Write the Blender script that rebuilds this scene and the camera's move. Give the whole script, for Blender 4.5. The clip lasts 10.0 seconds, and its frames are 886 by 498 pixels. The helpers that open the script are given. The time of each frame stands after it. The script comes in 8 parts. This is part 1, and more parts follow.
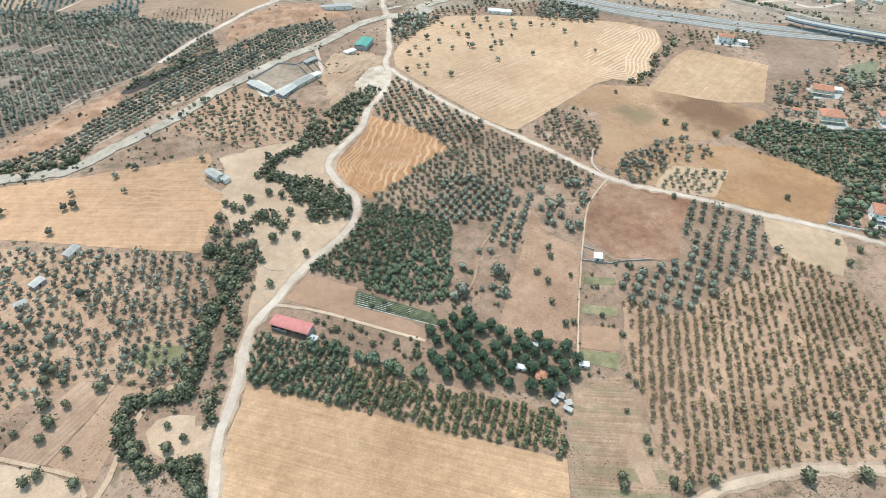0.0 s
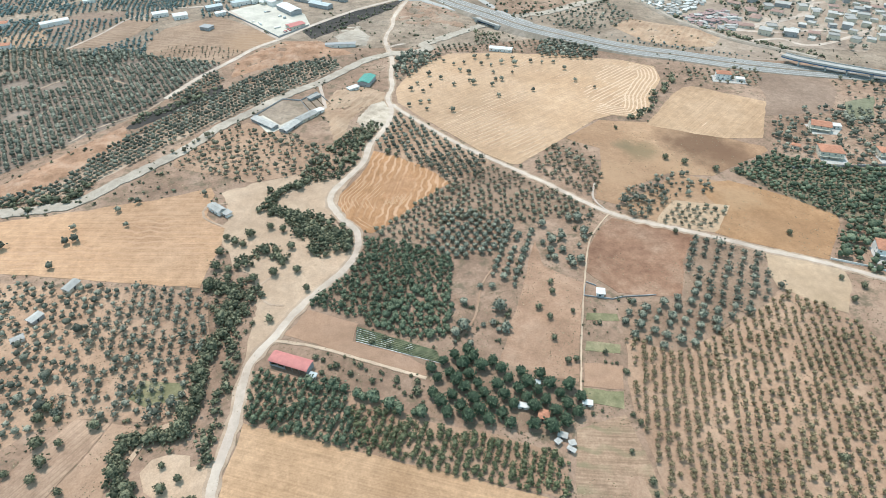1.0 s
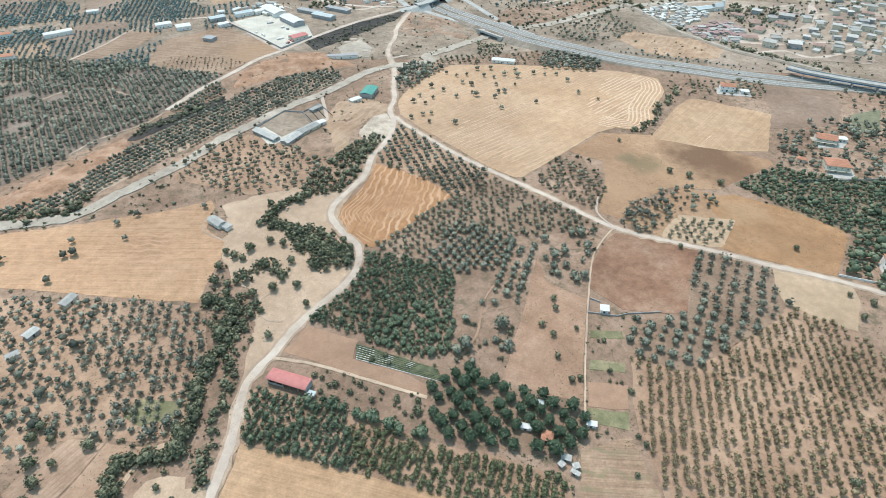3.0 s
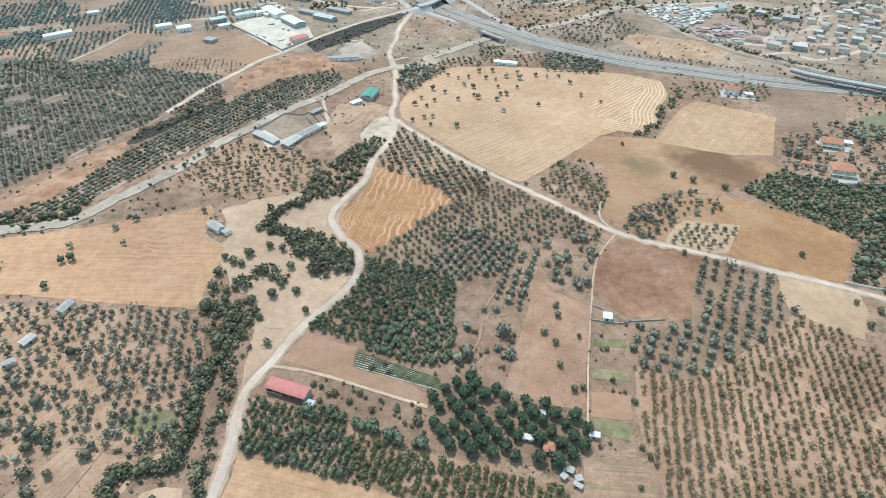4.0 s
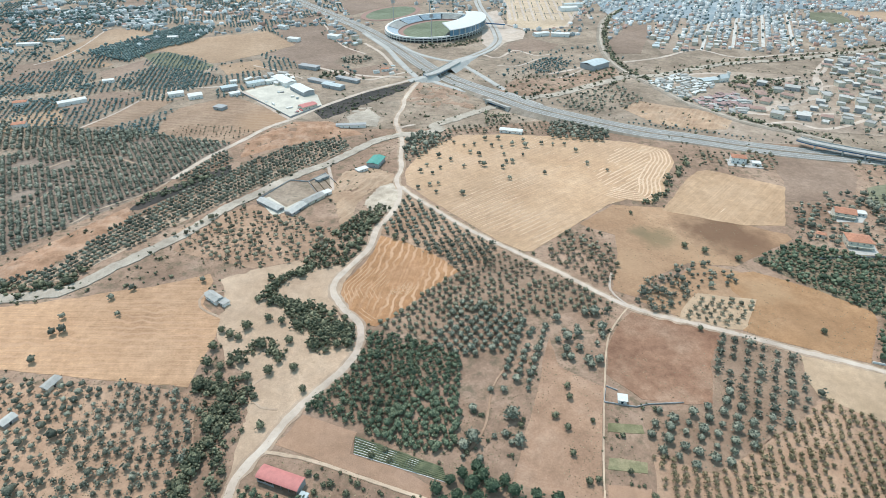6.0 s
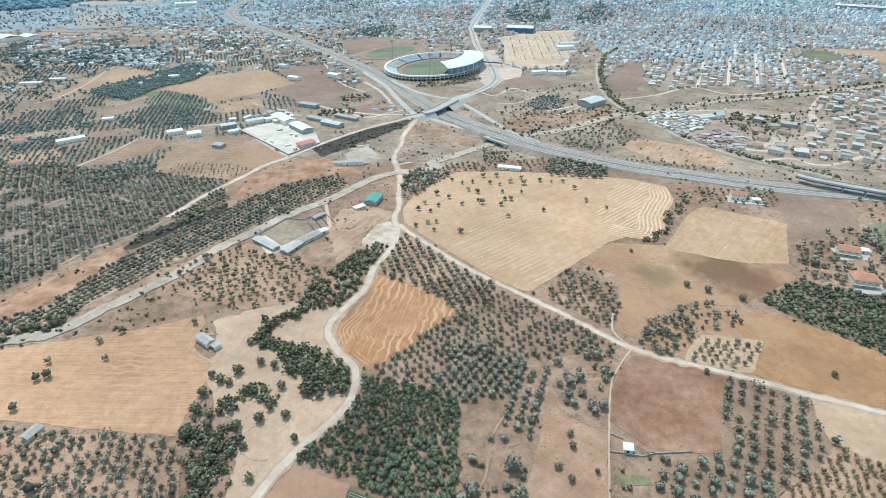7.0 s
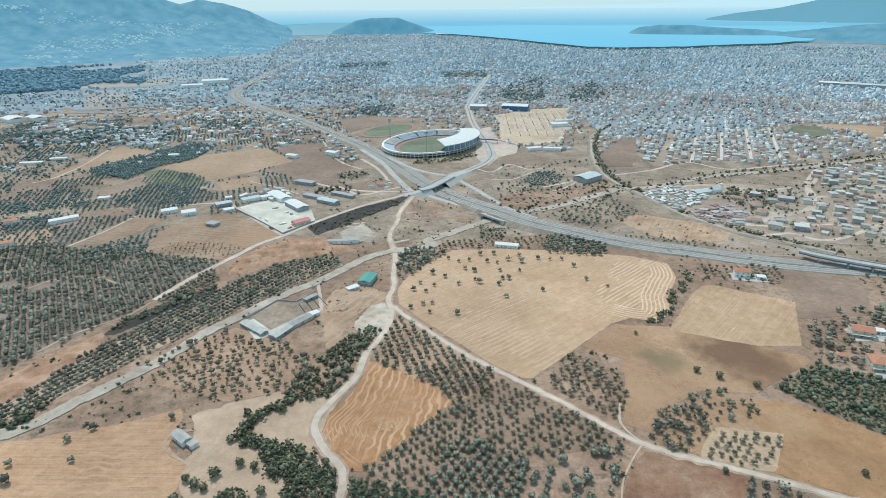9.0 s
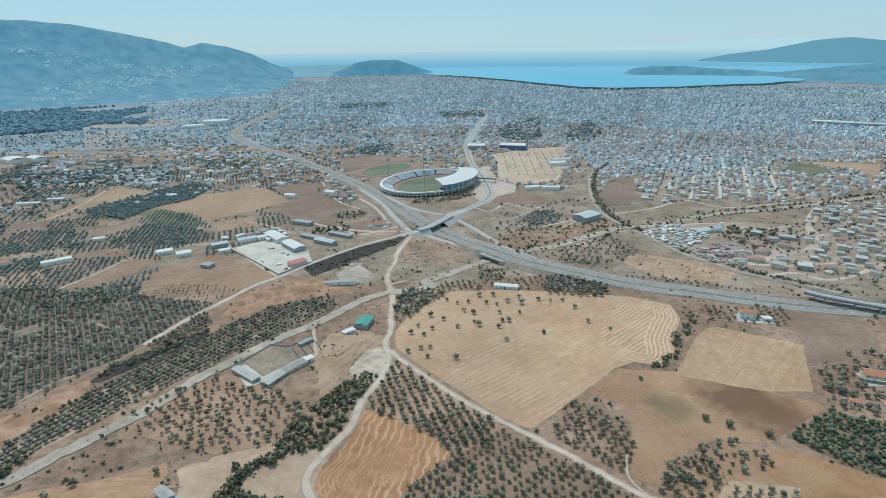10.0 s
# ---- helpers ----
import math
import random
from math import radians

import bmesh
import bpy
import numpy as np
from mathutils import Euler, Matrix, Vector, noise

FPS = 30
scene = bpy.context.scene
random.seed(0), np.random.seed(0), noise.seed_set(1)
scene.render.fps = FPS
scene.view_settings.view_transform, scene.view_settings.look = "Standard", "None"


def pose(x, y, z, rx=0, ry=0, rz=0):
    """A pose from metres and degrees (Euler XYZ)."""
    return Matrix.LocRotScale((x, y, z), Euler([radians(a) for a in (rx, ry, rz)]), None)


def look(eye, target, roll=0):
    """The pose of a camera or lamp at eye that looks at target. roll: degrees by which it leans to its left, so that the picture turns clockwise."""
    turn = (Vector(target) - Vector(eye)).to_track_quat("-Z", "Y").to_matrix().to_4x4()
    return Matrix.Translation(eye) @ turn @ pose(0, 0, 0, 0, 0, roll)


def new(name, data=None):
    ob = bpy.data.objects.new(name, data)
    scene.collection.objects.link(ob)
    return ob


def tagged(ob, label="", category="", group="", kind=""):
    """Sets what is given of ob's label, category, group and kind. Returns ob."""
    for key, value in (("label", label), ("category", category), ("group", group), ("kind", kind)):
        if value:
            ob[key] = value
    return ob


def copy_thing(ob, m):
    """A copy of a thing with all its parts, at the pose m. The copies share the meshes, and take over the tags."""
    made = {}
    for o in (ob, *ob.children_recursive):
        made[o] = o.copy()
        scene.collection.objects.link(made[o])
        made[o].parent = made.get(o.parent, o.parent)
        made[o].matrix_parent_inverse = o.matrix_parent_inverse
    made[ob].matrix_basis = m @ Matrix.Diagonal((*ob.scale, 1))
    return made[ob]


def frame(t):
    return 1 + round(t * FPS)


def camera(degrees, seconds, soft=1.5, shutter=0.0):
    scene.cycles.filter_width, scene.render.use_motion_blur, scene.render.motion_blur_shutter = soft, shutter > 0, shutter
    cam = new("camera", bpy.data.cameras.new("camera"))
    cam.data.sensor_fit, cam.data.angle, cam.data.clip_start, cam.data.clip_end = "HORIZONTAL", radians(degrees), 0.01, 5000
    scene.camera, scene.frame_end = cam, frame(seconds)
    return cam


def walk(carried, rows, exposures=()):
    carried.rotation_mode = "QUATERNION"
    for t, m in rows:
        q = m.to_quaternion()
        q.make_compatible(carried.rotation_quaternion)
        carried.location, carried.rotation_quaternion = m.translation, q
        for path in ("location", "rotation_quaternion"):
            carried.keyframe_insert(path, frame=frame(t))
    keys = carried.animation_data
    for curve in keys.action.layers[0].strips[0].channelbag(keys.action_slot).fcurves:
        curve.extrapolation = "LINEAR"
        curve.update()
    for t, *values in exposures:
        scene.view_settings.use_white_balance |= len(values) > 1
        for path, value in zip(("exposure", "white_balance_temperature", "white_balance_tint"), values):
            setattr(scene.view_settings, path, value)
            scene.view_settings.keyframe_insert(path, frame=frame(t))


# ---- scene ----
from mathutils import geometry

# camera and flight
cam = camera(76.02, 10.0, soft=0.85)
PATH = [
    (0, (0.00, 0.00, 260.00), (0.97, 72.53, 191.16), 0.14),
    (0.5, (0.23, 1.43, 260.32), (1.05, 75.51, 193.16), 0.09),
    (1, (0.38, 2.70, 260.74), (1.08, 78.94, 196.03), 0.07),
    (1.5, (0.57, 3.81, 260.71), (1.17, 80.97, 197.10), 0.09),
    (2, (0.76, 5.21, 260.75), (1.24, 82.44, 197.22), 0.09),
    (2.5, (0.77, 7.19, 260.88), (1.14, 84.39, 197.32), 0.08),
    (4, (1.23, 15.56, 261.60), (1.23, 92.70, 197.96), 0.04),
    (4.5, (1.22, 19.29, 261.87), (0.98, 97.61, 199.69), 0.04),
    (5, (0.99, 23.42, 262.00), (0.46, 103.30, 201.85), 0.07),
    (5.5, (0.78, 27.78, 261.92), (-0.05, 109.35, 204.07), 0.08),
    (7, (2.03, 42.07, 261.48), (1.21, 128.41, 211.04), -0.08),
    (7.5, (2.92, 47.37, 261.07), (2.13, 135.23, 213.32), -0.17),
    (8, (3.89, 52.78, 260.86), (3.10, 142.09, 215.89), -0.27),
    (8.5, (4.65, 57.86, 262.23), (3.87, 148.48, 219.94), -0.42),
    (9, (5.50, 62.89, 262.58), (4.76, 154.78, 223.12), -0.47),
    (9.5, (6.22, 68.15, 262.73), (5.56, 161.24, 226.20), -0.49),
    (10, (6.37, 74.72, 263.02), (5.84, 168.97, 229.61), -0.62),
]
walk(cam, [(t, look(eye, target, roll)) for t, eye, target, roll in PATH], ((0, 0.12, 6450, 12), (2, 0.03, 6350, 12), (5.5, -0.03, 6330, 12), (7.5, -0.04, 6260, 11), (8.5, -0.15, 6230, 10), (9, -0.30, 6200, 9), (9.5, -0.40, 6180, 9), (10, -0.57, 6150, 9)))

# sky and sun: a high summer sun, ahead of the camera and a little to its left
SUN_UP, SUN_TURN = 62, -28
world = bpy.data.worlds.new("sky")
scene.world = world
world.use_nodes = True
wn = world.node_tree
sky = wn.nodes.new("ShaderNodeTexSky")
sky.sky_type, sky.sun_disc = "NISHITA", False
sky.sun_elevation, sky.sun_rotation = radians(SUN_UP), radians(SUN_TURN)
sky.air_density, sky.dust_density, sky.ozone_density = 1.0, 0.15, 3.0
haze = wn.nodes.new("ShaderNodeMixRGB")
haze.inputs[0].default_value, haze.inputs[2].default_value = 0.75, (3.9, 6.25, 7.2, 1)
wn.links.new(sky.outputs[0], haze.inputs[1])
wn.links.new(haze.outputs[0], wn.nodes["Background"].inputs[0])
wn.nodes["Background"].inputs[1].default_value = 0.15
sun = new("sun", bpy.data.lights.new("sun", "SUN"))
sun.data.energy, sun.data.angle, sun.data.color = 3.5, radians(0.55), (1.0, 0.93, 0.85)
a, e = radians(SUN_TURN), radians(SUN_UP)
sun.matrix_world = look((math.sin(a) * math.cos(e) * 900, math.cos(a) * math.cos(e) * 900, math.sin(e) * 900), (0, 0, 0))


# ---- materials ----
def node(nt, kind, **inputs):
    n = nt.nodes.new(kind)
    for key, value in inputs.items():
        n.inputs[key.replace("_", " ")].default_value = value
    return n


def ramp(nt, source, stops):
    r = nt.nodes.new("ShaderNodeValToRGB")
    while len(r.color_ramp.elements) < len(stops):
        r.color_ramp.elements.new(0.5)
    for el, (at, c) in zip(r.color_ramp.elements, stops):
        el.position, el.color = at, (*c, 1)
    nt.links.new(source, r.inputs[0])
    return r.outputs[0]


def blend(nt, how, fac, one, two):
    m = nt.nodes.new("ShaderNodeMixRGB")
    m.blend_type = how
    for slot, v in zip(m.inputs, (fac, one, two)):
        if isinstance(v, bpy.types.NodeSocket):
            nt.links.new(v, slot)
        elif isinstance(v, tuple):
            slot.default_value = (*v, 1)
        else:
            slot.default_value = v
    return m.outputs[0]


def base(name, rough=0.9, metal=0.0):
    m = bpy.data.materials.new(name)
    m.use_nodes = True
    b = m.node_tree.nodes["Principled BSDF"]
    b.inputs["Roughness"].default_value, b.inputs["Metallic"].default_value = rough, metal
    b.inputs["Specular IOR Level"].default_value = 0.25
    return m, m.node_tree, b


def place(nt, turn=0.0, scale=(1, 1, 1)):
    tc = nt.nodes.new("ShaderNodeTexCoord")
    mp = nt.nodes.new("ShaderNodeMapping")
    mp.vector_type = "TEXTURE"
    mp.inputs["Rotation"].default_value = (0, 0, radians(turn)) if turn else (0.61, 0.43, 0.27)
    mp.inputs["Scale"].default_value = scale
    nt.links.new(tc.outputs["Object"], mp.inputs[0])
    return mp.outputs[0]


def noise_at(nt, where, scale, detail=4.0, rough=0.6):
    n = node(nt, "ShaderNodeTexNoise", Scale=scale, Detail=detail, Roughness=rough)
    nt.links.new(where, n.inputs["Vector"])
    return n.outputs["Fac"]


def bump(nt, b, height, strength, distance):
    n = node(nt, "ShaderNodeBump", Strength=strength, Distance=distance)
    nt.links.new(height, n.inputs["Height"])
    nt.links.new(n.outputs[0], b.inputs["Normal"])


def earth(name, dark, mid, light, patch=0.02, grain=0.6, lines=0.0, turn=0.0, pitch=3.0, wobble=2.0, weeds=None, weed_amount=0.0, line_colour=None, blots=(), fine=0.3, streaks=0.28):
    """Soil, stubble or dry grass: broad patches, clods, stains, and where asked for the lines that a machine left."""
    m, nt, b = base(name, 0.95)
    w = place(nt)
    c = ramp(nt, noise_at(nt, w, patch, 6.0, 0.66), ((0.3, dark), (0.5, mid), (0.72, light)))
    c = blend(nt, "OVERLAY", 0.32, c, ramp(nt, noise_at(nt, w, patch * 0.3 + 0.001, 3.0), ((0.35, (0.32, 0.32, 0.33)), (0.65, (0.68, 0.67, 0.66)))))
    c = blend(nt, "OVERLAY", 0.3, c, ramp(nt, noise_at(nt, w, 0.16, 6.0, 0.7), ((0.3, (0.27, 0.27, 0.27)), (0.7, (0.74, 0.73, 0.72)))))
    clods = noise_at(nt, w, grain * 1.7, 6.0, 0.75)
    c = blend(nt, "OVERLAY", fine, c, ramp(nt, clods, ((0.3, (0.2, 0.2, 0.2)), (0.7, (0.8, 0.8, 0.8)))))
    for k, (x, y, r, stain, how) in enumerate(blots):
        near = nt.nodes.new("ShaderNodeVectorMath")
        near.operation = "DISTANCE"
        warp = nt.nodes.new("ShaderNodeVectorMath")
        warp.operation = "MULTIPLY_ADD"
        shift = node(nt, "ShaderNodeTexNoise", Scale=0.035, Detail=5.0, Roughness=0.6)
        tc = nt.nodes.new("ShaderNodeTexCoord")
        nt.links.new(tc.outputs["Object"], shift.inputs["Vector"])
        nt.links.new(shift.outputs["Color"], warp.inputs[0])
        warp.inputs[1].default_value = (r * 1.8, r * 1.8, 0)
        nt.links.new(tc.outputs["Object"], warp.inputs[2])
        nt.links.new(warp.outputs[0], near.inputs[0])
        near.inputs[1].default_value = (x + r * 0.9, y + r * 0.9, 0)
        reach = nt.nodes.new("ShaderNodeMapRange")
        reach.inputs["From Min"].default_value, reach.inputs["From Max"].default_value = r * 0.45, r * 1.15
        reach.inputs["To Min"].default_value, reach.inputs["To Max"].default_value = how, 0.0
        nt.links.new(near.outputs["Value"], reach.inputs["Value"])
        c = blend(nt, "MIX", reach.outputs[0], c, stain)
    streak = place(nt, turn + 0.01, (60, 1.1, 1))
    c = blend(nt, "OVERLAY", streaks if lines else 0.0, c, ramp(nt, noise_at(nt, streak, 1.0, 4.0, 0.6), ((0.3, (0.3, 0.28, 0.27)), (0.7, (0.75, 0.76, 0.77)))))
    if lines:
        wv = node(nt, "ShaderNodeTexWave", Scale=0.314 / pitch, Distortion=wobble, Detail=2.0, Detail_Scale=0.25 * pitch)
        wv.bands_direction = "Y"
        nt.links.new(place(nt, turn + 0.01), wv.inputs["Vector"])
        broken = blend(nt, "MULTIPLY", 1.0, ramp(nt, wv.outputs["Fac"], ((0.55, (0, 0, 0)), (0.95, (1, 1, 1)))), ramp(nt, noise_at(nt, w, 0.018, 4.0, 0.6), ((0.4, (0, 0, 0)), (0.62, (lines, lines, lines)))))
        c = blend(nt, "MIX", broken, c, line_colour or light)
    if weeds:
        spots = ramp(nt, noise_at(nt, w, 0.11, 6.0, 0.72), ((0.62 - weed_amount, (0, 0, 0)), (0.74 - weed_amount, (1, 1, 1))))
        c = blend(nt, "MIX", blend(nt, "MULTIPLY", 1.0, spots, (0.75, 0.75, 0.75)), c, weeds)
    nt.links.new(c, b.inputs["Base Color"])
    bump(nt, b, clods, 0.4, 0.2)
    return m


def plain(name, colour, rough=0.7, metal=0.0, vary=0.12, grain=0.4, random=0.0):
    """Paint, plaster, concrete, sheet: one colour with blotches, streaks and a small change from piece to piece."""
    m, nt, b = base(name, rough, metal)
    w = place(nt)
    lo, hi = tuple(v * (1 - vary) for v in colour), tuple(min(0.95, v * (1 + vary)) for v in colour)
    c = ramp(nt, noise_at(nt, w, grain, 5.0, 0.65), ((0.3, lo), (0.7, hi)))
    c = blend(nt, "MULTIPLY", vary, c, ramp(nt, noise_at(nt, w, grain * 9, 3.0), ((0.35, (0.6, 0.58, 0.55)), (0.6, (1, 1, 1)))))
    if random:
        info = nt.nodes.new("ShaderNodeObjectInfo")
        c = blend(nt, "MULTIPLY", random, c, ramp(nt, info.outputs["Random"], ((0, (0.45, 0.45, 0.45)), (1, (1, 1, 1)))))
    nt.links.new(c, b.inputs["Base Color"])
    return m


def leaf(name, dark, mid, light):
    """Foliage that differs from tree to tree and from clump to clump."""
    m, nt, b = base(name, 0.75)
    info, geo = nt.nodes.new("ShaderNodeObjectInfo"), nt.nodes.new("ShaderNodeNewGeometry")
    c = ramp(nt, geo.outputs["Random Per Island"], ((0, dark), (0.55, mid), (1, light)))
    c = blend(nt, "MULTIPLY", 0.6, c, ramp(nt, info.outputs["Random"], ((0, (0.6, 0.62, 0.6)), (1, (1, 1, 1)))))
    spray = noise_at(nt, place(nt), 1.5, 4.0, 0.7)
    c = blend(nt, "OVERLAY", 0.75, c, ramp(nt, spray, ((0.34, (0.16, 0.17, 0.16)), (0.5, (0.5, 0.5, 0.5)), (0.66, (0.84, 0.83, 0.8)))))
    grove = noise_at(nt, place(nt), 0.03, 3.0)
    c = blend(nt, "MULTIPLY", 0.5, c, ramp(nt, grove, ((0.35, (0.6, 0.66, 0.62)), (0.65, (1, 1, 1)))))
    nt.links.new(c, b.inputs["Base Color"])
    bump(nt, b, spray, 0.6, 0.5)
    return m


def town(name, stops, win=True):
    """Walls and flat roofs of many small buildings, each of its own shade."""
    m, nt, b = base(name, 0.85)
    geo = nt.nodes.new("ShaderNodeNewGeometry")
    c = ramp(nt, geo.outputs["Random Per Island"], stops)
    c = blend(nt, "MULTIPLY", 0.35, c, ramp(nt, noise_at(nt, place(nt), 0.25, 4.0), ((0.35, (0.55, 0.55, 0.55)), (0.65, (1, 1, 1)))))
    nt.links.new(c, b.inputs["Base Color"])
    return m


M_GROUND = earth("dry_grassland", (0.205, 0.132, 0.092), (0.310, 0.205, 0.145), (0.400, 0.284, 0.212), 0.02, 0.35, weeds=(0.130, 0.108, 0.070), weed_amount=0.1)
M_STUBBLE = earth("straw_stubble", (0.400, 0.245, 0.140), (0.465, 0.294, 0.175), (0.530, 0.347, 0.215), 0.02, 0.5, 0.06, -15, 5.0, 3.0, line_colour=(0.577, 0.393, 0.255))
M_STUBBLE_L = earth("golden_stubble", (0.375, 0.222, 0.130), (0.440, 0.270, 0.162), (0.497, 0.318, 0.202), 0.02, 0.5, 0.5, -1, 6.0, 6.0, line_colour=(0.527, 0.332, 0.220))
M_STUBBLE_O = earth("orange_stubble", (0.329, 0.168, 0.084), (0.394, 0.210, 0.105), (0.444, 0.251, 0.143), 0.02, 0.5, 0.9, -100, 6.0, 5.0, line_colour=(0.542, 0.343, 0.218))
M_STUBBLE_B = earth("pale_stubble", (0.392, 0.251, 0.155), (0.447, 0.296, 0.186), (0.502, 0.344, 0.229), 0.015, 0.4, 0.3, 39, 5.0, 2.0, line_colour=(0.547, 0.389, 0.286))
M_BEIGE = earth("mown_dry_grass", (0.365, 0.235, 0.143), (0.411, 0.271, 0.168), (0.474, 0.324, 0.212), 0.02, 0.5, 0.4, 47, 8.0, 3.0)
M_BROWN = earth("grazed_brown_grass", (0.300, 0.175, 0.103), (0.385, 0.240, 0.146), (0.470, 0.312, 0.198), 0.011, 0.35, blots=((240, 455, 40, (0.15, 0.083, 0.05), 0.85), (262, 430, 28, (0.18, 0.1, 0.06), 0.7), (180, 442, 18, (0.2, 0.15, 0.085), 0.75), (168, 455, 12, (0.19, 0.145, 0.085), 0.7), (150, 410, 22, (0.42, 0.27, 0.165), 0.5), (205, 420, 25, (0.4, 0.25, 0.15), 0.5)))
M_TRI = earth("dry_yellow_grass", (0.286, 0.153, 0.077), (0.354, 0.202, 0.106), (0.406, 0.246, 0.142), 0.02, 0.5, blots=((262, 330, 30, (0.26, 0.148, 0.08), 0.45), (240, 370, 20, (0.44, 0.29, 0.175), 0.45)))
M_RED = earth("red_brown_weeds", (0.204, 0.107, 0.068), (0.272, 0.153, 0.099), (0.349, 0.228, 0.158), 0.04, 0.45)
M_CREAM = earth("cream_soil", (0.378, 0.267, 0.174), (0.430, 0.306, 0.206), (0.473, 0.346, 0.237), 0.03, 0.8)
M_BARE = earth("tilled_brown_soil", (0.310, 0.189, 0.123), (0.361, 0.226, 0.152), (0.404, 0.258, 0.180), 0.03, 0.9)
M_SAND = earth("pale_sandy_soil", (0.385, 0.268, 0.184), (0.450, 0.322, 0.227), (0.505, 0.374, 0.272), 0.03, 0.6, weeds=(0.248, 0.172, 0.110), weed_amount=0.0)
M_TRACK = earth("white_dirt_track", (0.450, 0.360, 0.290), (0.520, 0.428, 0.352), (0.585, 0.495, 0.420), 0.05, 1.0, fine=0.1)
M_SANDTRACK = earth("sandy_track", (0.44, 0.325, 0.235), (0.5, 0.375, 0.275), (0.55, 0.42, 0.315), 0.05, 1.0, fine=0.12)
M_PATH = earth("earth_path", (0.403, 0.315, 0.258), (0.480, 0.394, 0.325), (0.538, 0.453, 0.393), 0.05, 1.0, fine=0.1)
M_DUST = earth("dusty_verge", (0.335, 0.235, 0.168), (0.395, 0.292, 0.215), (0.455, 0.352, 0.272), 0.06, 0.8, weeds=(0.2, 0.15, 0.095), weed_amount=0.02)
M_RIVER = earth("grey_river_gravel", (0.305, 0.257, 0.205), (0.398, 0.342, 0.281), (0.465, 0.406, 0.340), 0.06, 0.6, weeds=(0.203, 0.161, 0.110), weed_amount=-0.02)
M_SCARP = earth("orange_eroded_bank", (0.235, 0.132, 0.08), (0.375, 0.222, 0.142), (0.48, 0.33, 0.238), 0.06, 0.5, weeds=(0.142, 0.105, 0.074), weed_amount=0.04)
M_CUT = earth("pale_ochre_cutting", (0.33, 0.212, 0.138), (0.42, 0.285, 0.19), (0.5, 0.36, 0.255), 0.03, 0.4, 0.5, 60, 7.0, 4.0, weeds=(0.17, 0.125, 0.08), weed_amount=0.0)
M_TIP = earth("pale_tipped_gravel", (0.39, 0.318, 0.245), (0.48, 0.398, 0.315), (0.57, 0.49, 0.405), 0.08, 0.9, fine=0.45)
M_DARKP = earth("grey_brown_pasture", (0.195, 0.132, 0.096), (0.250, 0.172, 0.126), (0.305, 0.217, 0.163), 0.02, 0.35, weeds=(0.17, 0.14, 0.095), weed_amount=0.0)
# shade of the gully and embankment slopes, painted as near-black soil
M_SHADE = earth("painted_slope_shade", (0.040, 0.038, 0.035), (0.062, 0.055, 0.050), (0.095, 0.080, 0.070), 0.05, 0.5)
M_GRASS = earth("brown_weedy_grass", (0.250, 0.152, 0.100), (0.335, 0.210, 0.142), (0.410, 0.276, 0.196), 0.035, 0.5, weeds=(0.165, 0.135, 0.085), weed_amount=0.0)
M_BANDS = earth("banded_weedy_soil", (0.245, 0.160, 0.105), (0.325, 0.218, 0.148), (0.405, 0.288, 0.200), 0.04, 0.5, 0.9, -4, 11.0, 4.0, line_colour=(0.215, 0.192, 0.112), streaks=0.5)
M_GREEN = earth("green_crop", (0.15, 0.145, 0.075), (0.21, 0.195, 0.11), (0.32, 0.265, 0.165), 0.08, 0.7)
M_ORCH = earth("orchard_soil", (0.300, 0.190, 0.126), (0.376, 0.246, 0.168), (0.452, 0.314, 0.222), 0.03, 0.5, weeds=(0.207, 0.144, 0.084), weed_amount=0.0)
M_ORCH_D = earth("grey_brown_orchard_soil", (0.218, 0.145, 0.101), (0.283, 0.192, 0.135), (0.355, 0.252, 0.182), 0.03, 0.5, weeds=(0.182, 0.128, 0.081), weed_amount=0.0)
M_ORCH_G = earth("grey_plantation_soil", (0.185, 0.142, 0.112), (0.245, 0.19, 0.152), (0.325, 0.258, 0.208), 0.03, 0.5, weeds=(0.15, 0.125, 0.085), weed_amount=0.02)
M_GROVE = earth("weedy_grove_soil", (0.16, 0.125, 0.085), (0.22, 0.168, 0.115), (0.29, 0.222, 0.155), 0.04, 0.5, weeds=(0.12, 0.115, 0.06), weed_amount=0.08)
M_VINE = earth("brown_row_soil", (0.300, 0.190, 0.130), (0.365, 0.245, 0.172), (0.425, 0.300, 0.218), 0.04, 0.6, 0.9, 60, 2.6, 0.6, line_colour=(0.235, 0.160, 0.105))
M_FARBROWN = earth("far_brown_field", (0.205, 0.145, 0.108), (0.262, 0.187, 0.141), (0.322, 0.237, 0.185), 0.01, 0.2)
M_FARTAN = earth("far_tan_field", (0.315, 0.210, 0.138), (0.372, 0.255, 0.170), (0.430, 0.305, 0.212), 0.01, 0.2)
M_FIELDB = earth("brown_fallow_soil", (0.235, 0.155, 0.105), (0.295, 0.200, 0.138), (0.365, 0.258, 0.185), 0.02, 0.3, 0.5, 10, 6.0, 2.0, line_colour=(0.40, 0.29, 0.21), blots=((-235, 720, 40, (0.36, 0.225, 0.135), 0.6),))
M_CONC = plain("pale_concrete", (0.46, 0.44, 0.41), 0.85, 0, 0.14, 0.1)
M_ASPH = plain("sun_bleached_asphalt", (0.285, 0.272, 0.252), 0.9, 0, 0.14, 0.06)
M_VERGE = earth("grass_verge", (0.200, 0.174, 0.135), (0.270, 0.225, 0.179), (0.340, 0.286, 0.242), 0.04, 0.4)
M_WHITE = plain("white_wall_paint", (0.78, 0.76, 0.72), 0.8)
M_CREAMW = plain("cream_plaster", (0.62, 0.56, 0.46), 0.85)
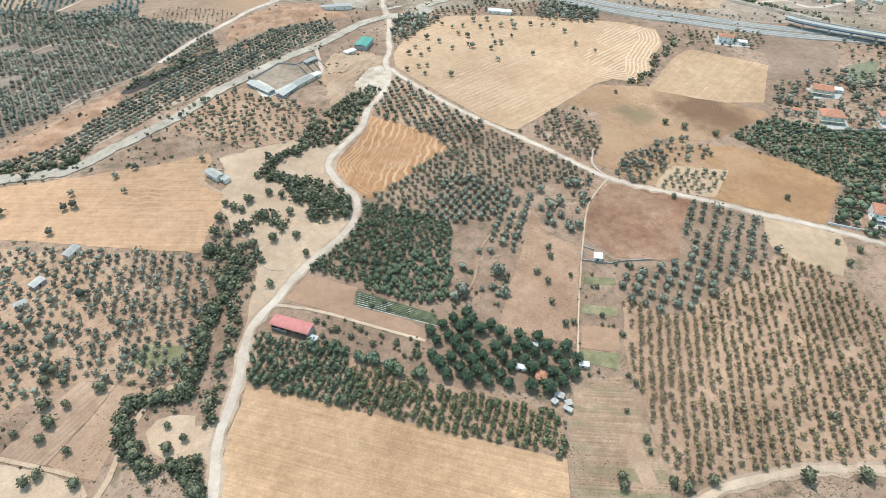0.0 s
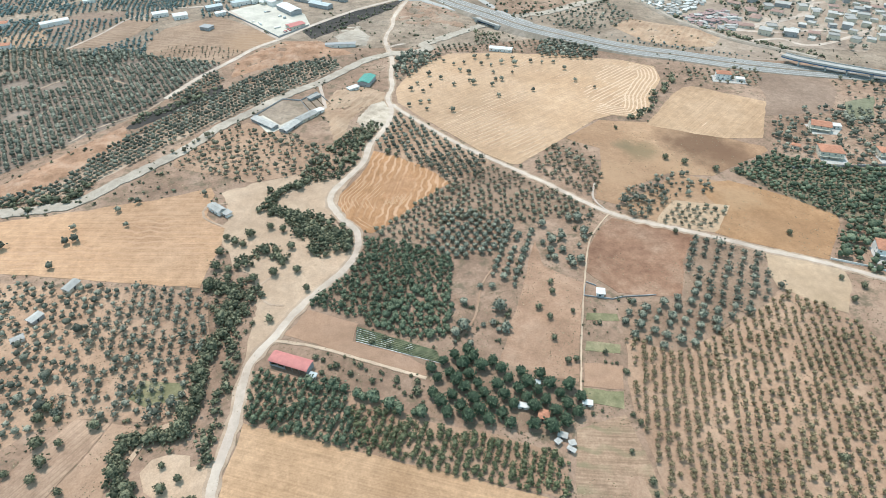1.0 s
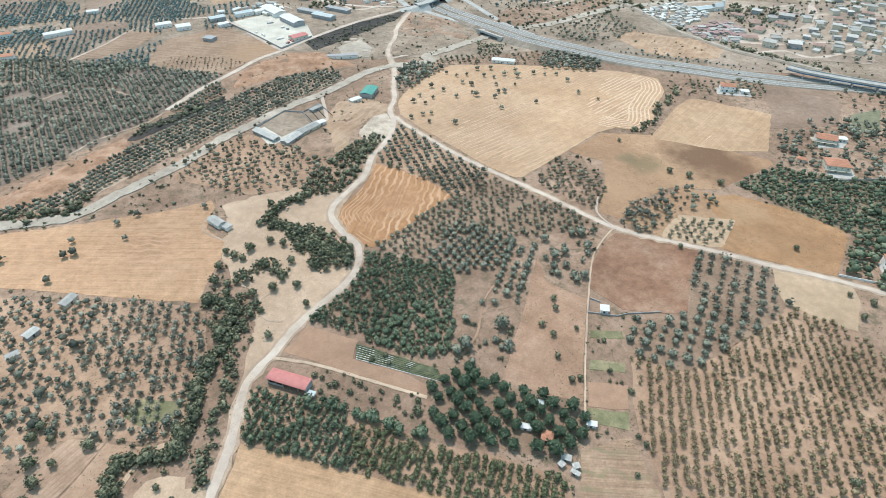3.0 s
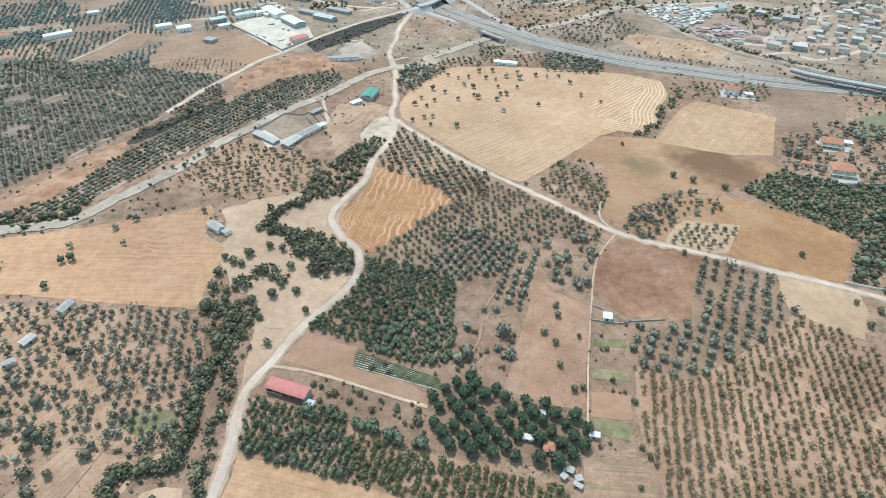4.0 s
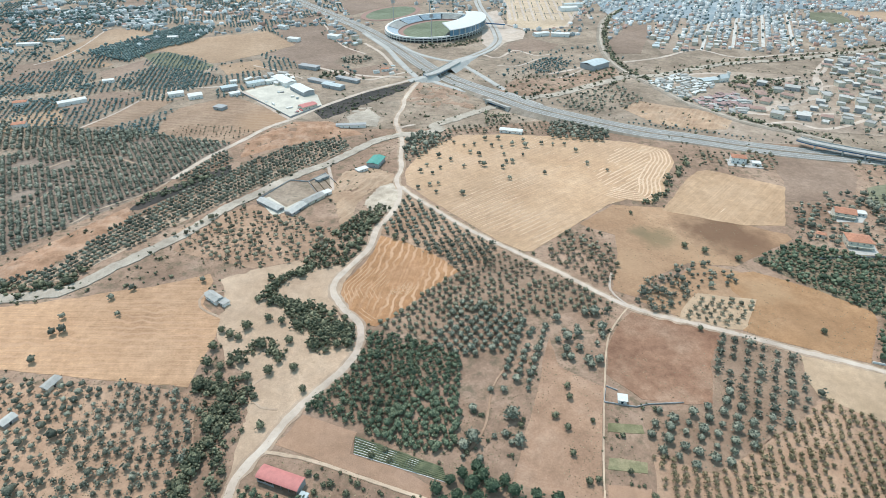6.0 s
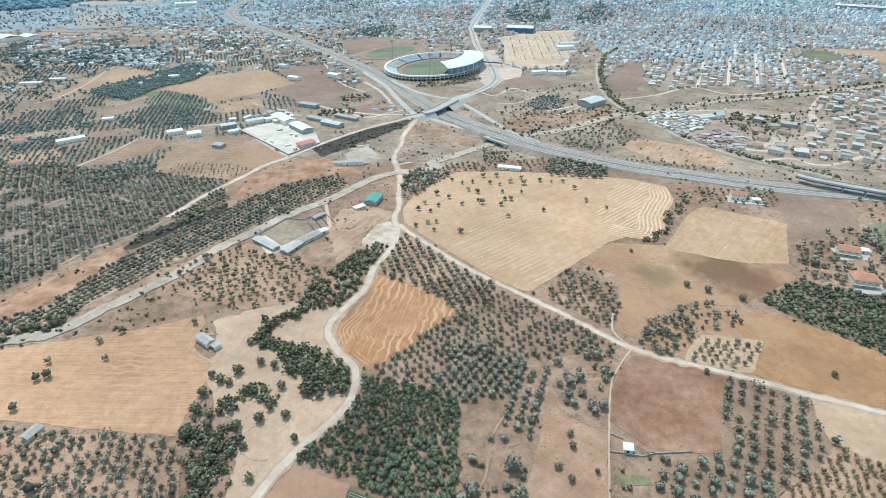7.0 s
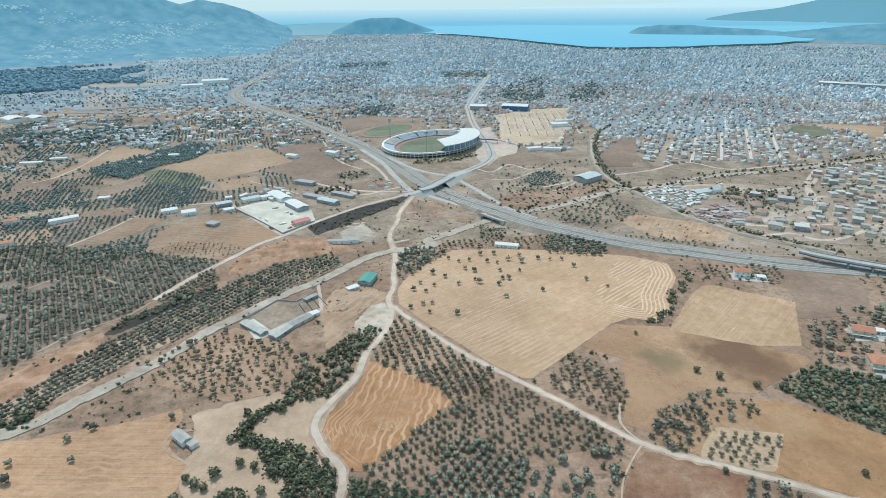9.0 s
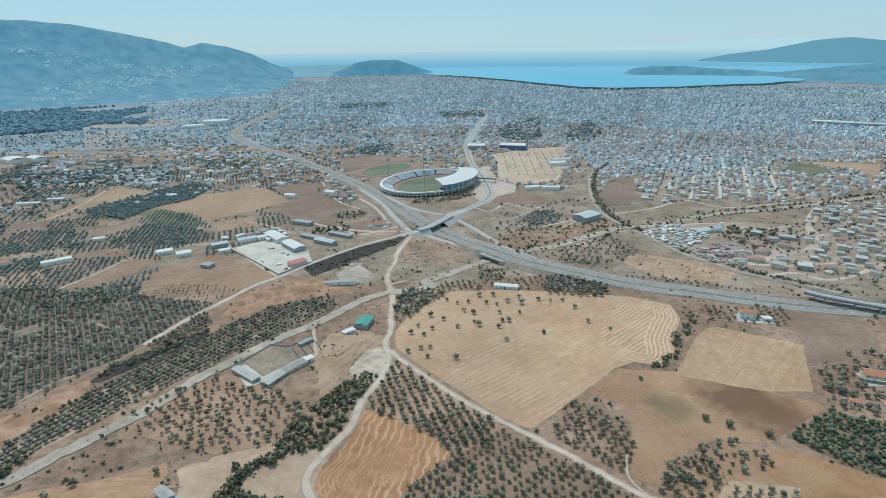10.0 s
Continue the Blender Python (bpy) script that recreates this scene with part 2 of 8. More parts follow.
M_GREYW = plain("grey_render", (0.36, 0.36, 0.36), 0.85)
M_TILE = plain("terracotta_tiles", (0.5, 0.235, 0.15), 0.85, 0, 0.25, 0.8, 0.3)
M_REDSHEET = plain("faded_red_sheet_roof", (0.506, 0.190, 0.170), 0.6, 0, 0.12, 0.35)
M_TEAL = plain("teal_sheet_roof", (0.1, 0.31, 0.26), 0.6, 0, 0.15)
M_PALEROOF = plain("pale_blue_grey_sheet_roof", (0.47, 0.52, 0.525), 0.75, 0.0, 0.15)
M_WHITEROOF = plain("white_sheet_roof", (0.65, 0.645, 0.62), 0.7, 0, 0.1)
M_DARK = plain("dark_parts_and_painted_shade", (0.03, 0.035, 0.04), 0.4)
M_PANE = plain("window_pane", (0.04, 0.06, 0.08), 0.12)
M_BLUE = plain("blue_steel", (0.07, 0.16, 0.3), 0.5, 0.2)
M_FACADE = plain("blue_facade", (0.16, 0.3, 0.42), 0.35, 0.0, 0.2, 0.1)
M_STEEL = plain("galvanised_steel", (0.45, 0.46, 0.47), 0.4, 0.7)
M_WOOD = plain("old_bark", (0.16, 0.12, 0.085), 0.95, 0, 0.25, 3.0)
M_TURF = earth("sports_turf", (0.130, 0.154, 0.099), (0.160, 0.183, 0.121), (0.200, 0.217, 0.154), 0.05, 0.4, 0.5, 0, 10.0, 0.0)
M_RUBBER = plain("faded_running_track", (0.32, 0.2, 0.165), 0.9)
M_SEAT = plain("grey_blue_seating", (0.4, 0.47, 0.52), 0.7, 0, 0.2, 0.3)
M_LINE = plain("white_road_paint", (0.75, 0.75, 0.72), 0.7)
L_OLIVE = leaf("olive_leaves", (0.088, 0.094, 0.074), (0.185, 0.186, 0.142), (0.4, 0.385, 0.3))
L_YOUNG = leaf("dusty_olive_leaves", (0.108, 0.1, 0.07), (0.2, 0.182, 0.125), (0.37, 0.33, 0.235))
L_ALMOND = leaf("almond_leaves", (0.155, 0.122, 0.07), (0.265, 0.207, 0.12), (0.42, 0.33, 0.205))
L_LOWFRUIT = leaf("low_fruit_leaves", (0.085, 0.098, 0.05), (0.15, 0.165, 0.088), (0.26, 0.255, 0.15))
L_PLUM = leaf("plum_leaves", (0.062, 0.086, 0.056), (0.125, 0.158, 0.1), (0.26, 0.292, 0.19))
L_WALNUT = leaf("walnut_leaves", (0.048, 0.072, 0.046), (0.095, 0.132, 0.08), (0.2, 0.245, 0.15))
L_SHRUB = leaf("scrub_leaves", (0.07, 0.078, 0.05), (0.152, 0.154, 0.098), (0.33, 0.31, 0.2))
# far and forest leaves carry distance haze as bluer, paler base colour
L_FAR = leaf("far_leaves_painted_haze", (0.105, 0.16, 0.16), (0.16, 0.222, 0.215), (0.245, 0.3, 0.28))
L_FOREST = leaf("forest_leaves_painted_haze", (0.15, 0.28, 0.36), (0.2, 0.33, 0.41), (0.25, 0.37, 0.45))
M_TOWN = town("town_walls", ((0, (0.27, 0.285, 0.29)), (0.3, (0.4, 0.415, 0.41)), (0.6, (0.54, 0.545, 0.53)), (0.88, (0.8, 0.8, 0.78)), (0.92, (0.44, 0.38, 0.33)), (1, (0.42, 0.25, 0.19))))
# blue-grey walls: haze over the far town is put into their colour
M_CITY = town("haze_tinted_city_walls", ((0, (0.24, 0.34, 0.4)), (0.35, (0.36, 0.47, 0.53)), (0.7, (0.5, 0.6, 0.65)), (0.93, (0.8, 0.87, 0.89)), (1, (0.48, 0.43, 0.41))))
M_GREENROW = earth("green_crop_row", (0.07, 0.085, 0.05), (0.11, 0.122, 0.07), (0.165, 0.168, 0.1), 0.3, 2.0)
# bluish tint paints distance haze into the town's ground
M_TOWNGROUND = earth("haze_tinted_town_ground", (0.165, 0.215, 0.24), (0.245, 0.295, 0.32), (0.345, 0.37, 0.385), 0.012, 0.1)
M_YARDC = plain("bright_concrete_yard", (0.56, 0.52, 0.445), 0.85, 0, 0.2, 0.05)
M_STRAW = plain("pale_cut_straw", (0.66, 0.475, 0.335), 0.95, 0, 0.2, 0.5)
M_STRAW_O = plain("golden_cut_straw", (0.5, 0.31, 0.185), 0.95, 0, 0.2, 0.5)
# less saturated copy of the tile red, for distant roofs
M_FARTILE = plain("muted_far_tiles", (0.36, 0.24, 0.2), 0.9, 0, 0.2, 0.1)
M_SETT = earth("trodden_village_ground", (0.25, 0.186, 0.142), (0.345, 0.268, 0.208), (0.45, 0.365, 0.295), 0.02, 0.25, weeds=(0.180, 0.153, 0.113), weed_amount=0.02)
M_ROOFPALE = plain("pale_flat_roof_screed", (0.57, 0.55, 0.515), 0.9, 0, 0.18, 0.3, 0.75)
M_ROADPALE = plain("dusty_pale_asphalt", (0.42, 0.405, 0.38), 0.9, 0, 0.14, 0.06)
M_PARK = earth("raked_park_soil", (0.4, 0.3, 0.21), (0.48, 0.37, 0.265), (0.55, 0.435, 0.325), 0.02, 0.3)
M_STREET = plain("dusty_pale_street", (0.54, 0.515, 0.475), 0.9, 0, 0.15, 0.08)
M_SHACK = plain("dusty_pink_sheet_roof", (0.4, 0.27, 0.25), 0.8, 0, 0.2, 0.4, 0.5)
M_DUSTY = plain("dusty_grey_sheet_roof", (0.47, 0.455, 0.425), 0.9, 0, 0.2, 0.3, 0.55)
L_TUFT = leaf("dry_weed_stalks", (0.17, 0.125, 0.078), (0.27, 0.205, 0.13), (0.42, 0.34, 0.23))
M_GREENK = earth("dull_green_field", (0.13, 0.135, 0.085), (0.17, 0.17, 0.11), (0.23, 0.215, 0.145), 0.02, 0.3)
M_GREYLAND = earth("grey_brown_waste_land", (0.175, 0.132, 0.098), (0.285, 0.218, 0.163), (0.405, 0.322, 0.25), 0.02, 0.25, weeds=(0.145, 0.128, 0.092), weed_amount=0.08)
# dry grass paled and greyed: haze mixed into the colour
M_HAZETAN = earth("haze_tinted_hill_foot_grass", (0.27, 0.25, 0.23), (0.34, 0.31, 0.285), (0.4, 0.37, 0.34), 0.006, 0.1)


# ---- tools for building ----
EYE_Z, NEAR_RIM, RIM = 260.0, 3400.0, 4880.0


def far(x, y, z=0.0):
    """The far country, drawn together so that the horizon lies inside the camera's 5 km reach."""
    d = math.hypot(x, y)
    if d <= NEAR_RIM:
        return x, y, z
    span = RIM - NEAR_RIM
    s = (NEAR_RIM + span * (1 - math.exp(-(d - NEAR_RIM) / span))) / d
    return x * s, y * s, EYE_Z + (z - EYE_Z) * s


def lift(p, z):
    """Shifts a ground point along the camera's sight line to height z, fitting the view."""
    s = 1 - z / EYE_Z
    return p[0] * s, p[1] * s


def mesh_of(name, verts, faces, material, smooth=False):
    me = bpy.data.meshes.new(name)
    me.from_pydata([tuple(v) for v in verts], [], faces)
    me.materials.append(material)
    if smooth:
        me.polygons.foreach_set("use_smooth", [True] * len(me.polygons))
    me.update()
    return me


def part(name, bm, material, parent, label=""):
    """Links a bmesh, or a finished mesh, as one mesh under a thing or a part."""
    if isinstance(bm, bmesh.types.BMesh):
        me = bpy.data.meshes.new(name)
        bm.to_mesh(me)
        bm.free()
        me.materials.append(material)
    else:
        me = bm
    ob = new(name, me)
    ob.parent = parent
    return tagged(ob, label)


def thing(name, m, label, category, group="", kind=""):
    ob = new(name)
    ob.matrix_world = m
    ob.empty_display_size = 0.5
    return tagged(ob, label, category, group, kind)


def block(bm, x0, x1, y0, y1, z0, z1):
    v = [bm.verts.new(p) for p in ((x0, y0, z0), (x1, y0, z0), (x1, y1, z0), (x0, y1, z0), (x0, y0, z1), (x1, y0, z1), (x1, y1, z1), (x0, y1, z1))]
    for f in ((3, 2, 1, 0), (4, 5, 6, 7), (0, 1, 5, 4), (1, 2, 6, 5), (2, 3, 7, 6), (3, 0, 4, 7)):
        bm.faces.new([v[i] for i in f])


def box(x0, x1, y0, y1, z0, z1, soft=0.0):
    bm = bmesh.new()
    block(bm, x0, x1, y0, y1, z0, z1)
    if soft:
        bmesh.ops.bevel(bm, geom=bm.edges[:], offset=soft, segments=1, affect="EDGES")
    return bm


def smooth_line(pts, step=5.0):
    """A curve through the points, in even steps."""
    out, p = [], [Vector(q).to_2d() for q in pts]
    for i in range(len(p) - 1):
        a, b, c, d = p[max(i - 1, 0)], p[i], p[i + 1], p[min(i + 2, len(p) - 1)]
        n = max(1, int((c - b).length / step))
        for k in range(n):
            t = k / n
            out.append(0.5 * (2 * b + (c - a) * t + (2 * a - 5 * b + 4 * c - d) * t * t + (3 * b - a - 3 * c + d) * t ** 3))
    return out + [p[-1]]


def wob(x, y, s, k=0.0):
    return noise.noise(Vector((x * s, y * s, k)))


def patch(name, pts, z, material, label, category="field", edge=0.9):
    """A field: a slab of earth with an uneven rim, a little above the ground."""
    rim = []
    for a, b in zip(pts, pts[1:] + pts[:1]):
        n = max(1, int(math.dist(a, b) / 6))
        for k in range(n):
            x, y = a[0] + (b[0] - a[0]) * k / n, a[1] + (b[1] - a[1]) * k / n
            rim.append((x + edge * 1.6 * wob(x, y, 0.09, 1), y + edge * 1.6 * wob(x, y, 0.09, 7)))
    n = len(rim)
    verts = [(x, y, z) for x, y in rim] + [(x, y, -0.4) for x, y in rim]
    tris = [tuple(t) for t in geometry.tessellate_polygon([[Vector((x, y, 0)) for x, y in rim]])]
    out = []
    for a, b, c in tris:
        u, v = Vector(rim[b]) - Vector(rim[a]), Vector(rim[c]) - Vector(rim[a])
        out.append((a, b, c) if u.x * v.y - u.y * v.x > 0 else (a, c, b))
    sides = [(i, (i + 1) % n, n + (i + 1) % n, n + i) for i in range(n)]
    return tagged(new(name, mesh_of(name, verts, out + sides, material)), label, category, kind="structure")


def mound(name, pts, z, material, label, category="bank", height=3.0, cell=2.5):
    """Rough broken ground: a humped sheet with hollows, falling to the land round it."""
    xs, ys = [q[0] for q in pts], [q[1] for q in pts]
    nx, ny = int((max(xs) - min(xs)) / cell) + 2, int((max(ys) - min(ys)) / cell) + 2

    def rise(x, y):
        if not inside(x, y, pts):
            return -0.6
        d = 1e9
        for a, b in zip(pts, pts[1:] + pts[:1]):
            e = Vector(b) - Vector(a)
            k = max(0.0, min(1.0, (Vector((x, y)) - Vector(a)).dot(e) / e.length_squared))
            d = min(d, (Vector((x, y)) - Vector(a) - e * k).length)
        f = min(1.0, d / 14)
        return z + height * f * (0.35 + 0.65 * noise.fractal(Vector((x * 0.05, y * 0.05, height)), 0.7, 2.0, 5))

    verts = [(min(xs) + i * cell, min(ys) + j * cell, rise(min(xs) + i * cell, min(ys) + j * cell)) for i in range(nx) for j in range(ny)]
    faces = [(i * ny + j, (i + 1) * ny + j, (i + 1) * ny + j + 1, i * ny + j + 1) for i in range(nx - 1) for j in range(ny - 1)]
    faces = [f for f in faces if any(verts[k][2] > -0.5 for k in f)]
    return tagged(new(name, mesh_of(name, verts, faces, material, True)), label, category, kind="structure")


def swaths(pts, turn, pitch, rings, keep, rows_keep, seed, label, width=1.15, z=0.24, straw=None, along=None):
    """Rows of cut straw left on a field: passes round the rim (or inside an open line), then straight rows, broken here and there."""
    verts, faces = [], []

    def strip(line, keep):
        run = []
        for x, y in line:
            ok = inside(x, y, pts) and noise.noise(Vector((x * 0.014, y * 0.014, seed))) + 0.35 * noise.noise(Vector((x * 0.09, y * 0.09, seed + 3))) > keep
            if ok:
                run.append((x, y))
            if not ok or (x, y) == line[-1]:
                if len(run) > 2:
                    for i, q in enumerate(run):
                        a, b = Vector(run[max(i - 1, 0)]), Vector(run[min(i + 1, len(run) - 1)])
                        d = (b - a).normalized() if (b - a).length > 0 else Vector((1, 0))
                        s = Vector((d.y, -d.x)) * width * (0.5 if 0 < i < len(run) - 1 else 0.1) * (1 + 0.6 * wob(q[0], q[1], 0.4, seed))
                        verts.extend(((q[0] - s.x, q[1] - s.y, z - 0.05), (q[0], q[1], z + 0.14), (q[0] + s.x, q[1] + s.y, z - 0.05)))
                        if i:
                            n = len(verts)
                            faces.extend(((n - 6, n - 3, n - 2, n - 5), (n - 5, n - 2, n - 1, n - 4)))
                run = []

    rim = smooth_line(along or list(pts) + [pts[0]], 4.0)
    area = sum(a.x * b.y - b.x * a.y for a, b in zip(rim, rim[1:]))
    sign = 1 if along or area > 0 else -1
    for k in range(1, rings + 1):
        line = []
        for i, q in enumerate(rim):
            d = (rim[min(i + 3, len(rim) - 1)] - rim[max(i - 3, 0)]).normalized() if along else (rim[(i + 2) % len(rim)] - rim[i - 2]).normalized()
            m = q + Vector((-d.y, d.x)) * sign * (k * pitch * 0.9 + (0.9 * wob(q.x, q.y, 0.05, seed) if along else 0.0))
            line.append((m.x, m.y))
        strip(line, keep + 0.012 * k)
    c, s = math.cos(radians(turn)), math.sin(radians(turn))
    uv = [(x * c + y * s, -x * s + y * c) for x, y in pts]
    v = min(q[1] for q in uv) + pitch * (rings + 0.5)
    while not along and v < max(q[1] for q in uv) - pitch * rings:
        line, u = [], min(q[0] for q in uv) + pitch * rings
        while u < max(q[0] for q in uv) - pitch * rings:
            w = v + 3.4 * wob(u, v, 0.012, seed) + 0.8 * wob(u, v, 0.06, seed)
            line.append((u * c - w * s, u * s + w * c))
            u += 4.0
        if len(line) > 3:
            strip(line, rows_keep)
        v += pitch
    tagged(new("straw_swaths", mesh_of("straw_swaths", verts, faces, straw or M_STRAW)), label, "straw", kind="stuff")


def ribbon(name, pts, width, z, material, label="", category="road", shoulder=0.0, ragged=0.25, heights=None, offset=0.0, parent=None, step=5.0):
    """A road or bed along a line: crown, edges and sloping shoulders."""
    line = smooth_line(pts, step)
    verts, faces, m = [], [], 6
    for i, p in enumerate(line):
        d = (line[min(i + 1, len(line) - 1)] - line[max(i - 1, 0)]).normalized()
        s = Vector((d.y, -d.x))
        zz = (heights(p) if heights else 0.0) + z
        w = width / 2
        l = w + ragged * wob(p.x, p.y, 0.15, 2) * 2
        r = w + ragged * wob(p.x, p.y, 0.15, 5) * 2
        out = shoulder * max(zz, 0.3)
        for k, h in ((-l - out, -0.3), (-l, zz), (-l * 0.33, zz + 0.06), (r * 0.33, zz + 0.06), (r, zz), (r + out, -0.3)):
            q = p + s * (k + offset)
            verts.append((q.x, q.y, h))
        if i:
            for k in range(m - 1):
                faces.append(((i - 1) * m + k, (i - 1) * m + k + 1, i * m + k + 1, i * m + k))
    ob = new(name, mesh_of(name, verts, faces, material))
    if parent:
        ob.parent = parent
        return tagged(ob, label)
    return tagged(ob, label, category, kind="structure")


def inside(x, y, poly):
    hit, j = False, len(poly) - 1
    for i in range(len(poly)):
        if (poly[i][1] > y) != (poly[j][1] > y) and x < (poly[j][0] - poly[i][0]) * (y - poly[i][1]) / (poly[j][1] - poly[i][1]) + poly[i][0]:
            hit = not hit
        j = i
    return hit


def grid_in(poly, along, across, turn, jitter, miss, rng, stagger=False):
    """Planting places inside a plot: rows at an angle, with gaps and strays."""
    c, s = math.cos(radians(turn)), math.sin(radians(turn))
    uv = [(x * c + y * s, -x * s + y * c) for x, y in poly]
    u0, u1, v0, v1 = min(u for u, v in uv), max(u for u, v in uv), min(v for u, v in uv), max(v for u, v in uv)
    out, v, row = [], v0, 0
    while v <= v1:
        u = u0 + (along / 2 if stagger and row % 2 else 0)
        while u <= u1:
            a, b = u + rng.gauss(0, jitter), v + rng.gauss(0, jitter)
            x, y = a * c - b * s, a * s + b * c
            if inside(x, y, poly) and rng.random() > miss:
                out.append((x, y))
            u += along
        v += across
        row += 1
    return out


def scatter_in(poly, count, apart, rng):
    xs, ys = [p[0] for p in poly], [p[1] for p in poly]
    out, cells = [], {}
    for _ in range(count * 6):
        if len(out) >= count:
            break
        x, y = rng.uniform(min(xs), max(xs)), rng.uniform(min(ys), max(ys))
        if not inside(x, y, poly):
            continue
        k = (int(x // apart), int(y // apart))
        if any(math.dist((x, y), q) < apart for i in (-1, 0, 1) for j in (-1, 0, 1) for q in cells.get((k[0] + i, k[1] + j), ())):
            continue
        cells.setdefault(k, []).append((x, y))
        out.append((x, y))
    return out


# ---- trees ----
OCT_V = np.array([(1, 0, 0), (-1, 0, 0), (0, 1, 0), (0, -1, 0), (0, 0, 1), (0, 0, -1)], float)
OCT_F = np.array([(0, 2, 4), (2, 1, 4), (1, 3, 4), (3, 0, 4), (2, 0, 5), (1, 2, 5), (3, 1, 5), (0, 3, 5)])


def ball_arrays(steps):
    bm = bmesh.new()
    bmesh.ops.create_icosphere(bm, subdivisions=steps, radius=1.0)
    bm.verts.index_update()
    out = np.array([v.co[:] for v in bm.verts]), np.array([[v.index for v in f.verts] for f in bm.faces])
    bm.free()
    return out


CORES = {1: ball_arrays(1), 2: ball_arrays(2)}


def crown_arrays(rng, r, tall, lift_z, clumps, size, flat=0.9, core=2, ragged=0.3, solid=0.85):
    """A leafy mass with bulges and hollows, and tufts of leaves standing out of it all round."""
    lobes = [(v / np.linalg.norm(v), rng.uniform(-1, 1)) for v in rng.normal(0, 1, (7, 3))]

    def bulge(d):
        return 1 + ragged * sum(w * max(0.0, float(d @ v)) ** 3 for v, w in lobes)

    cv, cf = CORES[core]
    mass_v = np.array([d * r * solid * bulge(d) * rng.uniform(0.85, 1.12) for d in cv])
    mass_v[:, 2] *= tall / r
    up = np.array((0, 0, lift_z + tall * 0.8))
    verts, faces, n = [mass_v + up], [cf], len(cv)
    for k in range(clumps):
        z = 1 - 1.7 * (k + 0.5) / clumps
        t = k * 2.39996 + rng.uniform(-0.5, 0.5)
        d = np.array((math.cos(t) * math.sqrt(1 - z * z), math.sin(t) * math.sqrt(1 - z * z), z)) + rng.normal(0, 0.14, 3)
        p = d * r * rng.uniform(0.66, 0.92) * bulge(d)
        p[2] *= tall / r
        s = size * rng.uniform(0.42, 0.95)
        v = OCT_V * rng.uniform(0.8, 1.15, (6, 1)) * s * np.array((1, 1, flat))
        a, b = rng.uniform(0, 6.28), rng.uniform(-0.7, 0.7)
        ca, sa, cb, sb = math.cos(a), math.sin(a), math.cos(b), math.sin(b)
        v = v @ np.array(((ca, sa, 0), (-sa, ca, 0), (0, 0, 1))) @ np.array(((1, 0, 0), (0, cb, sb), (0, -sb, cb)))
        faces.append(OCT_F + n)
        verts.append(v + p + up)
        n += 6
    v = np.concatenate(verts)
    v[:, 2] = np.maximum(v[:, 2], 0.3 * lift_z)
    return v, np.concatenate(faces)


def trunk_mesh(name, height, r, limbs, reach, rng):
    """A tapered, slightly bent trunk that forks into limbs."""
    verts, faces = [], []

    def tube(a, b, r0, r1, sides=5):
        d = (b - a).normalized()
        u = d.orthogonal().normalized()
        w = d.cross(u)
        n = len(verts)
        for p, q in ((a, r0), (b, r1)):
            for k in range(sides):
                t = 2 * math.pi * k / sides
                verts.append(p + (u * math.cos(t) + w * math.sin(t)) * q)
        for k in range(sides):
            faces.append((n + k, n + (k + 1) % sides, n + sides + (k + 1) % sides, n + sides + k))

    fork = Vector((rng.uniform(-0.15, 0.15), rng.uniform(-0.15, 0.15), height))
    tube(Vector((0, 0, -0.2)), fork, r * 1.3, r * 0.8)
    for k in range(limbs):
        t = 2 * math.pi * (k + rng.uniform(-0.2, 0.2)) / limbs
        tube(fork, fork + Vector((math.cos(t) * reach, math.sin(t) * reach, reach * rng.uniform(0.7, 1.1))), r * 0.6, r * 0.18, 4)
    return mesh_of(name, verts, faces, M_WOOD)


KINDS = {}
BUILT = []


def kind_of(name, leaves, r, tall, trunk, clumps, size, label, category="tree", variants=4, lean_clumps=12, flat=0.9):
    rng = np.random.default_rng(len(KINDS) + 5)
    rr = random.Random(len(KINDS) + 3)
    near, mid, lean = [], [], []
    for k in range(variants):
        v, f = crown_arrays(rng, r, tall, trunk, clumps, size, flat, solid={"almond_tree": 0.45, "low_fruit_tree": 0.5, "shrub": 0.66, "wild_tree": 0.7}.get(name, 0.8))
        near.append((mesh_of("crown", v, f.tolist(), leaves), trunk_mesh("trunk", trunk + tall * 0.25, 0.07 * r + 0.05, 4, r * 0.45, rr)))
        if name.startswith("far_"):
            mid.append(crown_arrays(rng, r, tall, trunk, lean_clumps, size, flat, 1, 0.35, 0.85))
            lean.append(mid[-1])
        else:
            mid.append(crown_arrays(rng, r, tall, trunk, lean_clumps * 2 + 2, size * 1.25, flat, 1, 0.4, 0.68))
            lean.append(crown_arrays(rng, r, tall, trunk, max(4, lean_clumps - 3), size * 1.35, flat, 1, 0.4, 0.78))
    KINDS[name] = dict(near=near, mid=mid, lean=lean, leaves=leaves, label=label, category=category, spots=[])


def plant(kind, spots, plot, size=1.0, spread=0.18):
    KINDS[kind]["spots"].append((plot, size, spread, spots))


def crowded(p):
    """Whether a building stands there."""
    return any(math.dist(p, (x, y)) < r for x, y, r in BUILT_NEAR.get((int(p[0] // 40), int(p[1] // 40)), ()))


BUILT_NEAR = {}


